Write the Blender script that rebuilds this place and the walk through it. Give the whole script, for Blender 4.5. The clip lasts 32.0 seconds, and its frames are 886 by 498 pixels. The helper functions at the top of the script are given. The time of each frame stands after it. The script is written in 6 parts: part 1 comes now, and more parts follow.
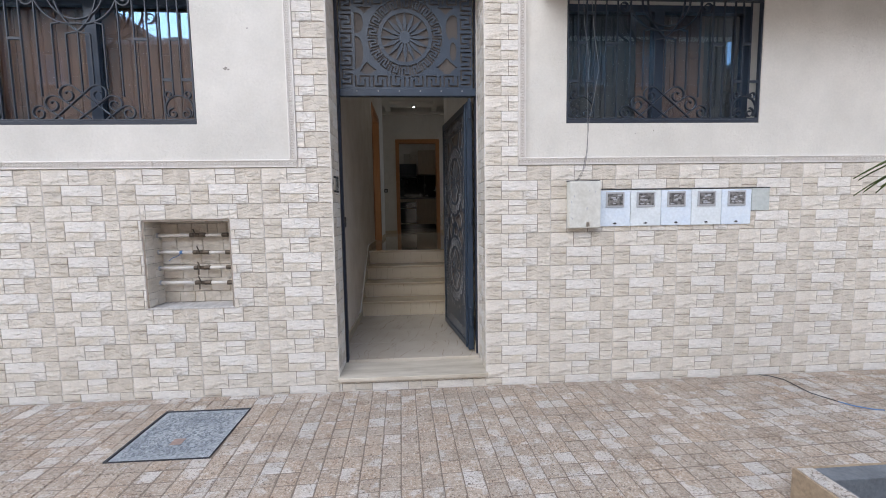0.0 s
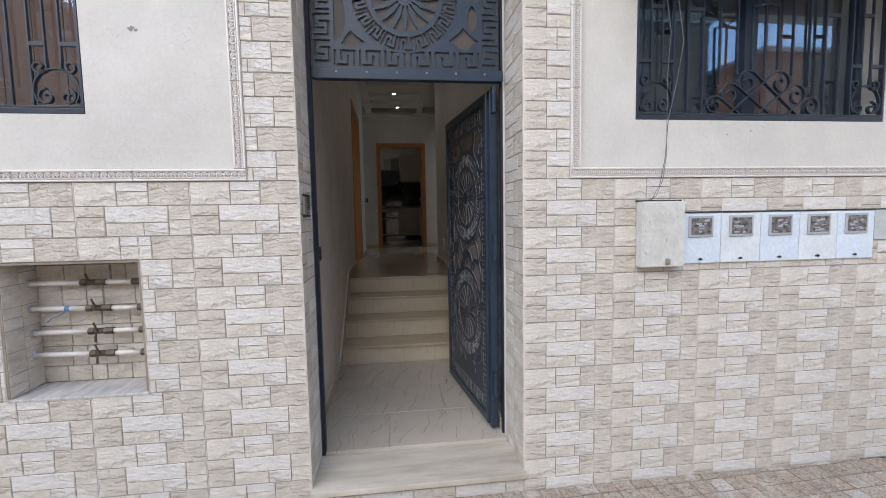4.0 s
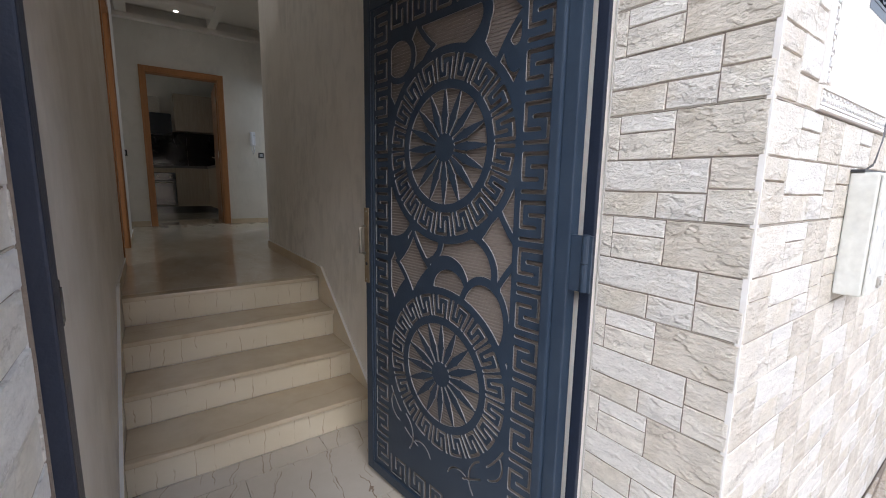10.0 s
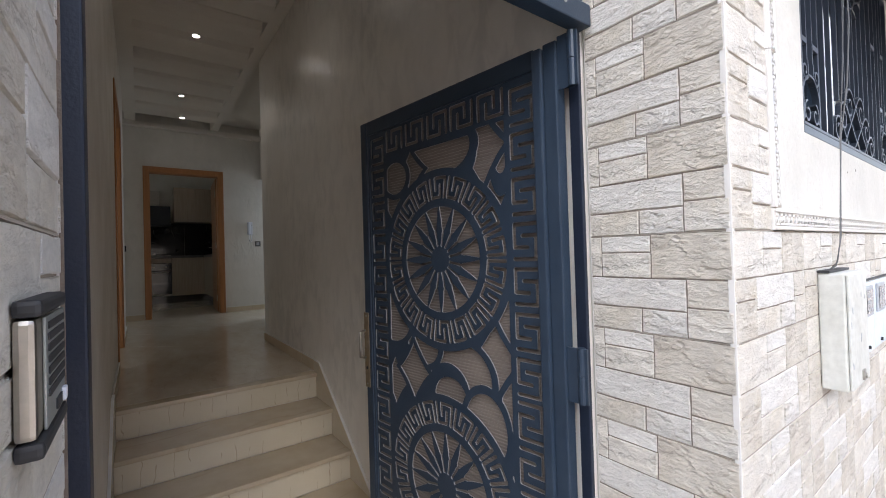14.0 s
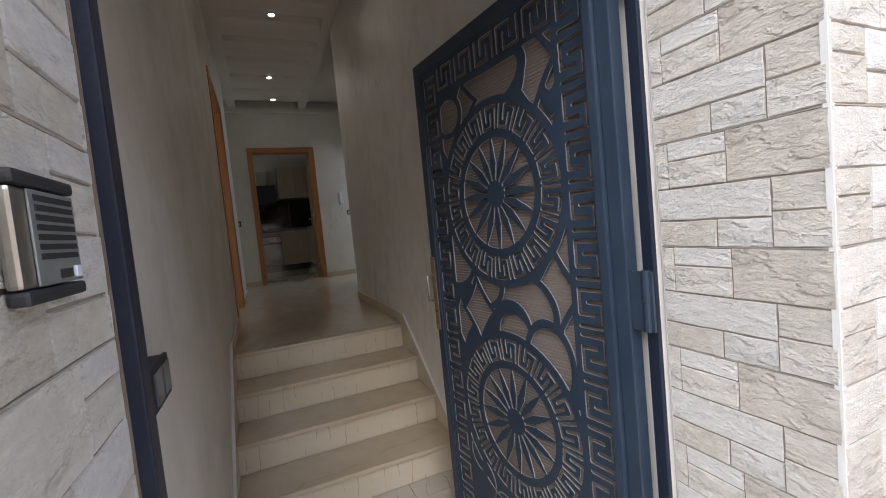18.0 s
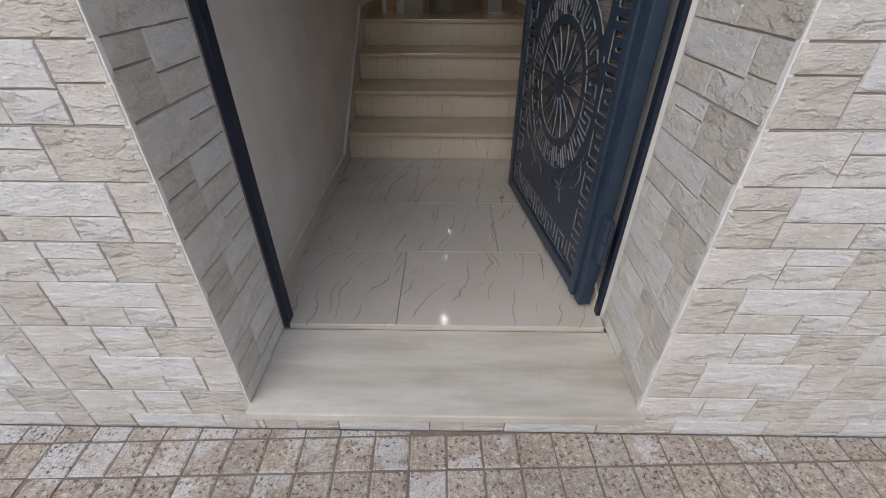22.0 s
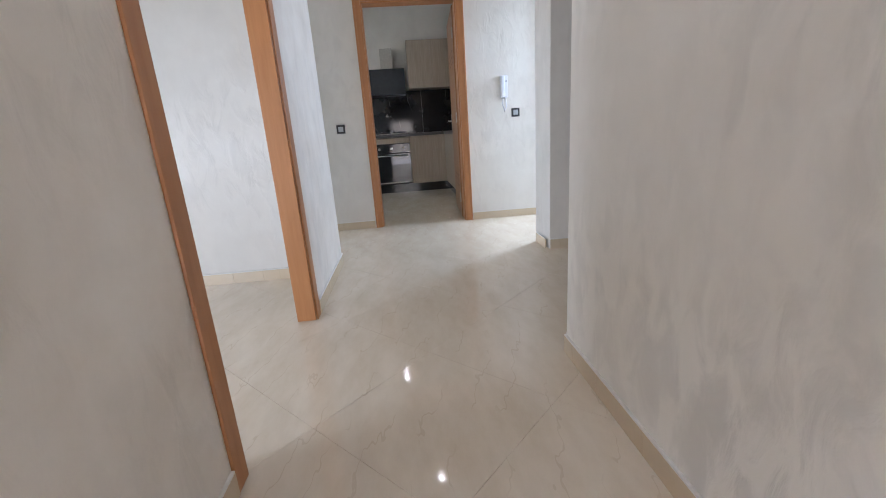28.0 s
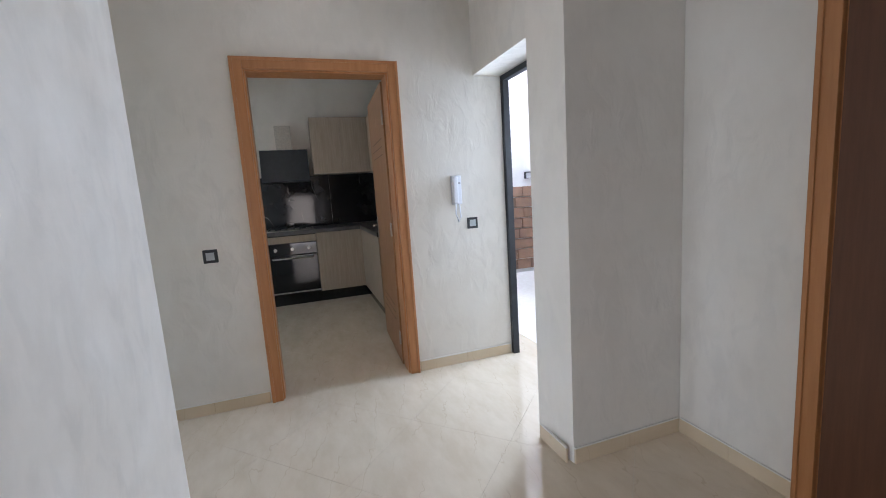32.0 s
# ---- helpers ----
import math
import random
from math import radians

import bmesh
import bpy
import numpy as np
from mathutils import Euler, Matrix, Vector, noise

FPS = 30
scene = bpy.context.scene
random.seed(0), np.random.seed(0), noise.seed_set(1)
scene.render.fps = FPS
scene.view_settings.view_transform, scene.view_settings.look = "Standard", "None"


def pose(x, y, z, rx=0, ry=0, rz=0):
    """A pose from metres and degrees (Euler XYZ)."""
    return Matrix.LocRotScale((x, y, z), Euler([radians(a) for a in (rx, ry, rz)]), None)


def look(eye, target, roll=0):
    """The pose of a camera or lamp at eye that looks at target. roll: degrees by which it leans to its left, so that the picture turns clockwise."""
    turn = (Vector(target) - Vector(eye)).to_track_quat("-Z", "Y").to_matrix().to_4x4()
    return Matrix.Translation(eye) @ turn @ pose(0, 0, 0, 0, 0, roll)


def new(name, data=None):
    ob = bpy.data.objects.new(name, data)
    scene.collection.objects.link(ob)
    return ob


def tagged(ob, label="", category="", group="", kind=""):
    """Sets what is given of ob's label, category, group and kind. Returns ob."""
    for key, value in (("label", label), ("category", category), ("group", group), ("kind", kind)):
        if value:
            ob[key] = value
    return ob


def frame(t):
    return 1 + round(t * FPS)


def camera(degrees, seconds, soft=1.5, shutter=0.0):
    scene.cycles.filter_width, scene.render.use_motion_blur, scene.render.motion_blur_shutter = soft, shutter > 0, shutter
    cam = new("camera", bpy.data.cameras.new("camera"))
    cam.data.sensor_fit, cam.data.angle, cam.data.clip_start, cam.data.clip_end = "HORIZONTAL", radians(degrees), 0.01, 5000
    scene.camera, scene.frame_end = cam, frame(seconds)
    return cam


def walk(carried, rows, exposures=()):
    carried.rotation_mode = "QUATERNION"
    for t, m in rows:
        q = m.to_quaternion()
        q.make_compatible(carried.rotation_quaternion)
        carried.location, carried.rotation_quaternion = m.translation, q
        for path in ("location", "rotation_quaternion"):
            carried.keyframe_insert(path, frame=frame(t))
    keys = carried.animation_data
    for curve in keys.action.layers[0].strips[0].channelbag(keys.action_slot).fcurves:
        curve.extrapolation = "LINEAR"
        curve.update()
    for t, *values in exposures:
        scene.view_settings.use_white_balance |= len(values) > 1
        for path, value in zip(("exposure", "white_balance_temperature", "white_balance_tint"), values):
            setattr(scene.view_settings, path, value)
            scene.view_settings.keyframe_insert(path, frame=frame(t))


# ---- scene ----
cam = camera(93.3, 32.0, soft=1.0)
PATH = [
    (0, (0.287, -0.148, 1.339), (0.408, 1.84, 1.158), -0.9),
    (0.5, (0.316, -0.031, 1.341), (0.432, 1.959, 1.179), -1.2),
    (1, (0.351, 0.024, 1.335), (0.455, 2.015, 1.179), -1.7),
    (1.5, (0.352, 0.063, 1.334), (0.403, 2.056, 1.166), -2.2),
    (2, (0.305, 0.162, 1.317), (0.346, 2.153, 1.138), -1.4),
    (2.5, (0.182, 0.411, 1.362), (0.375, 2.388, 1.127), -0.4),
    (3, (0.151, 0.545, 1.466), (0.428, 2.509, 1.207), -0.1),
    (3.5, (0.15, 0.716, 1.477), (0.36, 2.695, 1.285), -0.7),
    (5.5, (-0.067, 1.306, 1.525), (0.3, 3.267, 1.387), -2.6),
    (6, (-0.138, 1.636, 1.541), (0.255, 3.593, 1.413), -2.0),
    (6.5, (-0.221, 1.942, 1.582), (0.457, 3.82, 1.477), -1.6),
    (7, (-0.161, 2.277, 1.565), (0.599, 4.127, 1.541), -1.0),
    (7.5, (-0.17, 2.462, 1.6), (0.77, 4.226, 1.644), -0.3),
    (8, (-0.229, 2.581, 1.673), (0.946, 4.195, 1.783), -0.1),
    (8.5, (-0.22, 2.628, 1.67), (0.952, 4.244, 1.796), 0.2),
    (9, (-0.206, 2.624, 1.606), (0.963, 4.247, 1.614), 0.8),
    (9.5, (-0.202, 2.613, 1.545), (0.951, 4.242, 1.417), 1.0),
    (10, (-0.199, 2.614, 1.488), (0.937, 4.231, 1.182), 1.0),
    (10.5, (-0.196, 2.62, 1.436), (0.924, 4.205, 0.951), 0.7),
    (11, (-0.196, 2.624, 1.394), (0.908, 4.171, 0.771), 0.0),
    (11.5, (-0.199, 2.62, 1.381), (0.896, 4.14, 0.681), -0.2),
    (12, (-0.186, 2.625, 1.347), (0.88, 4.116, 0.546), -0.3),
    (12.5, (-0.203, 2.6, 1.38), (0.891, 4.096, 0.629), 0.2),
    (13, (-0.198, 2.589, 1.469), (0.952, 4.153, 0.988), -0.4),
    (13.5, (-0.219, 2.581, 1.576), (0.968, 4.183, 1.41), -1.4),
    (14, (-0.243, 2.574, 1.63), (0.932, 4.193, 1.656), -1.7),
    (14.5, (-0.257, 2.565, 1.648), (0.868, 4.212, 1.797), -2.6),
    (15, (-0.251, 2.55, 1.679), (0.856, 4.179, 2.019), -3.9),
    (15.5, (-0.245, 2.507, 1.748), (0.809, 4.111, 2.306), -7.2),
    (17.5, (-0.223, 2.505, 1.754), (0.639, 4.219, 2.317), -9.2),
    (18, (-0.122, 2.54, 1.525), (0.663, 4.373, 1.407), -5.6),
    (18.5, (-0.089, 2.397, 1.457), (0.545, 4.26, 1.106), -5.9),
    (19, (-0.087, 2.146, 1.434), (0.377, 4.032, 0.959), -3.3),
    (19.5, (0.051, 1.867, 1.377), (0.295, 3.795, 0.905), -0.3),
    (20, (0.116, 1.658, 1.298), (0.346, 3.53, 0.632), 0.7),
    (20.5, (0.076, 1.552, 1.252), (0.269, 3.361, 0.422), 1.0),
    (21, (0.143, 1.62, 1.176), (0.246, 3.354, 0.185), -0.9),
    (21.5, (0.244, 1.859, 1.134), (0.267, 3.518, 0.017), -0.7),
    (22, (0.245, 2.211, 1.16), (0.222, 3.854, 0.02), 0.1),
    (22.5, (0.217, 2.566, 1.262), (0.372, 4.289, 0.257), -1.0),
    (23, (0.239, 2.977, 1.297), (0.314, 4.739, 0.354), -0.9),
    (23.5, (0.136, 3.357, 1.305), (0.216, 5.097, 0.323), 0.7),
    (24, (0.152, 3.515, 1.406), (0.197, 5.25, 0.41), -1.5),
    (24.5, (0.182, 3.853, 1.409), (0.129, 5.62, 0.472), -3.3),
    (25, (0.135, 4.114, 1.444), (0.243, 5.929, 0.612), -1.3),
    (25.5, (0.144, 4.347, 1.449), (0.321, 6.186, 0.684), -2.4),
    (27.5, (0.075, 5.318, 1.71), (0.263, 7.245, 1.207), -2.4),
    (28, (0.162, 5.553, 1.751), (0.31, 7.474, 1.213), -3.9),
    (28.5, (0.12, 5.691, 1.844), (0.199, 7.651, 1.455), -1.3),
    (29, (0.059, 5.86, 2.003), (0.221, 7.828, 1.68), -0.4),
    (29.5, (0.121, 6.031, 1.991), (0.374, 7.983, 1.64), -1.1),
    (30, (0.169, 6.273, 2.141), (0.425, 8.219, 1.753), -2.8),
    (30.5, (0.079, 6.428, 2.142), (0.368, 8.366, 1.743), -2.3),
    (31, (0.029, 6.615, 2.175), (0.642, 8.475, 1.77), -1.1),
    (31.5, (0.105, 6.849, 2.153), (0.672, 8.745, 1.862), -3.8),
    (32, (0.122, 7.057, 2.162), (0.748, 8.935, 1.88), -3.8),
]
EXPOSURES = [(0.0, 1.89, 6230, 12), (6.0, 1.87, 6230, 12), (7.0, 2.15, 6230, 12), (8.0, 2.55, 6230, 12), (10.0, 2.62, 6230, 12), (12.0, 2.5, 6200, 12), (14.0, 2.5, 6230, 12), (15.0, 2.5, 6280, 12), (17.5, 2.2, 6230, 12), (18.0, 2.55, 6300, 12), (19.0, 2.2, 6150, 12), (20.0, 2.05, 6260, 12), (21.0, 1.87, 6280, 12), (22.0, 1.75, 6280, 12), (23.0, 3.0, 6120, 11), (24.0, 3.95, 6500, 11), (25.0, 4.42, 5750, 12), (28.0, 4.78, 5620, 14), (30.0, 4.33, 5850, 16), (31.0, 4.42, 5880, 16), (32.0, 4.5, 5780, 14)]
walk(cam, [(t, look(eye, target, roll)) for t, eye, target, roll in PATH], EXPOSURES)

# ---- daylight: a bright hazy sky, facade in open shade ----
world = bpy.data.worlds.new("sky")
scene.world = world
world.use_nodes = True
_n = world.node_tree.nodes
_sky = _n.new("ShaderNodeTexSky")
_sky.sky_type = "NISHITA"
_sky.sun_disc = False
_sky.sun_elevation, _sky.sun_rotation = radians(55), radians(20)
_sky.dust_density, _sky.air_density, _sky.ozone_density = 3.0, 1.0, 1.0
_haze = _n.new("ShaderNodeHueSaturation")      # thin white haze
_haze.inputs["Saturation"].default_value = 0.6
world.node_tree.links.new(_sky.outputs[0], _haze.inputs["Color"])
world.node_tree.links.new(_haze.outputs[0], _n["Background"].inputs[0])
_n["Background"].inputs[1].default_value = 0.135
sun_data = bpy.data.lights.new("sun", "SUN")
sun_data.energy, sun_data.angle, sun_data.color = 0.85, radians(60), (1.0, 0.975, 0.94)
sun = new("sun", sun_data)
sun.matrix_world = look((-4.6, -3.8, 5.6), (0.6, 4.2, 0.0))


def window_light(name, loc, target, w, h, power, color=(0.9, 0.96, 1.0)):
    d = bpy.data.lights.new(name, "AREA")
    d.shape, d.size, d.size_y, d.energy, d.color = "RECTANGLE", w, h, power, color
    ob = new(name, d)
    ob.matrix_world = look(loc, target)
    return ob


# Lamp added to light the side room; its window is out of view.
window_light("room_fill_light", (-2.57, 5.8, 1.7), (-0.9, 8.0, 1.0), 1.4, 1.1, 2.5)
window_light("terrace_light", (2.45, 9.87, 2.55), (0.3, 8.6, 0.8), 0.5, 0.6, 2.6, (0.76, 0.88, 1.0))
# Stands in for light from the hall's unseen west end.
window_light("hall_fill_light", (-3.62, 9.32, 2.2), (0, 9.3, 1.6), 0.8, 1.4, 0.38, (0.75, 0.95, 1.0))
# Kitchen lamp in an added window, out of view to the left.
window_light("kitchen_fill_light", (-1.62, 11.4, 2.4), (1.0, 11.8, 1.6), 1.3, 1.1, 0.36, (0.72, 0.94, 1.0))
for _x, _y, _e in ((0.2, 5.365, 0.36), (0.2, 6.857, 0.74), (0.2, 8.51, 0.14), (0.27, 9.43, 0.02), (-0.10, 11.8, 0.06)):
    _d = bpy.data.lights.new("downlight", "SPOT")
    _d.energy, _d.spot_size, _d.spot_blend, _d.shadow_soft_size, _d.color = _e, radians(150 if _y > 11 else 118), 0.6, 0.014, (1.0, 0.93, 0.83)
    _o = new("downlight_lamp", _d)
    _o.matrix_world = look((_x, _y, 3.64), (_x, _y + 0.0001, 0.0))

# ---- materials ----
MATS = {}


def mat(name, c1, c2=None, rough=0.6, scale=6.0, bump=0.0, bscale=60.0, metallic=0.0, rand=0.0, coords="world", stretch=(1, 1, 1), coat=0.0, rough2=None, fine=0.0, spec=0.5):
    """Two colours mixed by a broad and a fine noise, with relief and uneven gloss."""
    if name in MATS:
        return MATS[name]
    m = bpy.data.materials.new(name)
    m.use_nodes = True
    nt = m.node_tree
    b = nt.nodes["Principled BSDF"]
    add = nt.nodes.new
    link = nt.links.new
    if coords == "world":
        src = add("ShaderNodeNewGeometry").outputs["Position"]
    else:
        src = add("ShaderNodeTexCoord").outputs["Object"]
    mp = add("ShaderNodeMapping")
    mp.inputs["Scale"].default_value = stretch
    link(src, mp.inputs["Vector"])
    n1 = add("ShaderNodeTexNoise")
    n1.inputs["Scale"].default_value, n1.inputs["Detail"].default_value, n1.inputs["Roughness"].default_value = scale, 6.0, 0.6
    link(mp.outputs[0], n1.inputs["Vector"])
    n2 = add("ShaderNodeTexNoise")
    n2.inputs["Scale"].default_value, n2.inputs["Detail"].default_value = bscale, 4.0
    link(mp.outputs[0], n2.inputs["Vector"])
    c2 = c2 or tuple(x * 0.8 for x in c1)
    ramp = add("ShaderNodeValToRGB")
    ramp.color_ramp.elements[0].position, ramp.color_ramp.elements[1].position = 0.32, 0.68
    ramp.color_ramp.elements[0].color, ramp.color_ramp.elements[1].color = (*c1, 1), (*c2, 1)
    link(n1.outputs["Fac"], ramp.inputs[0])
    out = ramp.outputs[0]
    if fine:
        mx = add("ShaderNodeMix")
        mx.data_type, mx.blend_type = "RGBA", "MULTIPLY"
        mx.inputs[0].default_value = fine
        link(out, mx.inputs[6])
        link(n2.outputs["Fac"], mx.inputs[7])
        bright = add("ShaderNodeHueSaturation")
        bright.inputs["Value"].default_value = 1.0 + 0.5 * fine
        link(mx.outputs[2], bright.inputs["Color"])
        out = bright.outputs[0]
    if rand:
        oi = add("ShaderNodeObjectInfo")
        mr = add("ShaderNodeMapRange")
        mr.inputs["To Min"].default_value, mr.inputs["To Max"].default_value = 1 - rand, 1 + rand
        link(oi.outputs["Random"], mr.inputs[0])
        gi = add("ShaderNodeNewGeometry")
        mr2 = add("ShaderNodeMapRange")
        mr2.inputs["To Min"].default_value, mr2.inputs["To Max"].default_value = 1 - rand, 1 + rand
        link(gi.outputs["Random Per Island"], mr2.inputs[0])
        mul = add("ShaderNodeMath")
        mul.operation = "MULTIPLY"
        link(mr.outputs[0], mul.inputs[0])
        link(mr2.outputs[0], mul.inputs[1])
        hv = add("ShaderNodeHueSaturation")
        link(out, hv.inputs["Color"])
        link(mul.outputs[0], hv.inputs["Value"])
        out = hv.outputs[0]
    link(out, b.inputs["Base Color"])
    rr = add("ShaderNodeMapRange")
    rr.inputs["To Min"].default_value, rr.inputs["To Max"].default_value = rough, rough2 if rough2 is not None else min(1.0, rough * 1.2)
    link(n1.outputs["Fac"], rr.inputs[0])
    link(rr.outputs[0], b.inputs["Roughness"])
    b.inputs["Metallic"].default_value = metallic
    b.inputs["Coat Weight"].default_value = coat
    b.inputs["Specular IOR Level"].default_value = spec
    if bump:
        bp = add("ShaderNodeBump")
        bp.inputs["Strength"].default_value, bp.inputs["Distance"].default_value = bump, 0.01
        link(n2.outputs["Fac"], bp.inputs["Height"])
        link(bp.outputs[0], b.inputs["Normal"])
    MATS[name] = m
    return m


def emitter(name, color, strength):
    m = bpy.data.materials.new(name)
    m.use_nodes = True
    b = m.node_tree.nodes["Principled BSDF"]
    b.inputs["Base Color"].default_value = (*color, 1)
    b.inputs["Emission Color"].default_value = (*color, 1)
    b.inputs["Emission Strength"].default_value = strength
    MATS[name] = m
    return m


def stone_mat(name, c1, c2, seed):
    """Cast stone-look glaze: split facets, hair cracks and a fine grain, the same print on every tile; relief shade is
    mixed into its colour.
    """
    m = mat(name, c1, c2, rough=0.5, scale=9, bump=0.0, bscale=120, coords="object", rand=0.03)
    nt = m.node_tree
    node, link = nt.nodes.new, nt.links.new
    b = nt.nodes["Principled BSDF"]
    mp = nt.nodes["Mapping"]
    mp.inputs["Location"].default_value = (seed, seed * 1.7, seed * 0.6)
    col = b.inputs["Base Color"].links[0].from_socket
    st = node("ShaderNodeMapping")
    st.inputs["Scale"].default_value = (0.62, 0.3, 1.35)
    st.inputs["Rotation"].default_value = (0, 0.30, 0)
    link(mp.outputs[0], st.inputs["Vector"])

    def calc(op, x, y=0.0):
        n = node("ShaderNodeMath")
        n.operation = op
        for k, v in enumerate((x, y)):
            if isinstance(v, (int, float)):
                n.inputs[k].default_value = v
            else:
                link(v, n.inputs[k])
        return n.outputs[0]

    def noise(scale, detail, rough, src=None):
        n = node("ShaderNodeTexNoise")
        n.inputs["Scale"].default_value, n.inputs["Detail"].default_value, n.inputs["Roughness"].default_value = scale, detail, rough
        link(src or mp.outputs[0], n.inputs["Vector"])
        return n

    def remap(sock, a, b_, c, d, smooth=False):
        r = node("ShaderNodeMapRange")
        if smooth:
            r.interpolation_type = "SMOOTHSTEP"
        for k, v in zip((1, 2, 3, 4), (a, b_, c, d)):
            r.inputs[k].default_value = v
        link(sock, r.inputs[0])
        return r.outputs[0]

    def mixed(fac, a, rgb):
        mx = node("ShaderNodeMix")
        mx.data_type = "RGBA"
        link(fac, mx.inputs[0])
        link(a, mx.inputs[6])
        mx.inputs[7].default_value = (*rgb, 1)
        return mx.outputs[2]

    wob = noise(16.0, 4.0, 0.6)
    warp = node("ShaderNodeVectorMath")
    warp.operation = "MULTIPLY_ADD"
    link(wob.outputs["Color"], warp.inputs[0])
    warp.inputs[1].default_value = (0.10, 0.10, 0.10)
    link(st.outputs[0], warp.inputs[2])

    def cells(feature):
        v = node("ShaderNodeTexVoronoi")
        v.feature = feature
        v.inputs["Scale"].default_value = 9.0
        link(warp.outputs[0], v.inputs["Vector"])
        return v

    edge = cells("DISTANCE_TO_EDGE").outputs["Distance"]
    facet = calc("MULTIPLY", cells("F1").outputs["Color"], 1.0)
    chisel = noise(24.0, 9.0, 0.70, st.outputs[0]).outputs["Fac"]
    fine = noise(130.0, 3.0, 0.6).outputs["Fac"]
    where = noise(7.0, 2.0, 0.5).outputs["Fac"]
    ledge = noise(10.0, 6.0, 0.6, st.outputs[0]).outputs["Fac"]
    height = calc("ADD", calc("ADD", calc("MULTIPLY", facet, 0.30), calc("MULTIPLY", remap(ledge, 0.43, 0.50, 0, 1, True), 0.26)), calc("ADD", calc("MULTIPLY", chisel, 1.0), calc("MULTIPLY", fine, 0.16)))
    bp = node("ShaderNodeBump")
    bp.inputs["Strength"].default_value, bp.inputs["Distance"].default_value = 1.0, 0.0175
    link(height, bp.inputs["Height"])
    link(bp.outputs[0], b.inputs["Normal"])
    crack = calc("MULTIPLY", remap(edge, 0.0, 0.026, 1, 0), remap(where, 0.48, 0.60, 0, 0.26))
    # Ledge lines in the print, browned for the shade under the relief.
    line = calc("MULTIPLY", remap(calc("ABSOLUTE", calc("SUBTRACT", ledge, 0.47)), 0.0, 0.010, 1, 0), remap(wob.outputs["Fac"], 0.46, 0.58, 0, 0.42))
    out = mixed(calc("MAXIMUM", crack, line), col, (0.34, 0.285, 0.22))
    out = mixed(remap(where, 0.54, 0.68, 0, 0.45, True), out, (c2[0] * 0.90, c2[1] * 0.87, c2[2] * 0.80))
    hv = node("ShaderNodeHueSaturation")
    link(out, hv.inputs["Color"])
    # Hollows of the chisel relief are darkened in the colour, as shade.
    link(calc("MULTIPLY", remap(chisel, 0.34, 0.64, 0.86, 1.09), remap(fine, 0.3, 0.7, 0.95, 1.04)), hv.inputs["Value"])
    link(hv.outputs[0], b.inputs["Base Color"])
    return m


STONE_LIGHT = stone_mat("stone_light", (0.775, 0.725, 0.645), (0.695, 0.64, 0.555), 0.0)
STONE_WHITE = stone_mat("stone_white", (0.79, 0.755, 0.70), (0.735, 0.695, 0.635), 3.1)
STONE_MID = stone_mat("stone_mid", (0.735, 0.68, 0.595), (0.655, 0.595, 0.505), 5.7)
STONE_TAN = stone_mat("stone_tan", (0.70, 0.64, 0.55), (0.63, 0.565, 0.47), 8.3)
GROUT = mat("stone_joint", (0.23, 0.19, 0.15), (0.31, 0.265, 0.215), 0.85, 20)
TILE_JOINT = mat("tile_joint", (0.74, 0.71, 0.67), (0.68, 0.64, 0.59), 0.85, 20)
COURSE_JOINT = mat("course_joint", (0.42, 0.375, 0.315), (0.35, 0.305, 0.25), 0.85, 20)


def stucco_mat():
    """Trowelled stucco: cloudy cream with flat pressed patches, ragged ridges at their rims and a fine sand grain."""
    m = mat("stucco", (0.655, 0.63, 0.575), (0.565, 0.545, 0.495), 0.85, 2.4, bump=0.0, fine=0.15)
    nt = m.node_tree
    node, link = nt.nodes.new, nt.links.new
    b = nt.nodes["Principled BSDF"]
    geo = node("ShaderNodeNewGeometry")

    def noise(scale, detail, rough=0.55):
        n = node("ShaderNodeTexNoise")
        n.inputs["Scale"].default_value, n.inputs["Detail"].default_value, n.inputs["Roughness"].default_value = scale, detail, rough
        n.inputs["Distortion"].default_value = 0.5
        link(geo.outputs["Position"], n.inputs["Vector"])
        return n.outputs["Fac"]

    def calc(op, x, y):
        n = node("ShaderNodeMath")
        n.operation = op
        for k, v in enumerate((x, y)):
            if isinstance(v, (int, float)):
                n.inputs[k].default_value = v
            else:
                link(v, n.inputs[k])
        return n.outputs[0]

    def remap(sock, a, b_, c, d):
        r = node("ShaderNodeMapRange")
        r.interpolation_type = "SMOOTHSTEP"
        for k, v in zip((1, 2, 3, 4), (a, b_, c, d)):
            r.inputs[k].default_value = v
        link(sock, r.inputs[0])
        return r.outputs[0]

    flake, where, sand = noise(21.0, 6.0, 0.62), noise(3.4, 3.0), noise(150.0, 2.0)
    rim = calc("MULTIPLY", remap(flake, 0.46, 0.55, 0, 1), remap(where, 0.42, 0.62, 0.08, 0.8))
    pit = remap(noise(34.0, 4.0), 0.60, 0.70, 0, -0.5)
    height = calc("ADD", calc("ADD", rim, pit), calc("ADD", calc("MULTIPLY", sand, 0.25), calc("MULTIPLY", noise(26.0, 3.0), 0.55)))
    bp = node("ShaderNodeBump")
    bp.inputs["Strength"].default_value, bp.inputs["Distance"].default_value = 0.5, 0.0036
    link(height, bp.inputs["Height"])
    link(bp.outputs[0], b.inputs["Normal"])
    return m


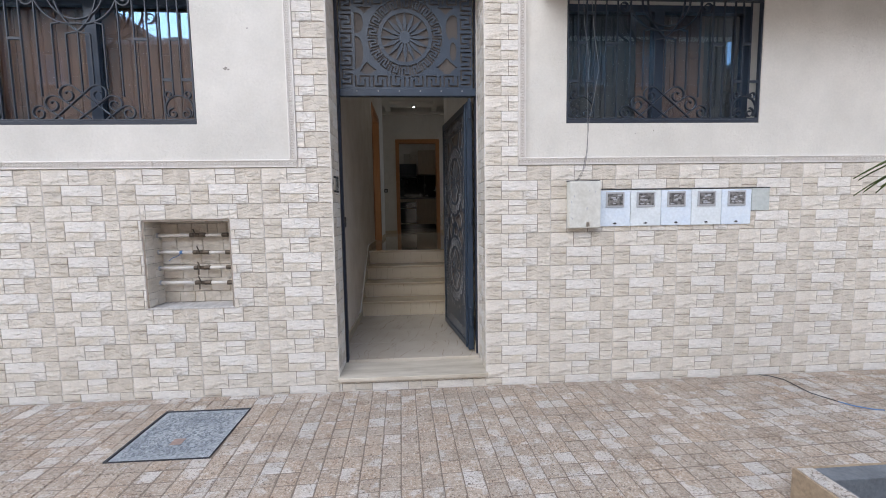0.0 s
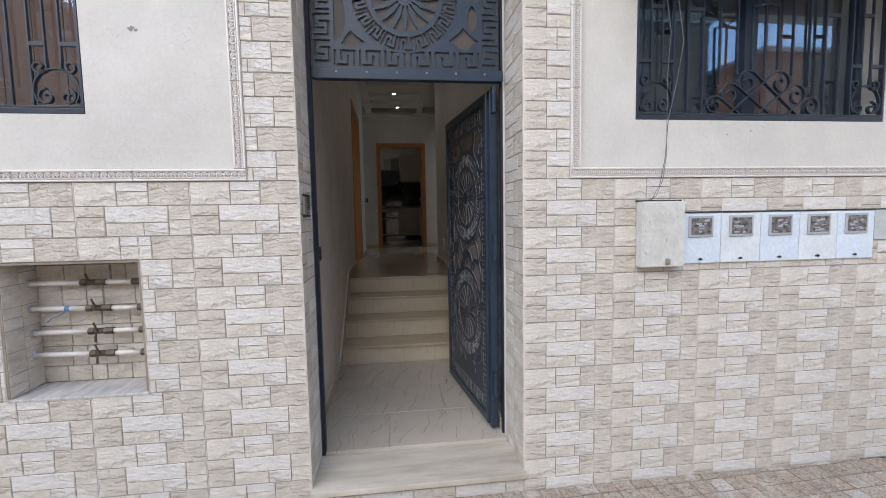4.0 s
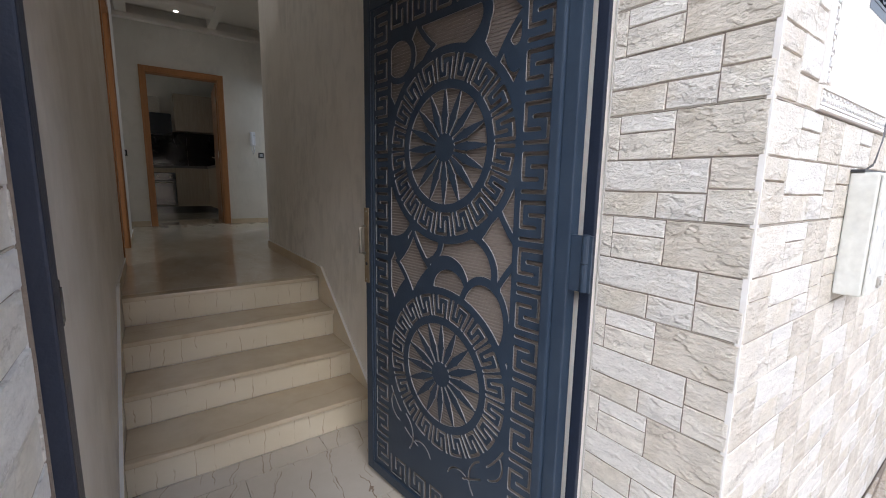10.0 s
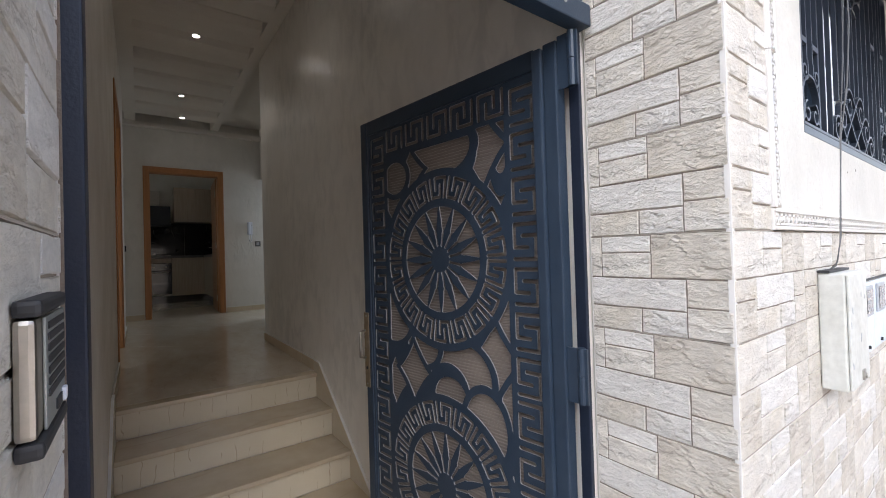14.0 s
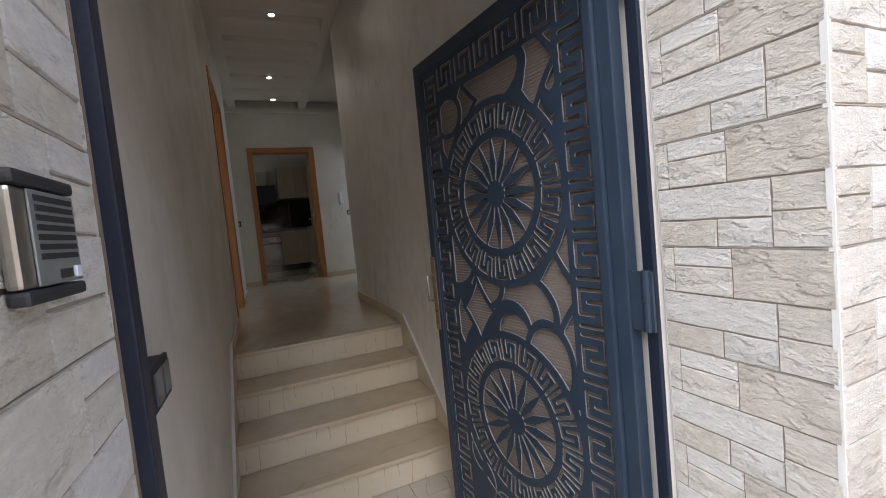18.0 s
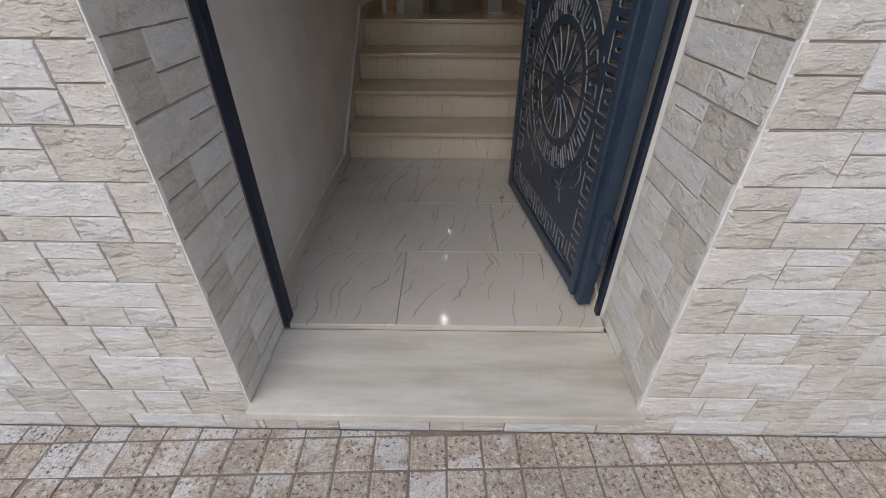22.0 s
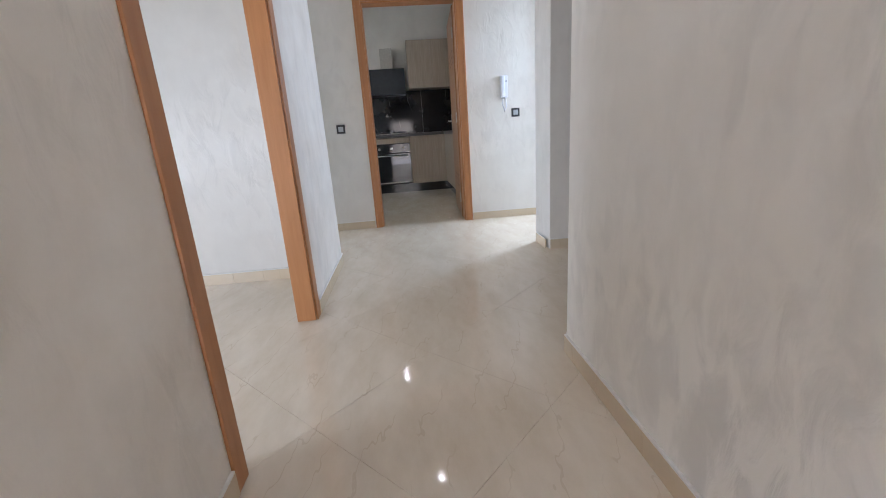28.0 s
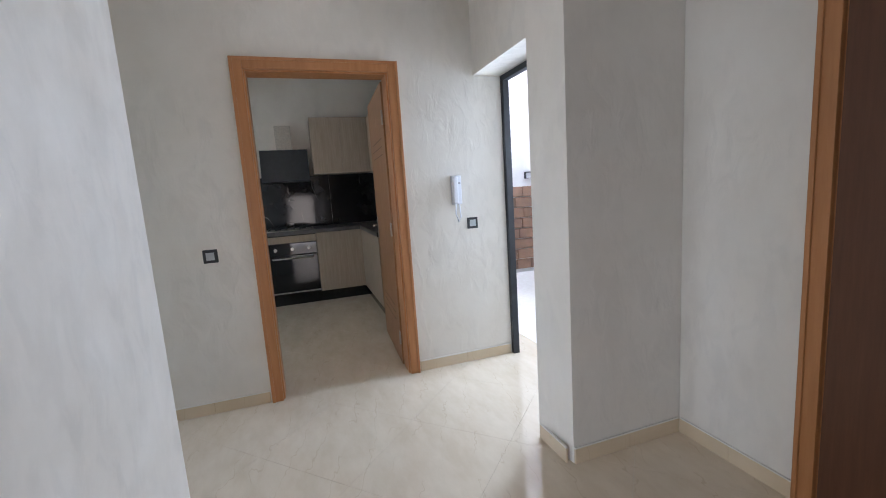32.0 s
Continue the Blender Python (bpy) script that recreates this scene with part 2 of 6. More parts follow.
STUCCO = stucco_mat()
TRIM_WHITE = mat("trim_glaze", (0.74, 0.71, 0.67), (0.66, 0.62, 0.57), 0.35, 30)
# Recess behind the key, browner than the glaze with its shade in the colour.
TRIM_SHADE = mat("trim_recess_shade", (0.41, 0.365, 0.31), (0.47, 0.42, 0.36), 0.6, 30)
# Worn cut edges, paler still for the light they catch.
EDGE = mat("worn_lit_edge", (0.32, 0.31, 0.30), (0.16, 0.165, 0.17), 0.4, 60)
NAVY = mat("navy_paint", (0.022, 0.035, 0.056), (0.030, 0.045, 0.068), 0.27, 12, bump=0.08, bscale=200, spec=0.36)
BLACK_METAL = mat("dark_paint", (0.012, 0.014, 0.018), (0.02, 0.022, 0.028), 0.4, 20)
STEEL = mat("brushed_steel", (0.55, 0.52, 0.47), (0.42, 0.40, 0.36), 0.3, 40, metallic=1.0)
GREY_FRAME = mat("grey_frame", (0.42, 0.43, 0.45), (0.36, 0.37, 0.38), 0.5, 30)
# Darker navy, used on the two door posts.
NAVY_DEEP = mat("deep_navy", (0.013, 0.018, 0.032), (0.018, 0.024, 0.040), 0.36, 12, bump=0.1, bscale=160, spec=0.3)
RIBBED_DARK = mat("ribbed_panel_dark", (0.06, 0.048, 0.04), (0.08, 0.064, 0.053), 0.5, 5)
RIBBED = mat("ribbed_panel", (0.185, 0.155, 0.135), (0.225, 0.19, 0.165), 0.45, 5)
SAND = mat("paver_joint", (0.17, 0.135, 0.105), (0.235, 0.19, 0.15), 0.95, 30, bump=0.4, bscale=150)


def paver_mat():
    """Worn brown concrete pavers: sandy grain, dark pits, rusty stains; here and there a bleached one."""
    m = mat("paver", (0.47, 0.40, 0.325), (0.335, 0.265, 0.20), 0.8, 5.0, bump=0.0)
    nt = m.node_tree
    node, link = nt.nodes.new, nt.links.new
    b = nt.nodes["Principled BSDF"]
    col = b.inputs["Base Color"].links[0].from_socket
    geo = node("ShaderNodeNewGeometry")

    def noise(scale, detail=3.0, rough=0.6):
        n = node("ShaderNodeTexNoise")
        n.inputs["Scale"].default_value, n.inputs["Detail"].default_value, n.inputs["Roughness"].default_value = scale, detail, rough
        link(geo.outputs["Position"], n.inputs["Vector"])
        return n.outputs["Fac"]

    def remap(sock, a, b_, c, d):
        r = node("ShaderNodeMapRange")
        for k, v in zip((1, 2, 3, 4), (a, b_, c, d)):
            r.inputs[k].default_value = v
        link(sock, r.inputs[0])
        return r.outputs[0]

    def calc(op, x, y):
        n = node("ShaderNodeMath")
        n.operation = op
        for k, v in enumerate((x, y)):
            if isinstance(v, (int, float)):
                n.inputs[k].default_value = v
            else:
                link(v, n.inputs[k])
        return n.outputs[0]

    def mixed(fac, a, rgb):
        mx = node("ShaderNodeMix")
        mx.data_type = "RGBA"
        link(fac, mx.inputs[0])
        link(a, mx.inputs[6])
        mx.inputs[7].default_value = (*rgb, 1)
        return mx.outputs[2]

    oi = node("ShaderNodeObjectInfo")
    pick = calc("FRACT", calc("ADD", oi.outputs["Random"], geo.outputs["Random Per Island"]), 0.0)
    pick2 = calc("FRACT", calc("MULTIPLY", pick, 17.31), 0.0)
    grain, pits, stain, specks = noise(170.0), noise(42.0, 6.0, 0.75), noise(12.0, 4.0), noise(88.0, 2.0, 0.7)
    worn = noise(7.0, 3.0)
    out = mixed(remap(pick, 0.84, 0.95, 0, 0.62), col, (0.56, 0.53, 0.485))
    out = mixed(remap(pick2, 0.5, 0.95, 0, 0.45), out, (0.34, 0.25, 0.175))
    out = mixed(calc("MULTIPLY", remap(stain, 0.52, 0.66, 0, 0.55), remap(pits, 0.4, 0.6, 0.2, 1.0)), out, (0.33, 0.215, 0.14))
    out = mixed(remap(pits, 0.54, 0.64, 0, 0.75), out, (0.17, 0.13, 0.095))
    out = mixed(remap(pits, 0.46, 0.36, 0, 0.6), out, (0.60, 0.55, 0.485))
    out = mixed(remap(calc("ADD", worn, calc("MULTIPLY", pick, 0.22)), 0.66, 0.74, 0, 0.55), out, (0.58, 0.555, 0.52))
    hole = calc("MULTIPLY", remap(specks, 0.57, 0.64, 0, 1), remap(stain, 0.36, 0.5, 0.15, 1.0))
    out = mixed(calc("MULTIPLY", hole, 0.85), out, (0.105, 0.08, 0.06))
    out = mixed(remap(specks, 0.40, 0.34, 0, 0.55), out, (0.68, 0.63, 0.56))
    hv = node("ShaderNodeHueSaturation")
    link(out, hv.inputs["Color"])
    link(calc("MULTIPLY", remap(grain, 0.3, 0.7, 0.72, 1.22), remap(pick2, 0, 1, 0.90, 1.10)), hv.inputs["Value"])
    link(hv.outputs[0], b.inputs["Base Color"])
    bp = node("ShaderNodeBump")
    bp.inputs["Strength"].default_value, bp.inputs["Distance"].default_value = 0.9, 0.006
    link(calc("ADD", calc("MULTIPLY", pits, -0.7), calc("ADD", calc("MULTIPLY", grain, 0.4), calc("MULTIPLY", hole, -0.5))), bp.inputs["Height"])
    link(bp.outputs[0], b.inputs["Normal"])
    return m


PAVER = paver_mat()


def plaster_mat(name, c1, c2, stroke, rough, scale, soft=(0.40, 0.66), grain=(4.0, 4.6, 2.1), spec=0.5):
    """Polished plaster: cloudy tone, slanting trowel strokes and low relief."""
    m = mat(name, c1, c2, rough, scale, bump=0.0, rough2=min(1.0, rough * 1.5), spec=spec)
    nt = m.node_tree
    b = nt.nodes["Principled BSDF"]
    col = b.inputs["Base Color"].links[0].from_socket
    geo = nt.nodes.new("ShaderNodeNewGeometry")
    mp = nt.nodes.new("ShaderNodeMapping")
    mp.inputs["Rotation"].default_value = (radians(35), radians(20), 0)
    mp.inputs["Scale"].default_value = grain
    nt.links.new(geo.outputs["Position"], mp.inputs["Vector"])
    n = nt.nodes.new("ShaderNodeTexNoise")
    n.inputs["Scale"].default_value, n.inputs["Detail"].default_value, n.inputs["Distortion"].default_value = 2.6, 5.0, 0.6
    nt.links.new(mp.outputs[0], n.inputs["Vector"])
    st = nt.nodes.new("ShaderNodeMapRange")
    st.inputs["From Min"].default_value, st.inputs["From Max"].default_value = soft
    st.interpolation_type = "SMOOTHSTEP"
    nt.links.new(n.outputs["Fac"], st.inputs[0])
    cloud = nt.nodes.new("ShaderNodeTexNoise")
    cloud.inputs["Scale"].default_value, cloud.inputs["Detail"].default_value = 1.4, 4.0
    nt.links.new(geo.outputs["Position"], cloud.inputs["Vector"])
    where = nt.nodes.new("ShaderNodeMapRange")
    where.inputs["From Min"].default_value, where.inputs["From Max"].default_value = 0.35, 0.62
    nt.links.new(cloud.outputs["Fac"], where.inputs[0])
    amt = nt.nodes.new("ShaderNodeMath")
    amt.operation = "MULTIPLY"
    nt.links.new(st.outputs[0], amt.inputs[0])
    nt.links.new(where.outputs[0], amt.inputs[1])
    tone = nt.nodes.new("ShaderNodeMapRange")
    tone.inputs["To Min"].default_value, tone.inputs["To Max"].default_value = 1.05, 1.05 - stroke
    nt.links.new(amt.outputs[0], tone.inputs[0])
    hv = nt.nodes.new("ShaderNodeHueSaturation")
    nt.links.new(col, hv.inputs["Color"])
    nt.links.new(tone.outputs[0], hv.inputs["Value"])
    nt.links.new(hv.outputs[0], b.inputs["Base Color"])
    bp = nt.nodes.new("ShaderNodeBump")
    bp.inputs["Strength"].default_value, bp.inputs["Distance"].default_value = 0.22, 0.010
    nt.links.new(amt.outputs[0], bp.inputs["Height"])
    nt.links.new(bp.outputs[0], b.inputs["Normal"])
    return m


PLASTER = plaster_mat("venetian_plaster", (0.75, 0.71, 0.65), (0.65, 0.60, 0.53), 0.09, 0.38, 2.8)
PLASTER_HALL = plaster_mat("pearl_plaster", (0.70, 0.665, 0.61), (0.65, 0.61, 0.55), 0.07, 0.34, 3.0)
# Right wall's plaster: paler than the left, its lit sheen put into the tone.
PLASTER_FLAKED_LIT = plaster_mat("flaked_plaster_lit", (0.84, 0.805, 0.75), (0.75, 0.71, 0.65), 0.17, 0.26, 1.8, (0.40, 0.66), (2.0, 4.8, 2.2), 0.8)
CEIL = mat("ceiling_paint", (0.78, 0.73, 0.66), (0.74, 0.69, 0.62), 0.8, 2)
WOOD = mat("orange_wood", (0.45, 0.205, 0.078), (0.385, 0.165, 0.058), 0.38, 7, stretch=(6, 6, 0.5), bump=0.05, bscale=60)
WOOD_DARK = mat("brown_wood", (0.115, 0.045, 0.020), (0.085, 0.032, 0.014), 0.45, 7, stretch=(6, 6, 0.5))
LAMINATE = mat("oak_laminate", (0.42, 0.34, 0.26), (0.34, 0.27, 0.20), 0.5, 9, stretch=(7, 7, 0.4), fine=0.2)
BLACK_GLOSS = mat("black_gloss", (0.008, 0.008, 0.009), (0.012, 0.012, 0.013), 0.06, 4)
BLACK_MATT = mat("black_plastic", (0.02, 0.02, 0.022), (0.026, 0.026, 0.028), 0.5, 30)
WHITE_PLASTIC = mat("white_plastic", (0.72, 0.73, 0.78), (0.68, 0.69, 0.74), 0.35, 10)
BOUNCE_GROUND = mat("pale_bounce_ground", (0.48, 0.44, 0.40), (0.40, 0.365, 0.33), 0.9, 2.0, bump=0.3, bscale=60, fine=0.3)
BEIGE = mat("beige_grout", (0.52, 0.47, 0.39), (0.45, 0.40, 0.33), 0.7, 20)
CHALK = mat("white_joint", (0.74, 0.72, 0.68), (0.68, 0.65, 0.6), 0.7, 20)


def marble(name, c1, c2, vein, rough, stretch, vein_amount=0.55, width=0.012, rot=(0, 0, 0), cover=0.45, wiggle=1.6, bend=7.0, brk_scale=2.2, grain=None):
    """Cream stone with thin wavy veins: contours of a stretched noise, broken up by a second one."""
    m = mat(name, c1, c2, rough, 3.0, rough2=rough * 1.3, stretch=grain or (1, 1, 1))
    if grain:
        m.node_tree.nodes["Mapping"].inputs["Rotation"].default_value = rot
    nt = m.node_tree
    b = nt.nodes["Principled BSDF"]
    col = b.inputs["Base Color"].links[0].from_socket
    geo = nt.nodes.new("ShaderNodeNewGeometry")
    mp = nt.nodes.new("ShaderNodeMapping")
    mp.inputs["Scale"].default_value = stretch
    mp.inputs["Rotation"].default_value = rot
    nt.links.new(geo.outputs["Position"], mp.inputs["Vector"])
    w = nt.nodes.new("ShaderNodeTexWave")
    w.wave_type, w.bands_direction, w.wave_profile = "BANDS", "X", "SIN"
    w.inputs["Scale"].default_value, w.inputs["Distortion"].default_value = 1.0, bend
    w.inputs["Detail"].default_value, w.inputs["Detail Scale"].default_value, w.inputs["Detail Roughness"].default_value = 3.0, wiggle, 0.6
    nt.links.new(mp.outputs[0], w.inputs["Vector"])
    mr = nt.nodes.new("ShaderNodeMapRange")
    mr.inputs["From Min"].default_value, mr.inputs["From Max"].default_value = 1.0 - width, 1.0 - 0.3 * width
    nt.links.new(w.outputs["Fac"], mr.inputs[0])
    brk = nt.nodes.new("ShaderNodeTexNoise")
    brk.inputs["Scale"].default_value, brk.inputs["Detail"].default_value = brk_scale, 2.0
    nt.links.new(geo.outputs["Position"] if brk_scale > 3 else mp.outputs[0], brk.inputs["Vector"])
    br = nt.nodes.new("ShaderNodeMapRange")
    br.inputs["From Min"].default_value, br.inputs["From Max"].default_value = cover, cover + 0.08
    br.inputs["To Max"].default_value = vein_amount
    nt.links.new(brk.outputs["Fac"], br.inputs[0])
    mul = nt.nodes.new("ShaderNodeMath")
    mul.operation = "MULTIPLY"
    nt.links.new(mr.outputs[0], mul.inputs[0])
    nt.links.new(br.outputs[0], mul.inputs[1])
    mx = nt.nodes.new("ShaderNodeMix")
    mx.data_type = "RGBA"
    nt.links.new(mul.outputs[0], mx.inputs[0])
    nt.links.new(col, mx.inputs[6])
    mx.inputs[7].default_value = (*vein, 1)
    nt.links.new(mx.outputs[2], b.inputs["Base Color"])
    return m


def crackle_marble():
    """Polished cream tiles: thin jagged brown veins running one way, forked and broken off, other ones on each tile."""
    m = mat("cream_marble_floor", (0.55, 0.495, 0.42), (0.485, 0.43, 0.355), 0.05, 3.0, rough2=0.07)
    nt = m.node_tree
    node, link = nt.nodes.new, nt.links.new
    b = nt.nodes["Principled BSDF"]
    col = b.inputs["Base Color"].links[0].from_socket
    geo, oi = node("ShaderNodeNewGeometry"), node("ShaderNodeObjectInfo")

    def vec(op, x, y):
        n = node("ShaderNodeVectorMath")
        n.operation = op
        for k, v in enumerate((x, y)):
            if isinstance(v, tuple):
                n.inputs[k].default_value = v
            else:
                link(v, n.inputs[k])
        return n.outputs[0]

    def noise(where, scale, detail=2.0):
        n = node("ShaderNodeTexNoise")
        n.inputs["Scale"].default_value, n.inputs["Detail"].default_value = scale, detail
        link(where, n.inputs["Vector"])
        return n

    shift = vec("MULTIPLY", oi.outputs["Random"], (7.0, 13.0, 5.0))
    here = vec("ADD", geo.outputs["Position"], shift)
    out = col
    for turn, seed, scale, amount in ((0.20, 0.0, 3.3, 0.8), (0.30, 3.7, 2.3, 0.55)):
        p = vec("ADD", here, (seed, seed, 0.0))
        for sc, amp in ((2.6, 0.20), (11.0, 0.045), (34.0, 0.017)):
            p = vec("ADD", p, vec("MULTIPLY", vec("SUBTRACT", noise(here, sc, 1.0).outputs["Color"], (0.5, 0.5, 0.5)), (amp, amp * 0.4, 0.0)))
        mp = node("ShaderNodeMapping")
        mp.inputs["Rotation"].default_value = (0, 0, turn)
        link(p, mp.inputs["Vector"])
        w = node("ShaderNodeTexWave")
        w.wave_type, w.bands_direction, w.wave_profile = "BANDS", "X", "SIN"
        w.inputs["Scale"].default_value, w.inputs["Distortion"].default_value = scale, 0.0
        link(mp.outputs[0], w.inputs["Vector"])
        line = node("ShaderNodeMapRange")
        line.inputs["From Min"].default_value, line.inputs["From Max"].default_value = 1.0 - 0.0014 * scale, 1.0 - 0.0003 * scale
        link(w.outputs["Fac"], line.inputs[0])
        gap = node("ShaderNodeMapRange")
        gap.inputs["From Min"].default_value, gap.inputs["From Max"].default_value, gap.inputs["To Max"].default_value = 0.47, 0.55, amount
        link(noise(vec("MULTIPLY", p, (11.0, 4.2, 1.0)), 1.0, 3.0).outputs["Fac"], gap.inputs[0])
        both = node("ShaderNodeMath")
        both.operation = "MULTIPLY"
        link(line.outputs[0], both.inputs[0])
        link(gap.outputs[0], both.inputs[1])
        mx = node("ShaderNodeMix")
        mx.data_type = "RGBA"
        link(both.outputs[0], mx.inputs[0])
        link(out, mx.inputs[6])
        mx.inputs[7].default_value = (0.20, 0.13, 0.085, 1)
        out = mx.outputs[2]
    link(out, b.inputs["Base Color"])
    return m


MARBLE_RISER = marble("cream_marble_riser", (0.645, 0.565, 0.43), (0.60, 0.515, 0.375), (0.28, 0.17, 0.10), 0.15, (4.2, 1, 2.0), 0.5, 0.010, cover=0.47, wiggle=3.0, bend=2.6, brk_scale=9.0)
MARBLE_SKIRT = marble("tan_marble_skirting", (0.66, 0.54, 0.385), (0.59, 0.475, 0.33), (0.42, 0.30, 0.19), 0.2, (3.0, 3.0, 1.0), 0.2, 0.006)
MARBLE_TREAD = marble("cream_marble_tread", (0.58, 0.485, 0.35), (0.48, 0.385, 0.265), (0.36, 0.25, 0.15), 0.12, (0.8, 1.5, 1), 0.25, 0.02, (0, 0, 1.4))
MARBLE_ENTRY = crackle_marble()
MARBLE_SILL = marble("marble_sill", (0.63, 0.575, 0.485), (0.42, 0.37, 0.29), (0.34, 0.27, 0.20), 0.35, (3.0, 0.7, 1), 0.08, 0.02, (0, 0, 1.5), grain=(0.8, 4.5, 1.0))
MARBLE_HALL = marble("polished_hall_floor", (0.65, 0.565, 0.45), (0.56, 0.47, 0.355), (0.30, 0.21, 0.13), 0.05, (3.0, 1.0, 1), 0.2, 0.006, (0, 0, 0.75), 0.45, wiggle=3.0, bend=6.0, brk_scale=2.4, grain=(2.6, 1.0, 1.0))
MARBLE_BLACK = marble("black_marble", (0.012, 0.011, 0.011), (0.02, 0.018, 0.018), (0.5, 0.46, 0.42), 0.06, (1.0, 1, 0.6), 0.5, 0.004, (0, 0.7, 0), 0.5)


def glass_mat():
    m = bpy.data.materials.new("window_glass")
    m.use_nodes = True
    b = m.node_tree.nodes["Principled BSDF"]
    b.inputs["Base Color"].default_value = (0.9, 0.93, 0.95, 1)
    b.inputs["Roughness"].default_value = 0.02
    b.inputs["Transmission Weight"].default_value = 1.0
    b.inputs["IOR"].default_value = 2.3
    b.inputs["Specular Tint"].default_value = (0.35, 0.65, 1.0, 1)
    return m


GLASS = glass_mat()


# ---- mesh tools ----
class Geo:
    """Collects polygons for one mesh."""

    def __init__(self):
        self.v, self.f, self.m = [], [], []

    def poly(self, pts, mi=0):
        n = len(self.v)
        self.v.extend(tuple(p) for p in pts)
        self.f.append(tuple(range(n, n + len(pts))))
        self.m.append(mi)

    def add(self, verts, faces, mi=0):
        n = len(self.v)
        self.v.extend(tuple(p) for p in verts)
        for f in faces:
            self.f.append(tuple(n + i for i in f))
            self.m.append(mi)
        return self

    def box(self, x0, x1, y0, y1, z0, z1, mi=0, ch=0.0):
        """A box; ch: chamfer on all edges."""
        if ch <= 0:
            vs = [(x, y, z) for z in (z0, z1) for y in (y0, y1) for x in (x0, x1)]
            return self.add(vs, [(0, 2, 3, 1), (4, 5, 7, 6), (0, 1, 5, 4), (2, 6, 7, 3), (0, 4, 6, 2), (1, 3, 7, 5)], mi)
        bm = bmesh.new()
        bmesh.ops.create_cube(bm, size=1.0, matrix=Matrix.Translation(((x0 + x1) / 2, (y0 + y1) / 2, (z0 + z1) / 2)) @ Matrix.Diagonal((x1 - x0, y1 - y0, z1 - z0, 1)))
        bmesh.ops.bevel(bm, geom=bm.edges[:], offset=min(ch, 0.45 * min(x1 - x0, y1 - y0, z1 - z0)), segments=2, affect="EDGES", profile=0.6)
        return self.bm(bm, mi)

    def bm(self, bm, mi=0, m=None):
        bm.verts.index_update()
        n = len(self.v)
        self.v.extend(tuple((m @ v.co) if m else v.co) for v in bm.verts)
        for f in bm.faces:
            self.f.append(tuple(n + v.index for v in f.verts))
            self.m.append(mi)
        bm.free()
        return self

    def frustum(self, x0, x1, z0, z1, back, front, inset, mi=0):
        """A raised plate facing -y, with sloped edges."""
        i = inset
        o = [(x0, back, z0), (x1, back, z0), (x1, back, z1), (x0, back, z1)]
        t = [(x0 + i, front, z0 + i), (x1 - i, front, z0 + i), (x1 - i, front, z1 - i), (x0 + i, front, z1 - i)]
        return self.add(o + t, [(4, 5, 6, 7), (0, 1, 5, 4), (1, 2, 6, 5), (2, 3, 7, 6), (3, 0, 4, 7)], mi)

    def tube(self, pts, r, n=8, mi=0, closed=False):
        """A round rod along points."""
        pts = [Vector(p) for p in pts]
        rings = []
        up = Vector((0, 0, 1))
        for k, p in enumerate(pts):
            a = pts[k - 1] if (k or closed) else pts[k]
            c = pts[(k + 1) % len(pts)] if (k + 1 < len(pts) or closed) else pts[k]
            d = (c - a).normalized()
            s = d.cross(up if abs(d.z) < 0.95 else Vector((1, 0, 0))).normalized()
            u = s.cross(d)
            rings.append([p + r * (math.cos(2 * math.pi * j / n) * s + math.sin(2 * math.pi * j / n) * u) for j in range(n)])
        vs = [p for ring in rings for p in ring]
        fs = []
        last = len(rings) if closed else len(rings) - 1
        for k in range(last):
            k2 = (k + 1) % len(rings)
            for j in range(n):
                fs.append((k * n + j, k2 * n + j, k2 * n + (j + 1) % n, k * n + (j + 1) % n))
        if not closed:
            fs.append(tuple(range(n)))
            fs.append(tuple(reversed(range((len(rings) - 1) * n, len(rings) * n))))
        return self.add(vs, fs, mi)

    def strip(self, pts, half, y0, y1, mi=0):
        """A flat bar bent along points (x, z), from depth y0 to y1."""
        n = len(pts)
        P = [Vector(p) for p in pts]
        vs = []
        for k in range(n):
            d = (P[min(k + 1, n - 1)] - P[max(k - 1, 0)]).normalized()
            nx, nz = -d[1] * half, d[0] * half
            for sx, y in ((1, y0), (-1, y0), (-1, y1), (1, y1)):
                vs.append((P[k][0] + sx * nx, y, P[k][1] + sx * nz))
        fs = []
        for k in range(n - 1):
            a, b = 4 * k, 4 * k + 4
            for j in range(4):
                fs.append((a + j, b + j, b + (j + 1) % 4, a + (j + 1) % 4))
        fs += [(0, 1, 2, 3), (4 * n - 1, 4 * n - 2, 4 * n - 3, 4 * n - 4)]
        return self.add(vs, fs, mi)

    def disc(self, c, r, axis, h, n=20, mi=0):
        """A short cylinder from c along axis."""
        a = Vector(axis).normalized()
        s = a.cross(Vector((0, 0, 1)) if abs(a.z) < 0.9 else Vector((1, 0, 0))).normalized()
        u = a.cross(s)
        c = Vector(c)
        b = [c + r * (math.cos(2 * math.pi * k / n) * s + math.sin(2 * math.pi * k / n) * u) for k in range(n)]
        t = [p + a * h for p in b]
        fs = [tuple(reversed(range(n))), tuple(range(n, 2 * n))] + [(k, (k + 1) % n, n + (k + 1) % n, n + k) for k in range(n)]
        return self.add(b + t, fs, mi)

    def mesh(self, name, mats, smooth=False):
        me = bpy.data.meshes.new(name)
        me.from_pydata(self.v, [], self.f)
        for m in mats if isinstance(mats, (list, tuple)) else [mats]:
            me.materials.append(m)
        me.polygons.foreach_set("material_index", self.m)
        bm = bmesh.new()
        bm.from_mesh(me)
        bmesh.ops.recalc_face_normals(bm, faces=bm.faces[:])
        bm.to_mesh(me)
        bm.free()
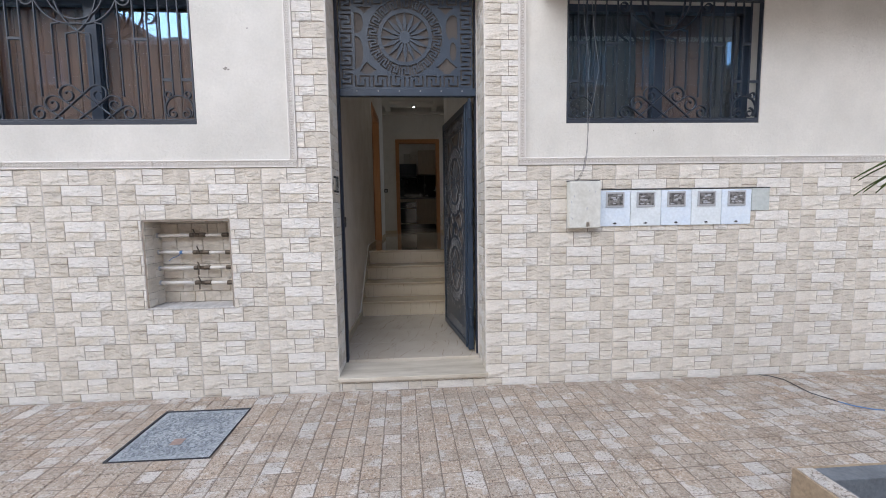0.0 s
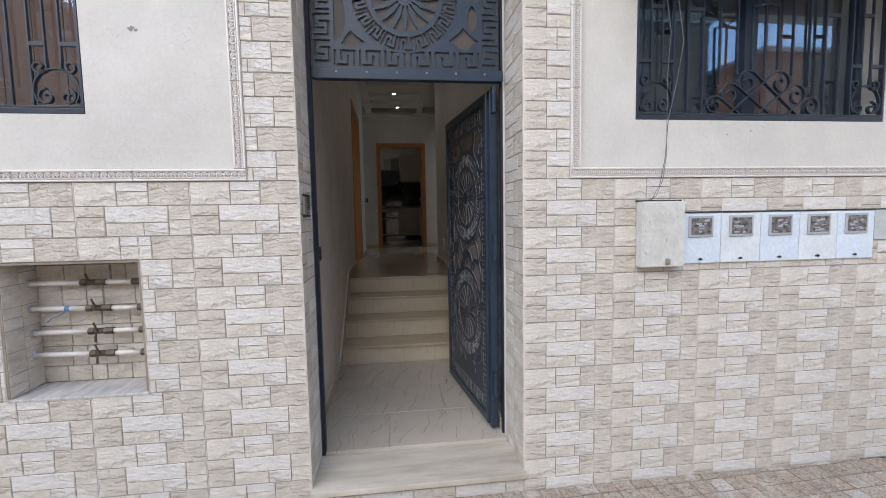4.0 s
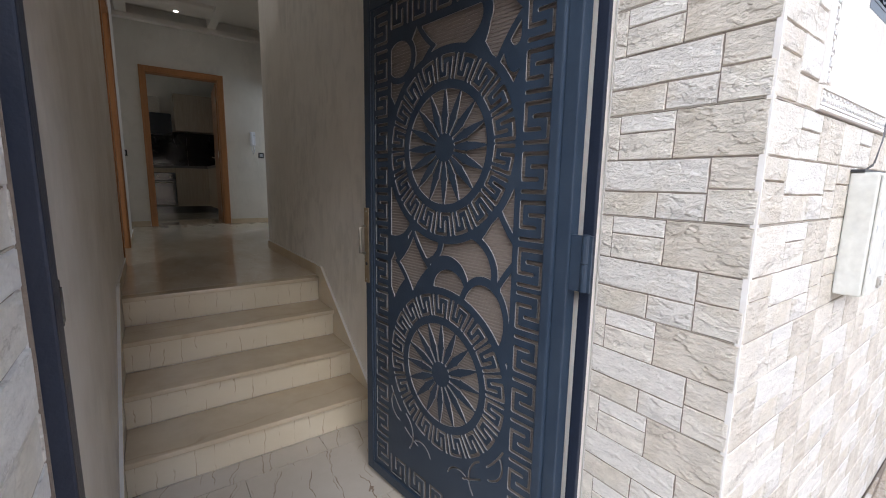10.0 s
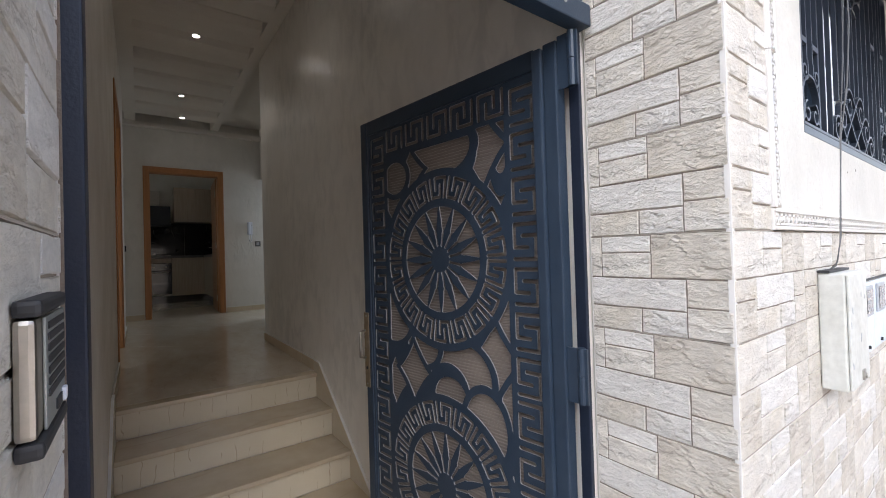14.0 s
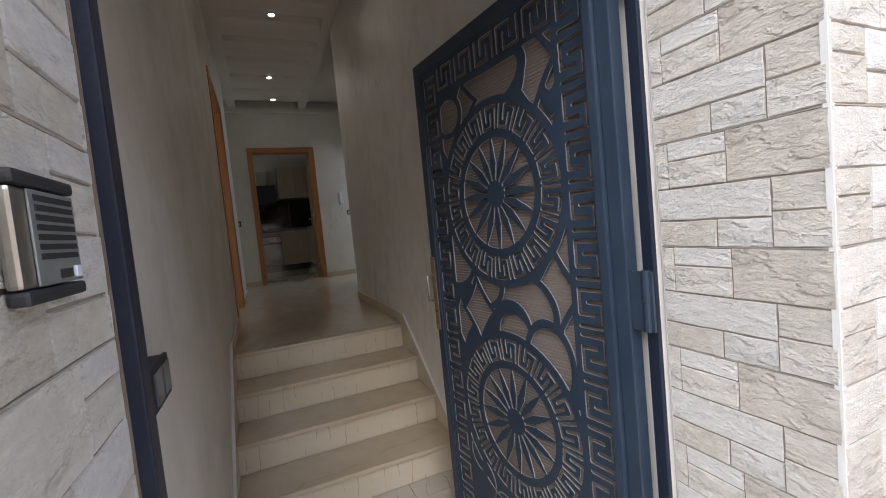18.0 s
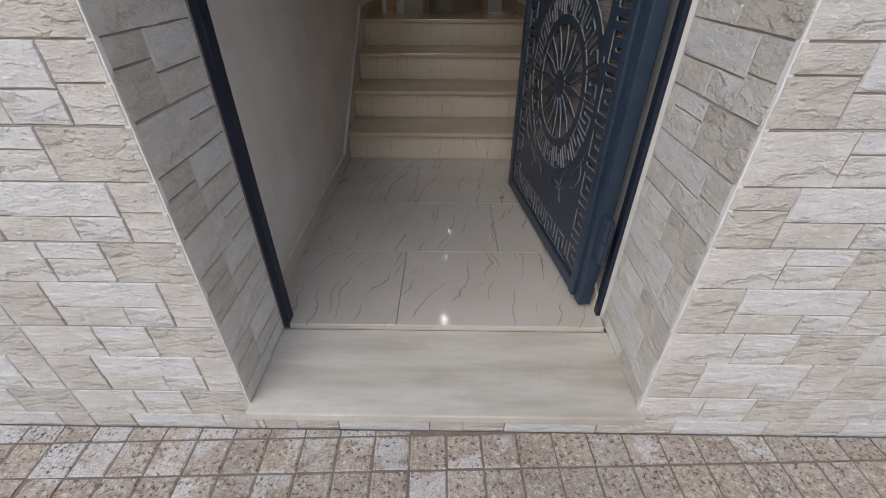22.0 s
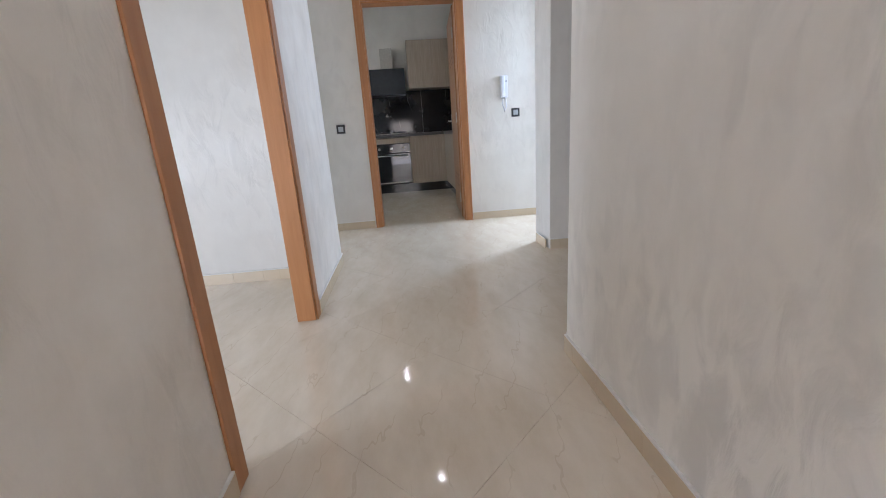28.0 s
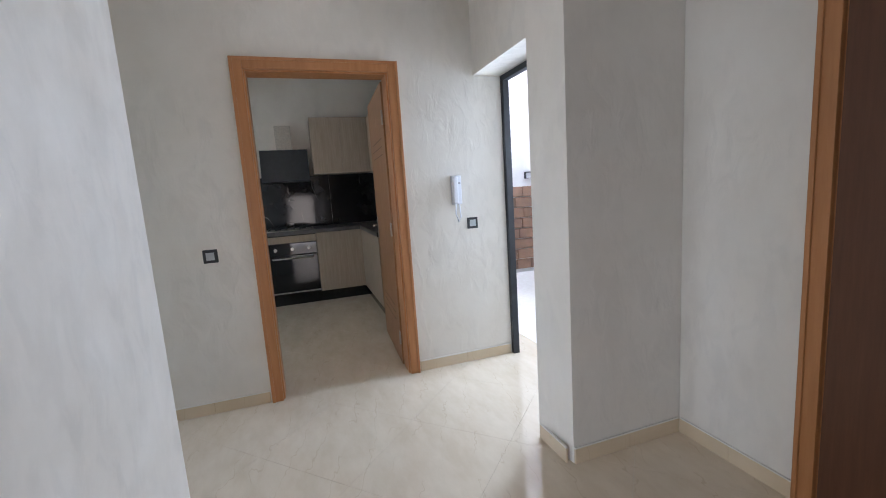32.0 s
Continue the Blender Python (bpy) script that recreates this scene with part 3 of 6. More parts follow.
        if smooth:
            me.polygons.foreach_set("use_smooth", [True] * len(me.polygons))
        me.update()
        return me


def part(name, geo, mats, parent=None, label="", smooth=False):
    me = geo.mesh(name, mats, smooth) if isinstance(geo, Geo) else geo
    ob = new(name, me)
    if parent is not None:
        ob.parent = parent
    if label:
        ob["label"] = label
    return ob


def thing(name, label, category, m=None, group="", kind=""):
    ob = new(name)
    ob.empty_display_size = 0.1
    if m is not None:
        ob.matrix_world = m
    return tagged(ob, label, category, group, kind)


def solid(name, boxes, mats, label, category, ch=0.0):
    g = Geo()
    for b in boxes:
        g.box(*b, ch=ch)
    return tagged(part(name, g, mats), label, category, kind="structure")


# ---- the plan ----
FY = 2.935          # face of the stone tiles
OL, OR = -0.318, 0.79   # sides of the entrance
HL, HR = -0.385, 0.782   # plaster of the entrance hall
ZF, ZL = 0.13, 0.815    # entrance floor and upper floor
TOP = 3.80
DADO = 1.665
TW, TH = 0.495, 0.25


def holed(name, axis, a0, a1, z0, z1, d0, d1, holes, mats, label):
    """A wall along x or y, from depth d0 to d1, with openings (a0, a1, z0, z1)."""
    A = sorted({a0, a1, *[v for h in holes for v in h[:2]]})
    Z = sorted({z0, z1, *[v for h in holes for v in h[2:4]]})
    g = Geo()
    free = lambda a, z: any(h[0] < a < h[1] and h[2] < z < h[3] for h in holes)
    for i in range(len(A) - 1):
        run = None
        cells = []
        for k in range(len(Z) - 1):
            if free((A[i] + A[i + 1]) / 2, (Z[k] + Z[k + 1]) / 2):
                run = None
                continue
            if run is None:
                run = [Z[k], Z[k + 1]]
                cells.append(run)
            else:
                run[1] = Z[k + 1]
        for lo, hi in cells:
            if axis == "x":
                g.box(A[i], A[i + 1], d0, d1, lo, hi)
            else:
                g.box(d0, d1, A[i], A[i + 1], lo, hi)
    return tagged(part(name, g, mats), label, "wall", kind="structure")


NICHE = (-1.66, -1.05, 0.672, 1.307)
WIN_L = (-2.735, -1.237, 1.97, 2.87)
WIN_R = (1.402, 2.895, 1.97, 2.87)
DOORWAY = (OL - 0.014, OR + 0.014, -0.5, 3.07)
wall_front = holed("wall_front", "x", -9, 10, -0.3, 7.0, FY + 0.014, 3.16, [WIN_L, WIN_R, DOORWAY, NICHE], STUCCO, "cream stucco street wall above a stone-tiled dado")
solid("wall_front_lining", [(-9, OL - 0.014, 3.16, 3.30, -0.3, WIN_L[2] - 0.05), (OR + 0.014, 10, 3.16, 3.30, -0.3, WIN_L[2] - 0.05), (OL - 0.2, OR + 0.2, 3.16, 3.34, 3.07, 7), (-1.1, OL - 0.014, 3.16, 3.30, 1.92, 7), (OR + 0.014, 1.3, 3.16, 3.30, 1.92, 7)], STUCCO, "inner leaf of the street wall", "wall")

holed("wall_hall_left", "y", 3.30, 8.745, -0.3, TOP, HL - 0.10, HL, [(6.61, 7.715, 0.0, 2.98)], PLASTER, "beige polished plaster wall with trowel streaks")
solid("wall_hall_right", [(HR, HR + 0.15, 3.30, 7.11, -0.3, TOP)], PLASTER_FLAKED_LIT, "polished plaster wall with slanting trowel flakes, its lit sheen put into a paler tone", "wall")
holed("wall_recess_east", "y", 6.7, 8.63, ZL - 0.2, TOP, 1.90, 2.05, [(7.20, 8.02, 0.0, 2.98)], PLASTER_HALL, "pale plaster wall beside a brown door")
solid("wall_recess_south", [(HR + 0.15, 1.90, 6.7, 6.85, ZL - 0.2, TOP)], PLASTER_HALL, "pale plaster wall", "wall")
gp = Geo()
gp.add([(1.24, 8.632, ZL - 0.1), (2.6, 8.632, ZL - 0.1), (2.6, 8.89, ZL - 0.1), (1.212, 8.89, ZL - 0.1), (1.24, 8.632, TOP), (2.6, 8.632, TOP), (2.6, 8.89, TOP), (1.212, 8.89, TOP)],
       [(0, 3, 2, 1), (4, 5, 6, 7), (0, 1, 5, 4), (1, 2, 6, 5), (2, 3, 7, 6), (3, 0, 4, 7)])
tagged(part("wall_pier", gp, PLASTER_HALL), "pale plaster pier beside the terrace door", "wall", kind="structure")
holed("wall_terrace_door", "y", 8.89, 9.985, ZL - 0.1, TOP, 1.41, 1.70, [(8.80, 10.05, 0.0, 2.965)], PLASTER_HALL, "plaster lintel over the terrace door")
holed("wall_kitchen", "x", -3.6, 1.70, ZL - 0.2, TOP, 9.985, 10.135, [(-0.13, 0.79, 0.0, 2.98)], PLASTER_HALL, "pale pearly plaster wall around the kitchen door")
solid("wall_room_north", [(-3.6, HL - 0.101, 8.49, 8.62, ZL - 0.2, TOP), (-3.6, HL - 0.101, 8.621, 8.745, ZL - 0.2, TOP)], PLASTER_HALL, "pale pearly plaster wall", "wall")
# Unseen wall and opening, set close to shape the light on the north wall.
holed("wall_room_west", "y", 3.311, 8.489, ZL - 0.2, TOP, -2.65, -2.5, [(5.0, 6.6, 1.1, 2.3)], PLASTER_HALL, "pale plaster wall with an added window opening, unseen")
# The opening in this far wall is added for the hall lamp.
holed("wall_west", "y", 3.31, 13.5, ZL - 0.3, TOP, -3.75, -3.6, [(8.9, 9.75, 1.5, 3.0)], PLASTER_HALL, "pale plaster wall with an added opening, unseen")
solid("wall_room_floor_edge", [(-3.6, HL - 0.101, 3.301, 3.31, ZL, TOP)], PLASTER_HALL, "pale plaster wall", "wall")
# The west window is unseen, added to hold the kitchen lamp.
holed("wall_kitchen_west", "y", 10.136, 13.262, ZL - 0.2, TOP, -1.75, -1.6, [(10.7, 12.1, 1.8, 3.0)], PLASTER_HALL, "kitchen wall with an added window opening, unseen")
solid("wall_kitchen_north", [(-1.75, 1.66, 13.263, 13.40, ZL - 0.2, TOP)], PLASTER_HALL, "pale pearly plaster wall", "wall")
solid("wall_kitchen_east", [(1.52, 1.66, 10.136, 13.262, ZL - 0.2, TOP)], PLASTER_HALL, "pale pearly plaster wall", "wall")

# ceiling: border and coffers over the entrance hall
gc = Geo()
gc.box(-3.75, 2.1, 3.16, 13.5, TOP + 0.004, TOP + 0.25)
X0, X1 = -0.26, 0.68
gc.box(HL, X0, 3.34, 9.98, 3.66, TOP)
gc.box(X1, HR, 3.34, 9.98, 3.66, TOP)
ys = [4.52 + 0.53 * k for k in range(10)]
gc.box(X0, X1, 3.34, ys[0], 3.66, TOP)
for k, y in enumerate(ys):
    # a beam between two coffers, its street side sloped and rounded
    prof = [(y - 0.16, TOP), (y - 0.15, 3.745), (y - 0.11, 3.695), (y - 0.05, 3.668), (y, 3.66), (y + 0.20, 3.66), (y + 0.20, TOP)]
    if y + 0.2 > 9.97:
        prof = [(p[0], p[1]) for p in prof[:5]] + [(9.975, 3.66), (9.975, TOP)]
    n = len(prof)
    vs = [(X0, *p) for p in prof] + [(X1, *p) for p in prof]
    gc.add(vs, [tuple(range(n)), tuple(reversed(range(n, 2 * n)))] + [(i, (i + 1) % n, n + (i + 1) % n, n + i) for i in range(n)])
gc.box(HL - 2, HR + 0.9, 9.885, 9.983, 3.60, 3.659)
tagged(part("ceiling", gc, CEIL), "cream painted ceiling with shallow coffers and downlights", "ceiling", kind="structure")

# roof slab and storeys above, balcony underside beside the entrance
solid("slab_above", [(-9, 2.1, 3.16, 14, TOP + 0.26, 7.0)], STUCCO, "upper storey of the house", "wall")
SOFFIT = mat("soffit_grey", (0.20, 0.18, 0.175), (0.17, 0.155, 0.15), 0.8, 4)
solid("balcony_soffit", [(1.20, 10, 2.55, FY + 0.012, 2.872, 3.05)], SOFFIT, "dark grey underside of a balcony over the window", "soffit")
solid("balcony_edge", [(1.20, 10, 2.30, 2.549, 2.93, 3.6)], STUCCO, "cream balcony edge", "soffit")

# ground outside: one sheet, with the pavers laid on it further down
gg = Geo()
gg.box(-150, 150, -150, 150, -0.4, -0.012)
tagged(part("ground", gg, SAND), "sandy joints under brown pavers", "ground", kind="structure")
solid("paver_bedding", [(-4.95, 6.65, -3.549, 2.93, -0.0118, -0.0035)], SAND, "dark sand in the joints of the pavers", "ground")
# Out of view; kept pale so that it bounces daylight into the entrance.
solid("road", [(-150, 150, -150, -3.55, -0.0115, -0.003), (-150, -4.95, -3.549, 2.93, -0.0115, -0.003), (6.65, 150, -3.549, 2.93, -0.0115, -0.003)], BOUNCE_GROUND, "unseen pale ground beyond the pavers, added to bounce daylight", "road")
# houses across the street, seen only in the window glass
FAR_WALL = mat("far_wall", (0.10, 0.072, 0.055), (0.075, 0.055, 0.042), 0.9, 1.5)
FAR_CREAM = mat("far_cream_wall", (0.36, 0.31, 0.25), (0.30, 0.26, 0.21), 0.9, 1.5)
FAR_GLASS = mat("far_window", (0.03, 0.03, 0.035), (0.05, 0.05, 0.055), 0.3, 2)
far_window = Geo().box(-0.55, 0.55, -13.999, -13.93, 0, 1.35, 0, ch=0.02).mesh("window", FAR_GLASS)
far_sill = Geo().box(-0.68, 0.68, -13.999, -13.80, -0.10, -0.001, 0, ch=0.02).mesh("sill", SOFFIT)
for x0, x1, h in ((-26, -13.4, 10.5), (-13.3, -8.6, 9.0), (-8.4, 4.2, 7.0), (4.5, 15.6, 10.5), (18.6, 32.0, 9.3)):
    hs = thing("house", "plain rendered house across the street", "house", group="houses across the street")
    part("wall", Geo().box(x0, x1, -21, -14, -0.002, h), FAR_CREAM if h == 7.0 else FAR_WALL, hs)
    part("roof", Geo().box(x0 - 0.1, x1 + 0.1, -21.1, -13.9, h, h + 0.25), SOFFIT, hs)
    for st_ in range(int((h - 0.6) / 3.1)):
        for q in range(int((x1 - x0) / 2.9)):
            w_ = part("window", far_window, None, hs)
            w_.location = (x0 + 1.5 + 2.9 * q, 0, 1.1 + 3.1 * st_)
            part("sill", far_sill, None, w_)

# ---- entrance sill, floor and steps ----
gs = Geo()
gs.box(OL - 0.004, OR + 0.014, 2.905, 3.235, 0.078, 0.108, ch=0.004)
tagged(part("door_sill", gs, MARBLE_SILL), "worn pale marble door sill, stained brown", "sill", kind="structure")
solid("entry_base", [(OL - 0.01, OR + 0.013, 2.945, 5.5, -0.3, 0.076), (HL, HR, 3.301, 4.70, 0.0765, 0.105)], CHALK, "concrete base under the entrance floor", "floor")

floor_entry = tagged(part("floor_entry", Geo().box(HL + 0.001, HR - 0.001, 3.237, 4.70, 0.106, 0.1185), BEIGE), "cream marble tile floor with dark crackle veins", "floor", kind="structure")


def clip(poly, x0, x1, y0, y1):
    for ax, lim, sg in ((0, x0, 1), (0, x1, -1), (1, y0, 1), (1, y1, -1)):
        out = []
        for i, p in enumerate(poly):
            q = poly[(i + 1) % len(poly)]
            pin, qin = sg * (p[ax] - lim) >= 0, sg * (q[ax] - lim) >= 0
            if pin:
                out.append(p)
            if pin != qin:
                t = (lim - p[ax]) / (q[ax] - p[ax])
                out.append((p[0] + t * (q[0] - p[0]), p[1] + t * (q[1] - p[1])))
        poly = out
        if not poly:
            return []
    return poly


def slab_tile(poly, z0, z1, parent, m, ch=0.0015):
    """A floor tile of any outline with a fine chamfer."""
    n = len(poly)
    cx, cy = sum(p[0] for p in poly) / n, sum(p[1] for p in poly) / n
    ins = []
    for x, y in poly:
        d = math.hypot(x - cx, y - cy) or 1
        ins.append((x + (cx - x) / d * ch * 1.4, y + (cy - y) / d * ch * 1.4))
    vs = [(*p, z0) for p in poly] + [(*p, z1 - ch) for p in poly] + [(*p, z1) for p in ins]
    fs = [tuple(reversed(range(n))), tuple(range(2 * n, 3 * n))]
    for i in range(n):
        j = (i + 1) % n
        fs += [(i, j, n + j, n + i), (n + i, n + j, 2 * n + j, 2 * n + i)]
    return part("floor_tile", Geo().add(vs, fs), m, parent)


for ya, yb, xm in ((3.238, 3.673, 0.07), (3.677, 4.108, 0.46), (4.112, 4.544, 0.07), (4.548, 4.69, 0.46)):
    for xa, xb in ((HL + 0.002, xm - 0.001), (xm + 0.001, HR - 0.002)):
        slab_tile([(xa, ya), (xb, ya), (xb, yb), (xa, yb)], 0.118, ZF, floor_entry, MARBLE_ENTRY, 0.001)

RISE = (ZL - ZF) / 4
stairs = tagged(new("stairs"), "four cream marble steps with pale nosings", "stairs", kind="structure")
SY = [4.665, 4.952, 5.238, 5.525]
for k, y in enumerate(SY):
    z = ZF + RISE * (k + 1)
    yn = SY[k + 1] + 0.028 if k < 3 else 5.62
    part("riser", Geo().box(-0.366, 0.764, y + 0.028, y + 0.045, z - RISE, z - 0.026, ch=0.001), MARBLE_RISER, stairs)
    part("tread", Geo().box(-0.366, 0.764, y, yn, z - 0.026, z, ch=0.005), MARBLE_TREAD, stairs)
    part("step_base", Geo().box(-0.366, 0.764, y + 0.045, 5.62, z - RISE, z - 0.027), CHALK, stairs)

# sloped skirting along the steps, with a pale joint on top
for side, xa, xb, xc in (("left", HL + 0.0005, -0.3665, HL + 0.010), ("right", 0.7645, HR - 0.0005, HR - 0.010)):
    pts = [(3.32, ZF + 0.075), (4.56, ZF + 0.075), (5.50, ZL + 0.075), (5.60, ZL + 0.075)]
    g = Geo()
    vs = []
    for x in (xa, xb):
        vs += [(x, 3.32, ZF - 0.02), *[(x, *p) for p in pts], (x, 5.60, ZF - 0.02)]
    n = 6
    g.add(vs, [tuple(range(n)), tuple(reversed(range(n, 2 * n)))] + [(i, (i + 1) % n, n + (i + 1) % n, n + i) for i in range(n)])
    sk = tagged(part("baseboard", g, MARBLE_RISER), "cream marble skirting stepped along the stairs", "baseboard", kind="structure")
    g = Geo()
    for p, q in zip(pts[1:], pts[2:]):
        a, b = sorted((xa, xb))
        vs = [(x, y, z + d) for (y, z) in (p, q) for x in (a + 0.002, b - 0.002) for d in (0.0, 0.003)]
        g.add(vs, [(0, 2, 3, 1), (4, 5, 7, 6), (0, 1, 5, 4), (2, 6, 7, 3), (0, 4, 6, 2), (1, 3, 7, 5)])
    part("joint_filler", g, CHALK, sk, "white filler line")

# upper floor: polished tiles laid on the diagonal
floor_hall = tagged(part("floor_hall", Geo().box(-3.6, 1.90, 5.62, 13.26, ZL - 0.2, ZL - 0.012), CHALK), "polished cream marble floor laid diagonally", "floor", kind="structure")
S = 0.6
c45 = math.sqrt(0.5)
for i in range(-16, 18):
    for j in range(-2, 26):
        cx, cy = (i - j) * S * c45 + 0.2, (i + j) * S * c45 + 5.1
        h = (S - 0.0009) * c45
        poly = clip([(cx, cy - h), (cx + h, cy), (cx, cy + h), (cx - h, cy)], -3.6, 1.90, 5.621, 13.26)
        if len(poly) >= 3:
            ax = [p[0] for p in poly]
            ay = [p[1] for p in poly]
            if (max(ax) - min(ax)) > 0.03 and (max(ay) - min(ay)) > 0.03:
                slab_tile(poly, ZL - 0.012, ZL, floor_hall, MARBLE_HALL, 0.0004)
for x0, x1, y0, y1 in ((1.91, 12, 8.0, 16), (1.42, 1.908, 8.9, 9.98)):
    fl = solid("floor_terrace", [(x0, x1, y0, y1, ZL - 0.2, ZL - 0.004 if x0 > 1.8 else ZL - 0.002)], CHALK, "pale tiled terrace floor", "floor")


def skirting(name, x0, x1, y0, y1, step=0.33):
    """Tiled skirting along one wall, in short pieces with a pale filler on top."""
    sk = tagged(new(name), "cream marble skirting tiles", "baseboard", kind="structure")
    along = x1 - x0 > y1 - y0
    a0, a1 = (x0, x1) if along else (y0, y1)
    n = max(1, round((a1 - a0) / step))
    for k in range(n):
        a, b = a0 + (a1 - a0) * k / n + 0.0006, a0 + (a1 - a0) * (k + 1) / n - 0.0006
        g = Geo()
        if along:
            g.box(a, b, y0, y1, ZL, ZL + 0.075, ch=0.0015)
        else:
            g.box(x0, x1, a, b, ZL, ZL + 0.075, ch=0.0015)
        part("skirting_tile", g, MARBLE_SKIRT, sk)
    g = Geo()
    g.box(x0 + 0.001, x1 - 0.001, y0 + 0.001, y1 - 0.001, ZL + 0.075, ZL + 0.081)
    part("joint_filler", g, CHALK, sk, "white filler line")


skirting("baseboard", HR - 0.012, HR - 0.0005, 5.602, 7.11)
skirting("baseboard", HL + 0.0005, HL + 0.012, 5.602, 6.55)
skirting("baseboard", HL + 0.0005, HL + 0.012, 7.79, 8.745)
skirting("baseboard", HR, HR + 0.15, 7.1105, 7.122)
skirting("baseboard", 1.242, 1.888, 8.620, 8.6315)
skirting("baseboard", 1.888, 1.8995, 8.085, 8.620)
skirting("baseboard", -3.58, -0.198, 9.973, 9.9845)
skirting("baseboard", 0.858, 1.62, 9.973, 9.9845)
skirting("baseboard", -3.58, HL - 0.105, 8.478, 8.4895, 0.2)
skirting("baseboard", 1.206, 1.218, 8.645, 8.88)


# ---- stone-look wall tiles ----
STONES = [  # u0, u1, v0, v1, kind
    (0.0, 0.36, 0.56, 1.0, 0), (0.36, 0.635, 0.82, 1.0, 1), (0.36, 0.635, 0.56, 0.82, 0), (0.635, 1.0, 0.56, 1.0, 3),
    (0.0, 0.25, 0.36, 0.56, 2), (0.0, 0.25, 0.0, 0.36, 3), (0.25, 0.80, 0.25, 0.56, 1), (0.25, 0.58, 0.0, 0.25, 0), (0.58, 0.80, 0.0, 0.25, 1), (0.80, 1.0, 0.29, 0.56, 2), (0.80, 1.0, 0.0, 0.29, 0)]
TILE_MESHES = {}
rnd = random.Random(4)


def split_stone(g, x0, x1, z0, z1, back, front, kind, r):
    """One stone of a tile: a raised plate with an uneven split edge."""
    ring = []
    cs = [(x0, z0), (x1, z0), (x1, z1), (x0, z1)]
    for k in range(4):
        (xa, za), (xb, zb) = cs[k], cs[(k + 1) % 4]
        L = math.hypot(xb - xa, zb - za)
        n = max(1, round(L / 0.03))
        nx, nz = -(zb - za) / L, (xb - xa) / L
        for q in range(n):
            t = (q + (r.uniform(-0.25, 0.25) if q else 0.0)) / n
            d = r.uniform(0.0, 0.0016)
            ring.append((xa + (xb - xa) * t + nx * d, za + (zb - za) * t + nz * d))
    cx, cz = (x0 + x1) / 2, (z0 + z1) / 2
    inset = 0.0016
    top = []
    for x, z in ring:
        q = inset * r.uniform(0.6, 1.5)
        top.append((x + max(-q, min(q, cx - x)), z + max(-q, min(q, cz - z))))
    n = len(ring)
    vs = [(x, back, z) for x, z in ring] + [(x, front, z) for x, z in top]
    g.add(vs, [tuple(range(n, 2 * n))] + [(k, (k + 1) % n, n + (k + 1) % n, n + k) for k in range(n)], kind)


def tile_mesh(u0, u1, v0, v1):
    key = (round(u0, 3), round(u1, 3), round(v0, 3), round(v1, 3))
    if key in TILE_MESHES:
        return TILE_MESHES[key]
    r = random.Random(11)
    g = Geo()
    for a, b, c, d, mi in ((u0 * TW + 0.0001, u0 * TW + 0.0014, v0 * TH, v1 * TH, 5), (u1 * TW - 0.0014, u1 * TW - 0.0001, v0 * TH, v1 * TH, 5), (u0 * TW + 0.0014, u1 * TW - 0.0014, v0 * TH + 0.0001, v0 * TH + 0.0012, 6), (u0 * TW + 0.0014, u1 * TW - 0.0014, v1 * TH - 0.0012, v1 * TH - 0.0001, 6)):
        g.box(a, b, 0.0012, 0.0125, c, d, mi)
    e = 0.0016
    g.box(u0 * TW + e, u1 * TW - e, 0.0038, 0.0125, v0 * TH + e, v1 * TH - e, 4)
    for a, b, c, d, kind in STONES:
        proud = r.uniform(0.0, 0.0025)
        a, b, c, d = max(a, u0), min(b, u1), max(c, v0), min(d, v1)
        if b - a > 0.012 and d - c > 0.02:
            j = 0.0009
            x0, x1 = a * TW + (0.0017 if a == u0 else j), b * TW - (0.0017 if b == u1 else j)
            z0, z1 = c * TH + (0.0015 if c == v0 else j), d * TH - (0.0015 if d == v1 else j)
            split_stone(g, x0, x1, z0, z1, 0.0042, 0.0012 - proud, kind, r)
    me = g.mesh("tile", [STONE_LIGHT, STONE_WHITE, STONE_MID, STONE_TAN, GROUT, TILE_JOINT, COURSE_JOINT])
    TILE_MESHES[key] = me
    return me


def lay_tile(parent, m, u0, u1, v0, v1):
    if u1 - u0 < 0.02 or v1 - v0 < 0.03:
        return
    ob = new("wall_tile", tile_mesh(u0, u1, v0, v1))
    ob.parent = parent
    ob.matrix_basis = m


def rect_minus(r, h):
    """Rectangle r less the hole h, as up to four rectangles."""
    a, b, c, d = r
    if h[1] <= a or h[0] >= b or h[3] <= c or h[2] >= d:
        return [r]
    out = []
    if h[0] > a:
        out.append((a, h[0], c, d))
    if h[1] < b:
        out.append((h[1], b, c, d))
    lo, hi = max(a, h[0]), min(b, h[1])
    if h[2] > c:
        out.append((lo, hi, c, h[2]))
    if h[3] < d:
        out.append((lo, hi, h[3], d))
    return out


def rows(z_from, z_to):
    k0 = math.floor((z_from - DADO) / TH)
    k1 = math.ceil((z_to - DADO) / TH)
    return [(DADO + k * TH, max(0.0, (z_from - DADO - k * TH) / TH), min(1.0, (z_to - DADO - k * TH) / TH)) for k in range(k0, k1)]


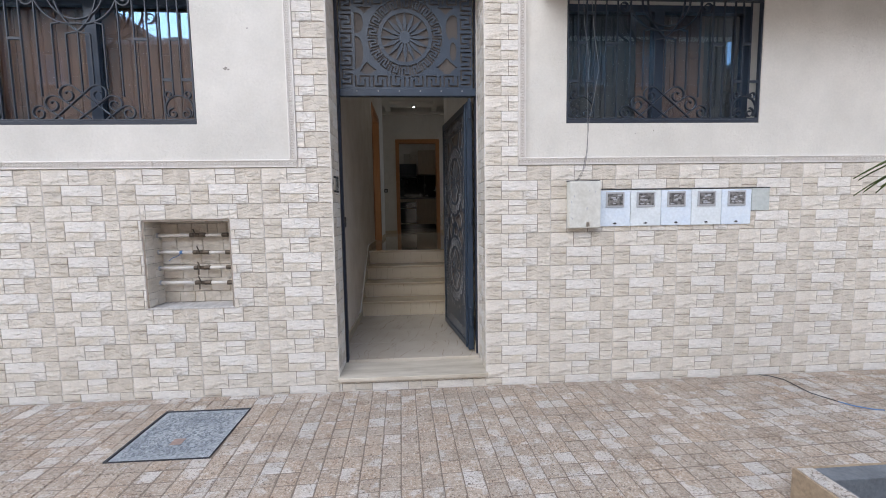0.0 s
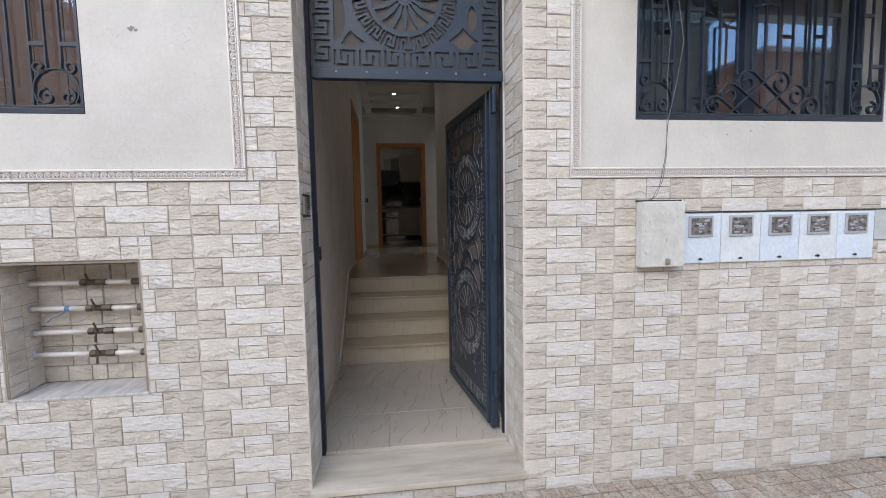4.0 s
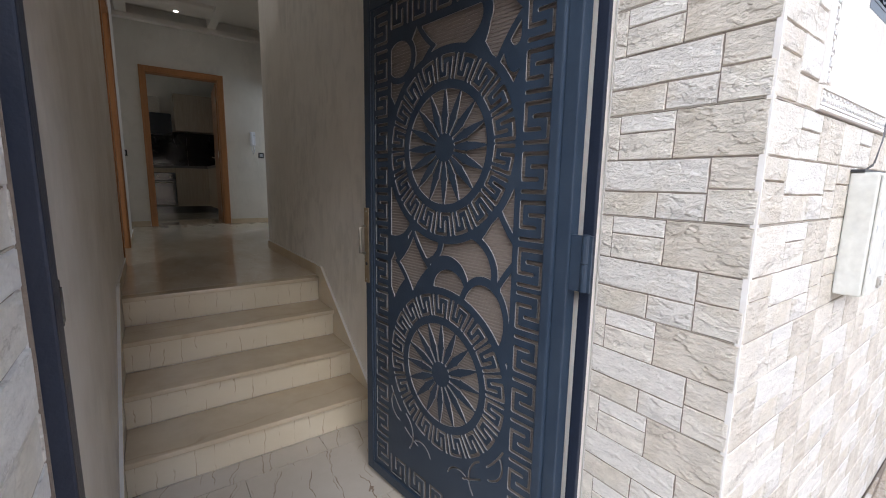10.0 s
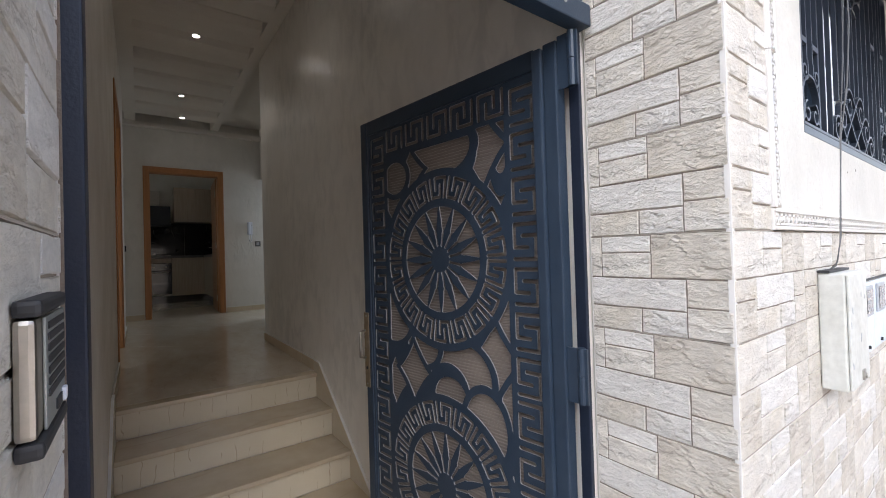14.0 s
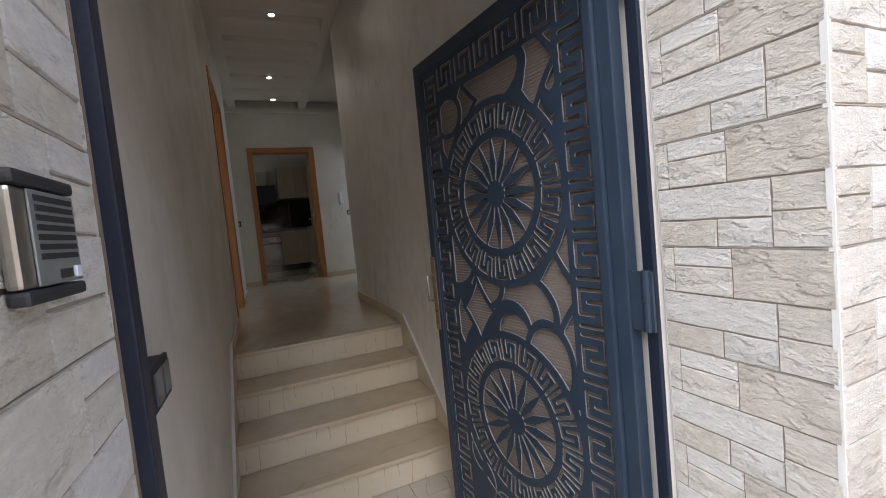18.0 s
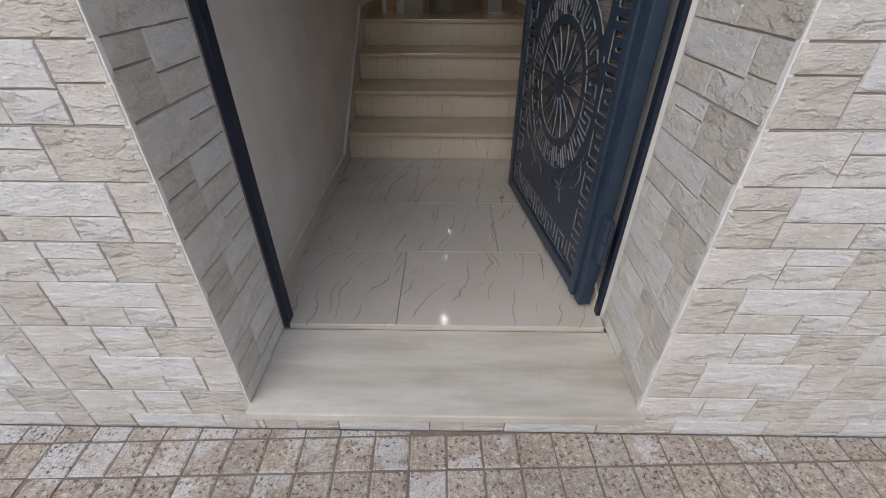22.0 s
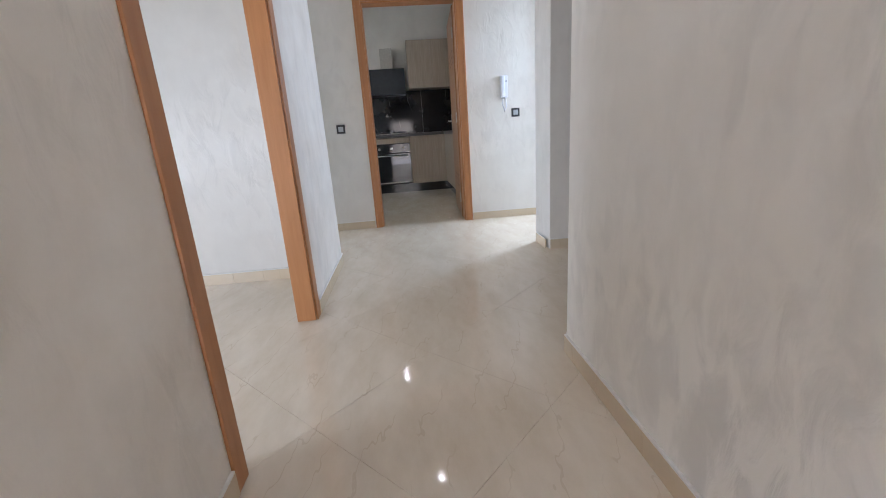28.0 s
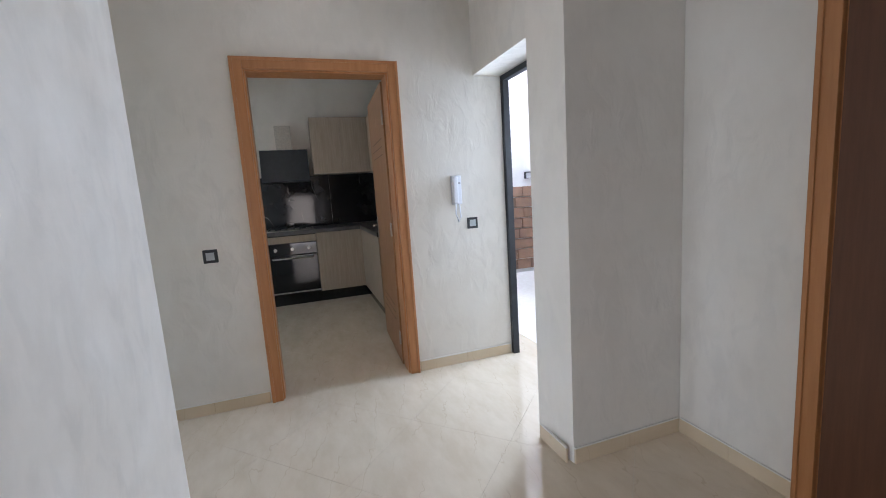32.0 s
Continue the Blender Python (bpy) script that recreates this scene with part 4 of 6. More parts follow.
def lay_front(x_from, x_to, x_origin, z_from, z_to, hole=None):
    i0, i1 = math.floor((x_from - x_origin) / TW + 1e-6), math.ceil((x_to - x_origin) / TW - 1e-6)
    for i in range(i0, i1):
        xo = x_origin + i * TW
        ua, ub = max(0.0, (x_from - xo) / TW), min(1.0, (x_to - xo) / TW)
        for zo, va, vb in rows(z_from, z_to):
            rects = [(ua, ub, va, vb)]
            if hole:
                rects = rect_minus(rects[0], ((hole[0] - xo) / TW, (hole[1] - xo) / TW, (hole[2] - zo) / TH, (hole[3] - zo) / TH))
            for r in rects:
                lay_tile(wall_front, Matrix.Translation((xo, FY, zo)), *r)


holed("dado_grout_left", "x", OL - 14 * TW, OL - 0.002, -0.011, DADO - 0.001, FY + 0.0045, FY + 0.0135, [NICHE], TILE_JOINT, "pale grout between the wall tiles")
holed("dado_grout_right", "x", OR + 0.002, OR + 14 * TW, -0.011, DADO - 0.001, FY + 0.0045, FY + 0.0135, [], TILE_JOINT, "pale grout between the wall tiles")
lay_front(OL - 14 * TW, OL, OL, -0.012, DADO, NICHE)
lay_front(OR, OR + 14 * TW, OR, -0.012, DADO)
lay_front(OL - 0.235, OL, OL, DADO, 3.07)
lay_front(OR, OR + 0.25, OR, DADO, 3.07)
lay_front(OL, OR, OR, -0.012, 0.076)
# sides of the entrance
D = 3.236 - FY - 0.002
for zo, va, vb in rows(0.108, 3.07):
    m = Matrix.Translation((OL, FY + 0.001, zo)) @ pose(0, 0, 0, 0, 0, 90)
    lay_tile(wall_front, m, 0.0, D / TW, va, vb)
    m = Matrix.Translation((OR, FY + 0.001 + TW, zo)) @ pose(0, 0, 0, 0, 0, -90)
    lay_tile(wall_front, m, 1 - (D + 0.052) / TW, 1.0, va, vb)

# ---- greek key moulding round the stucco panels ----
KEY_UNIT = [((0.0, 0.0), (0.0, 1.0)), ((0.0, 1.0), (0.72, 1.0)), ((0.72, 1.0), (0.72, 0.33)), ((0.72, 0.33), (0.34, 0.33)), ((0.34, 0.33), (0.34, 0.62)), ((0.0, 0.0), (1.0, 0.0))]


def trim_mesh(length):
    g = Geo()
    g.box(0.0006, length - 0.0006, -0.004, 0.014, 0, 0.055, 0, ch=0.002)
    g.box(0.002, length - 0.002, -0.0052, -0.004, 0.011, 0.043, 1)
    for z in (0.005, 0.049):
        g.box(0.001, length - 0.001, -0.0085, -0.0035, z - 0.004, z + 0.004, 0, ch=0.0025)
    n = max(1, round(length / 0.033))
    p = length / n
    t = 0.0029
    for k in range(n):
        for (x0, z0), (x1, z1) in KEY_UNIT:
            xa, xb = sorted((k * p + x0 * p, k * p + x1 * p))
            za, zb = sorted((0.0150 + 0.024 * z0, 0.0150 + 0.024 * z1))
            g.box(max(xa - t, 0.002), min(xb + t, length - 0.002), -0.0068, -0.0045, za - t, zb + t, 0)
    return g.mesh("moulding", [TRIM_WHITE, TRIM_SHADE])


moulding = tagged(new("trim"), "white glazed moulding with a greek key relief", "moulding", kind="structure")
seg, seg_v = trim_mesh(TW), trim_mesh(0.40)


def lay_trim(me, m):
    ob = new("moulding_piece", me)
    ob.parent = moulding
    ob.matrix_basis = m


TL, TR = OL - 0.235, OR + 0.25
for k in range(12):
    lay_trim(seg, Matrix.Translation((TL - 0.001 - (k + 1) * TW, FY + 0.0, DADO + 0.002)))
    lay_trim(seg, Matrix.Translation((TR + 0.001 + k * TW, FY + 0.0, DADO + 0.002)))
for k in range(4):
    z = DADO + 0.058 + k * 0.40
    lay_trim(seg_v, Matrix.Translation((TL - 0.001, FY, z)) @ pose(0, 0, 0, 0, -90, 0))
    lay_trim(seg_v, Matrix.Translation((TR + 0.001, FY, z + 0.40)) @ pose(0, 0, 0, 0, 90, 0))

# ---- pavers ----
pave = tagged(new("pavement"), "small square brown pavers, worn and dusty", "pavement", kind="structure")
PP = 0.104
ang = radians(2.2)
cx_, sx_ = math.cos(ang), math.sin(ang)


def paver_geo(g, m, r):
    h = PP / 2 - 0.0025
    z0, z1 = -0.02, r.uniform(-0.002, 0.002)
    i = 0.004
    tx, ty = r.uniform(-0.0012, 0.0012), r.uniform(-0.0012, 0.0012)
    o = [(-h, -h), (h, -h), (h, h), (-h, h)]
    t = [(-h + i, -h + i), (h - i, -h + i), (h - i, h - i), (-h + i, h - i)]
    vs = [m @ Vector((*p, z0)) for p in o] + [m @ Vector((*p, z1 - 0.004)) for p in o] + [m @ Vector((p[0], p[1], z1 + p[0] * 20 * tx + p[1] * 20 * ty)) for p in t]
    fs = [(8, 9, 10, 11)]
    for a in range(4):
        b = (a + 1) % 4
        fs += [(a, b, 4 + b, 4 + a), (4 + a, 4 + b, 8 + b, 8 + a)]
    g.add(vs, fs)


MAN = (-1.45, -0.885, 2.125, 2.71)
PLANTER = (1.97, 3.6, -0.9, 1.56)
r = random.Random(9)
shared = []
for k in range(8):
    g = Geo()
    paver_geo(g, Matrix.Identity(4), r)
    shared.append(g.mesh("paver", PAVER))
joined = Geo()
count = 0
for i in range(-75, 95):
    for j in range(-72, 6):
        x = 0.09 + i * PP * cx_ - j * PP * sx_
        y = 2.86 + i * PP * sx_ + j * PP * cx_
        if x < -4.95 or x > 6.6 or y > 2.975 or y < -3.5:
            continue
        m = Matrix.Translation((x, y, 0)) @ Matrix.Rotation(ang, 4, "Z")
        h = PP / 2 - 0.0025
        sq = [m @ Vector(p) for p in ((-h, -h, 0), (h, -h, 0), (h, h, 0), (-h, h, 0))]
        lim = [-9, 9, -9, 2.925]
        for a, b, c, d in (MAN, PLANTER):
            if a - 0.06 < x < b + 0.06 and c - 0.06 < y < d + 0.06:
                out = (a - x, x - b, c - y, y - d)
                k = out.index(max(out))
                if k == 0:
                    lim[1] = a - 0.004
                elif k == 1:
                    lim[0] = b + 0.004
                elif k == 2:
                    lim[3] = min(lim[3], c - 0.004)
                else:
                    lim[2] = d + 0.004
        poly = clip([(p.x, p.y) for p in sq], *lim)
        if len(poly) < 3:
            continue
        if len(poly) > 4 or any(abs(p[0] - q.x) + abs(p[1] - q.y) > 1e-6 for p, q in zip(poly, sq)):
            if max(p[1] for p in poly) - min(p[1] for p in poly) < 0.012 or max(p[0] for p in poly) - min(p[0] for p in poly) < 0.012:
                continue
            n = len(poly)
            joined.add([(*p, -0.02) for p in poly] + [(*p, r.uniform(-0.001, 0.001)) for p in poly], [tuple(range(n, 2 * n))] + [(a, (a + 1) % n, n + (a + 1) % n, n + a) for a in range(n)])
        elif -0.85 < x < 1.1 and y > 1.35 and count < 299:
            ob = new("paver", shared[r.randrange(8)])
            ob.parent = pave
            ob.matrix_basis = m @ Matrix.Rotation(math.pi / 2 * r.randrange(4), 4, "Z")
            count += 1
        else:
            paver_geo(joined, m, r)
tagged(part("paver_field", joined, PAVER, pave), "small square brown pavers", kind="stuff")


# ---- laser-cut metal sheets ----
def seg_dist(X, Y, ax, ay, bx, by):
    dx, dy = bx - ax, by - ay
    t = np.clip(((X - ax) * dx + (Y - ay) * dy) / (dx * dx + dy * dy + 1e-12), 0, 1)
    return np.hypot(X - ax - t * dx, Y - ay - t * dy)


# one turn of the greek key: two slots that hook into each other
SLOTS = [[(0.06, 1.0), (0.06, 0.0), (0.62, 0.0), (0.62, 0.62)], [(0.34, 0.38), (0.34, 1.0), (0.90, 1.0), (0.90, 0.0)]]
TRANSOM_CUTS = [(-0.375, 0.105, 0.055, 0.078, "oval"), (-0.385, -0.115, 0.060, 0.125, "oval"), (-0.30, -0.245, 0.075, 0.060, "star"), (0.325, -0.225, 0.085, 0.075, "star"),
                (0.375, -0.105, 0.026, 0.070, "oval"), (0.375, 0.070, 0.055, 0.100, "oval"), (0.32, 0.235, 0.085, 0.070, "star"), (-0.31, 0.235, 0.080, 0.065, "star")]
MID_CUTS = [(-0.29, 0.178, 0.085, 0.075, "oval"), (-0.165, -0.02, 0.068, 0.085, "star"), (-0.11, 0.09, 0.068, 0.06, "half"), (-0.285, -0.08, 0.06, 0.075, "star"),
            (0.195, -0.155, 0.070, 0.092, "oval"), (0.035, -0.085, 0.062, 0.058, "half"), (0.08, 0.0, 0.115, 0.095, "moon"), (0.245, 0.085, 0.072, 0.095, "star"),
            (0.295, 0.19, 0.026, 0.075, "oval"), (0.297, -0.05, 0.022, 0.095, "oval"), (0.28, -0.30, 0.034, 0.09, "oval")]
TOP_CUTS = [(-0.255, 0.335, 0.055, 0.05, "oval"), (-0.155, 0.345, 0.06, 0.065, "star"), (0.0, 0.395, 0.125, 0.07, "half"), (0.125, 0.385, 0.036, 0.058, "oval"),
            (0.215, 0.365, 0.075, 0.10, "star"), (0.29, 0.38, 0.026, 0.085, "oval"), (0.275, 0.235, 0.045, 0.075, "star"), (-0.275, 0.24, 0.05, 0.065, "star")]


def sheet_field(W, H, hubs, R, band, cell):
    """Signed distance to the cut edge: below zero is metal."""
    nx, ny = int(W / cell) + 1, int(H / cell) + 1
    xs, zs = np.linspace(0, W, nx), np.linspace(0, H, ny)
    X, Y = np.meshgrid(xs, zs)
    hole = np.full(X.shape, 1.0)          # below zero inside a cut-out

    def cut(paths, half, near=0.02):
        for path in paths:
            px, py = [p[0] for p in path], [p[1] for p in path]
            i0, i1 = np.searchsorted(xs, [min(px) - near, max(px) + near])
            j0, j1 = np.searchsorted(zs, [min(py) - near, max(py) + near])
            sx, sy = X[j0:j1, i0:i1], Y[j0:j1, i0:i1]
            if sx.size == 0:
                continue
            for a, b in zip(path, path[1:]):
                hole[j0:j1, i0:i1] = np.minimum(hole[j0:j1, i0:i1], seg_dist(sx, sy, *a, *b) - half)

    w = 0.0066
    m0 = 0.015
    hb = band - 2 * m0
    # key borders on the four sides, mirrored about the middle of each
    for side in ("bottom", "top", "left", "right"):
        flat = side in ("bottom", "top")
        length = (W - 2 * band) if flat else H - 2 * m0
        n = max(1, round(length / (0.128 if flat else 0.140)))
        p = length / n
        for k in range(n):
            for path in SLOTS:
                out = []
                for u, v in path:
                    u = 1 - u if (k >= n / 2) != (side in ("left", "top")) else u
                    a = (band if flat else m0) + (k + 0.04 + 0.92 * u) * p
                    v = v * hb + m0
                    out.append({"bottom": (a, v), "top": (W - a, H - v), "left": (v, H - a), "right": (W - v, a)}[side])
                cut([out], w)
    # the field between the borders
    inner = np.maximum(np.maximum(band + 0.012 - X, X - (W - band - 0.012)), np.maximum(band + 0.006 - Y, Y - (H - band - 0.006)))
    rr = np.full(X.shape, 9.0)
    for hx, hz in hubs:
        rr = np.minimum(rr, np.hypot(X - hx, Y - hz))
    outside = R * 1.055 - rr
    # openings between crescents of metal
    if len(hubs) == 1:
        best = np.full(X.shape, 1.0)
        for u, v, a, b, kind in TRANSOM_CUTS:
            ax, az = np.abs(X - hubs[0][0] - u) / a, np.abs(Y - hubs[0][1] - v) / b
            d = ((ax ** 0.85 + az ** 0.85) ** (1 / 0.85) - 1) * min(a, b) * 0.75 if kind == "star" else (np.hypot(ax, az) - 1) * min(a, b)
            best = np.minimum(best, np.maximum(d, 0.014 - best))
        open_ = np.maximum(best, np.maximum(inner, outside))
    if len(hubs) == 2:                  # round the medallions: scale-like openings; a few arc slits at the bottom
        zm = (hubs[0][1] + hubs[1][1]) / 2
        zt = hubs[1][1]
        best = np.full(X.shape, 1.0)
        for u, v, a, b, kind in MID_CUTS + [(u, v + zt - zm, a, b, kind) for u, v, a, b, kind in TOP_CUTS]:
            a, b = 1.3 * a, 1.3 * b
            ax, az = np.abs(X - hubs[0][0] + u) / a, np.abs(Y - zm - v) / b
            if kind == "star":
                d = ((ax ** 0.85 + az ** 0.85) ** (1 / 0.85) - 1) * min(a, b) * 0.75
            else:
                d = (np.hypot(ax, az) - 1) * min(a, b)
                if kind == "moon":
                    d = np.maximum(d, 0.105 - np.hypot(X - hubs[0][0] + u - 0.055, Y - zm - v + 0.065))
                elif kind == "half":
                    d = np.maximum(d, v - 0.3 * b - (Y - zm)) if v < 0 else np.maximum(d, (Y - zm) - v - 0.3 * b)
            best = np.minimum(best, np.maximum(d, 0.022 - best))
        open_ = np.maximum(best, np.maximum(inner, outside))
    hole = np.minimum(hole, open_)
    if len(hubs) == 2:
        hx, hz = hubs[0]
        slits = []
        for sg in (-1, 1):
            for ox, oz, rad, a0, a1 in ((0.0, 0.0, 1.10, 208, 226), (0.0, 0.0, 1.20, 236, 250), (-0.80, -1.05, 0.30, -40, 60), (-0.75, -0.72, 0.22, 150, 260), (-0.35, -1.25, 0.20, 20, 120)):
                slits.append([(hx + sg * R * (ox + rad * math.cos(radians(a0 + (a1 - a0) * q / 8))), hz + R * (oz + rad * math.sin(radians(a0 + (a1 - a0) * q / 8)))) for q in range(9)])
        slits = [p for p in slits if all(band + 0.012 < x < W - band - 0.012 and y > band + 0.012 for x, y in p)]
        cut(slits, 0.004)
    # medallions: key ring, inner ring and petals
    for hx, hz in hubs:
        d = np.hypot(X - hx, Y - hz)
        th = np.arctan2(Y - hz, X - hx)
        hole = np.where(d < R * 1.0, 1.0, hole)
        n = 18
        paths = []
        for k in range(n):
            for path in SLOTS:
                pts = []
                fine = []
                for (u0, v0), (u1, v1) in zip(path, path[1:]):
                    for s in range(4):
                        fine.append((u0 + (u1 - u0) * s / 4, v0 + (v1 - v0) * s / 4))
                fine.append(path[-1])
                for u, v in fine:
                    a = 2 * math.pi * (k + 0.03 + 0.94 * u) / n
                    q = R * (0.725 + 0.225 * v)
                    pts.append((hx + q * math.cos(a), hz + q * math.sin(a)))
                paths.append(pts)
        cut(paths, w * 0.95)
        pet = 16
        local = (th + math.pi / pet) % (2 * math.pi / pet) - math.pi / pet
        t = np.clip((d / R - 0.14) / 0.48, 0, 1)
        half = R * (0.006 + 0.036 * np.sin(math.pi * t ** 0.85) + 0.012 * np.exp(-((t - 0.42) / 0.035) ** 2))
        wedge = np.abs(d * np.sin(local)) * -1 + half          # above zero on a petal
        wedge = np.maximum(np.maximum(wedge, R * 0.15 - d), d - R * 0.615)
        hole = np.where(d < R * 0.64, np.minimum(hole, wedge), hole)
    f = -hole
    f = np.maximum(f, np.maximum(np.maximum(-X, X - W), np.maximum(-Y, Y - H)) - 1e-4)
    f[0, :] = f[-1, :] = -0.002
    f[:, 0] = f[:, -1] = -0.002
    return xs, zs, f


def sheet_geo(xs, zs, f, y0, y1):
    """Marching squares on the field; the metal is drawn from depth y0 to y1."""
    g = Geo()
    ny, nx = f.shape
    inside = f < 0
    for j in range(ny - 1):
        run = None
        for i in range(nx):
            full = i < nx - 1 and inside[j, i] and inside[j, i + 1] and inside[j + 1, i] and inside[j + 1, i + 1]
            if full:
                run = i if run is None else run
                continue
            if run is not None:
                a, b, c, d = xs[run], xs[i], zs[j], zs[j + 1]
                for y in (y0, y1):
                    g.poly([(a, y, c), (b, y, c), (b, y, d), (a, y, d)])
                run = None
            if i >= nx - 1:
                continue
            cs = [(i, j), (i + 1, j), (i + 1, j + 1), (i, j + 1)]
            val = [f[q[1], q[0]] for q in cs]
            if not any(v < 0 for v in val):
                continue
            pts, rim = [], []
            for k in range(4):
                (ia, ja), (ib, jb) = cs[k], cs[(k + 1) % 4]
                va, vb = val[k], val[(k + 1) % 4]
                if va < 0:
                    pts.append((xs[ia], zs[ja]))
                if (va < 0) != (vb < 0):
                    t = va / (va - vb)
                    q = (xs[ia] + t * (xs[ib] - xs[ia]), zs[ja] + t * (zs[jb] - zs[ja]))
                    pts.append(q)
                    rim.append(q)
            if len(pts) >= 3:
                for y in (y0, y1):
                    g.poly([(p[0], y, p[1]) for p in pts])
            if len(rim) == 2:
                (a, b), (c, d) = rim
                g.poly([(a, y0, b), (c, y0, d), (c, y1, d), (a, y1, b)], 1)
    return g


def ribbed_geo(W, H, y0, y1):
    """Backing panel with fine horizontal ribs on both faces."""
    g = Geo()
    n = int(H / 0.011)
    p = H / n
    for k in range(n):
        z0, z1 = k * p, (k + 1) * p
        g.poly([(0, y1, z0), (W, y1, z0), (W, y1, z1 - 0.003), (0, y1, z1 - 0.003)])
        g.poly([(0, y1, z1 - 0.003), (W, y1, z1 - 0.003), (W, y1 - 0.002, z1 - 0.0015), (0, y1 - 0.002, z1 - 0.0015)])
        g.poly([(0, y1 - 0.002, z1 - 0.0015), (W, y1 - 0.002, z1 - 0.0015), (W, y1, z1), (0, y1, z1)])
    g.box(0, W, y0, y1 - 0.003, 0, H)
    return g


# ---- entrance: steel frame, transom and open leaf ----
entrance = tagged(new("door_frame"), "navy painted steel door frame in the stone entrance", "door frame", kind="structure")
for x0, x1, ya, yb in ((OL - 0.010, -0.295, 3.2367, 3.280), (0.767, 0.7815, 3.292, 3.326)):
    g = Geo()
    g.box(x0, x1, ya, yb, 0.108, 3.07, ch=0.003)
    part("post", g, NAVY_DEEP, entrance)
g = Geo()
g.box(-0.2945, 0.774, 3.250, 3.298, 2.245, 2.305, ch=0.004)
bar = part("transom_bar", g, NAVY, entrance)
for k in range(6):
    part("bolt", Geo().disc((-0.16 + 0.165 * k, 3.2505, 2.283), 0.006, (0, -1, 0), 0.002, 12), EDGE, bar, "chipped bare bolt head")
part("head_bar", Geo().box(-0.286, 0.774, 3.250, 3.298, 3.03, 3.07, ch=0.004), NAVY, entrance)
part("joint_filler", Geo().box(OL - 0.002, OL + 0.003, 3.2345, 3.2365, 0.11, 3.07), SAND, entrance, "rough mortar line")

transom = thing("door_transom", "navy laser-cut steel transom with a wheel medallion", "transom", pose(-0.284, 3.262, 2.307))
WT, HT = 1.034, 0.721
field = sheet_field(WT, HT, [(WT / 2 - 0.01, 0.385)], 0.300, 0.105, 0.0042)
part("cut_sheet", sheet_geo(*field, -0.003, 0.004), [NAVY, EDGE], transom)
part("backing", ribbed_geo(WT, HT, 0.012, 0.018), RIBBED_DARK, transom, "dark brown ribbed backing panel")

LEAF_W, LEAF_H = 1.02, 2.07
leaf = thing("entrance_door", "open navy steel door with laser-cut wheel medallions and greek keys", "door", pose(0.712, 3.292, 0.152, 0, 0, 98.0))
gf = Geo()
gf.box(0.030, 0.072, -0.045, 0.0, 0, LEAF_H, ch=0.004)
part("hinge_stile", gf, NAVY, leaf)
gf = Geo()
gf.box(0.072, 0.104, -0.043, 0.012, 0.01, LEAF_H - 0.01, ch=0.006)
part("stile_bead", gf, NAVY, leaf)
part("lock_stile", Geo().box(0.975, LEAF_W, -0.045, 0.0, 0, LEAF_H, ch=0.004), NAVY, leaf)
part("lock_bead", Geo().box(0.962, 0.975, -0.03, -0.004, 0.04, LEAF_H - 0.05, ch=0.003), NAVY, leaf)
part("top_rail", Geo().box(0.104, 0.975, -0.045, 0.0, LEAF_H - 0.06, LEAF_H, ch=0.004), NAVY, leaf)
part("bottom_rail", Geo().box(0.104, 0.975, -0.045, 0.0, 0, 0.05, ch=0.004), NAVY, leaf)
PW, PH = 0.858, LEAF_H - 0.11
field = sheet_field(PW, PH, [(PW / 2, 0.633 - 0.05), (PW / 2, 1.460 - 0.05)], 0.315, 0.108, 0.0042)
sh = part("cut_sheet", sheet_geo(*field, -0.0135, -0.009), [NAVY, EDGE], leaf)
sh.location = (0.104, 0, 0.05)
bk = part("backing", ribbed_geo(PW, PH, -0.034, -0.026), RIBBED, leaf, "taupe ribbed backing panel")
bk.location = (0.104, 0, 0.05)
lock = part("lock_plate", Geo().box(LEAF_W - 0.004, LEAF_W + 0.004, -0.036, -0.006, 0.96, 1.22, ch=0.002), STEEL, leaf, "worn brass lock plate")
handle = part("lock_keeper", Geo().box(LEAF_W + 0.0045, LEAF_W + 0.022, -0.034, -0.010, 0.99, 1.20, ch=0.003), mat("worn_brass", (0.42, 0.33, 0.22), (0.30, 0.23, 0.15), 0.35, 30, metallic=0.8), leaf, "worn brass latch case")
part("latch", Geo().box(LEAF_W + 0.0225, LEAF_W + 0.034, -0.030, -0.014, 1.10, 1.17, ch=0.003), BLACK_METAL, handle)
face = part("lock_face", Geo().box(LEAF_W - 0.030, LEAF_W + 0.0035, 0.0004, 0.0045, 0.90, 1.23, ch=0.0015), MATS["worn_brass"], leaf, "worn brass lock face")
part("latch_loop", Geo().tube([(LEAF_W - 0.004, 0.0046, 1.03), (LEAF_W - 0.004, 0.030, 1.035), (LEAF_W - 0.004, 0.030, 1.145), (LEAF_W - 0.004, 0.0046, 1.15)], 0.007, 8), STEEL, face, "bright steel latch loop", smooth=True)
part("keyhole", Geo().disc((LEAF_W - 0.014, 0.0046, 0.985), 0.007, (0, 1, 0), 0.0012, 14), BLACK_METAL, face, "dark keyhole")
for z in (0.915, 1.215):
    part("screw", Geo().disc((LEAF_W - 0.014, 0.0046, z), 0.004, (0, 1, 0), 0.0012, 10), STEEL, face)
part("latch_bolt", Geo().box(LEAF_W + 0.003, LEAF_W + 0.026, -0.03, -0.012, 1.08, 1.165, ch=0.003), STEEL, lock)
for z in (0.22, 1.06, 1.93):
    part("hinge", Geo().disc((-0.012, -0.012, z), 0.011, (0, 0, 1), 0.075, 12).disc((-0.012, -0.012, z + 0.077), 0.011, (0, 0, 1), 0.075, 12).box(-0.03, 0.029, -0.016, -0.008, z, z + 0.15), NAVY, leaf)
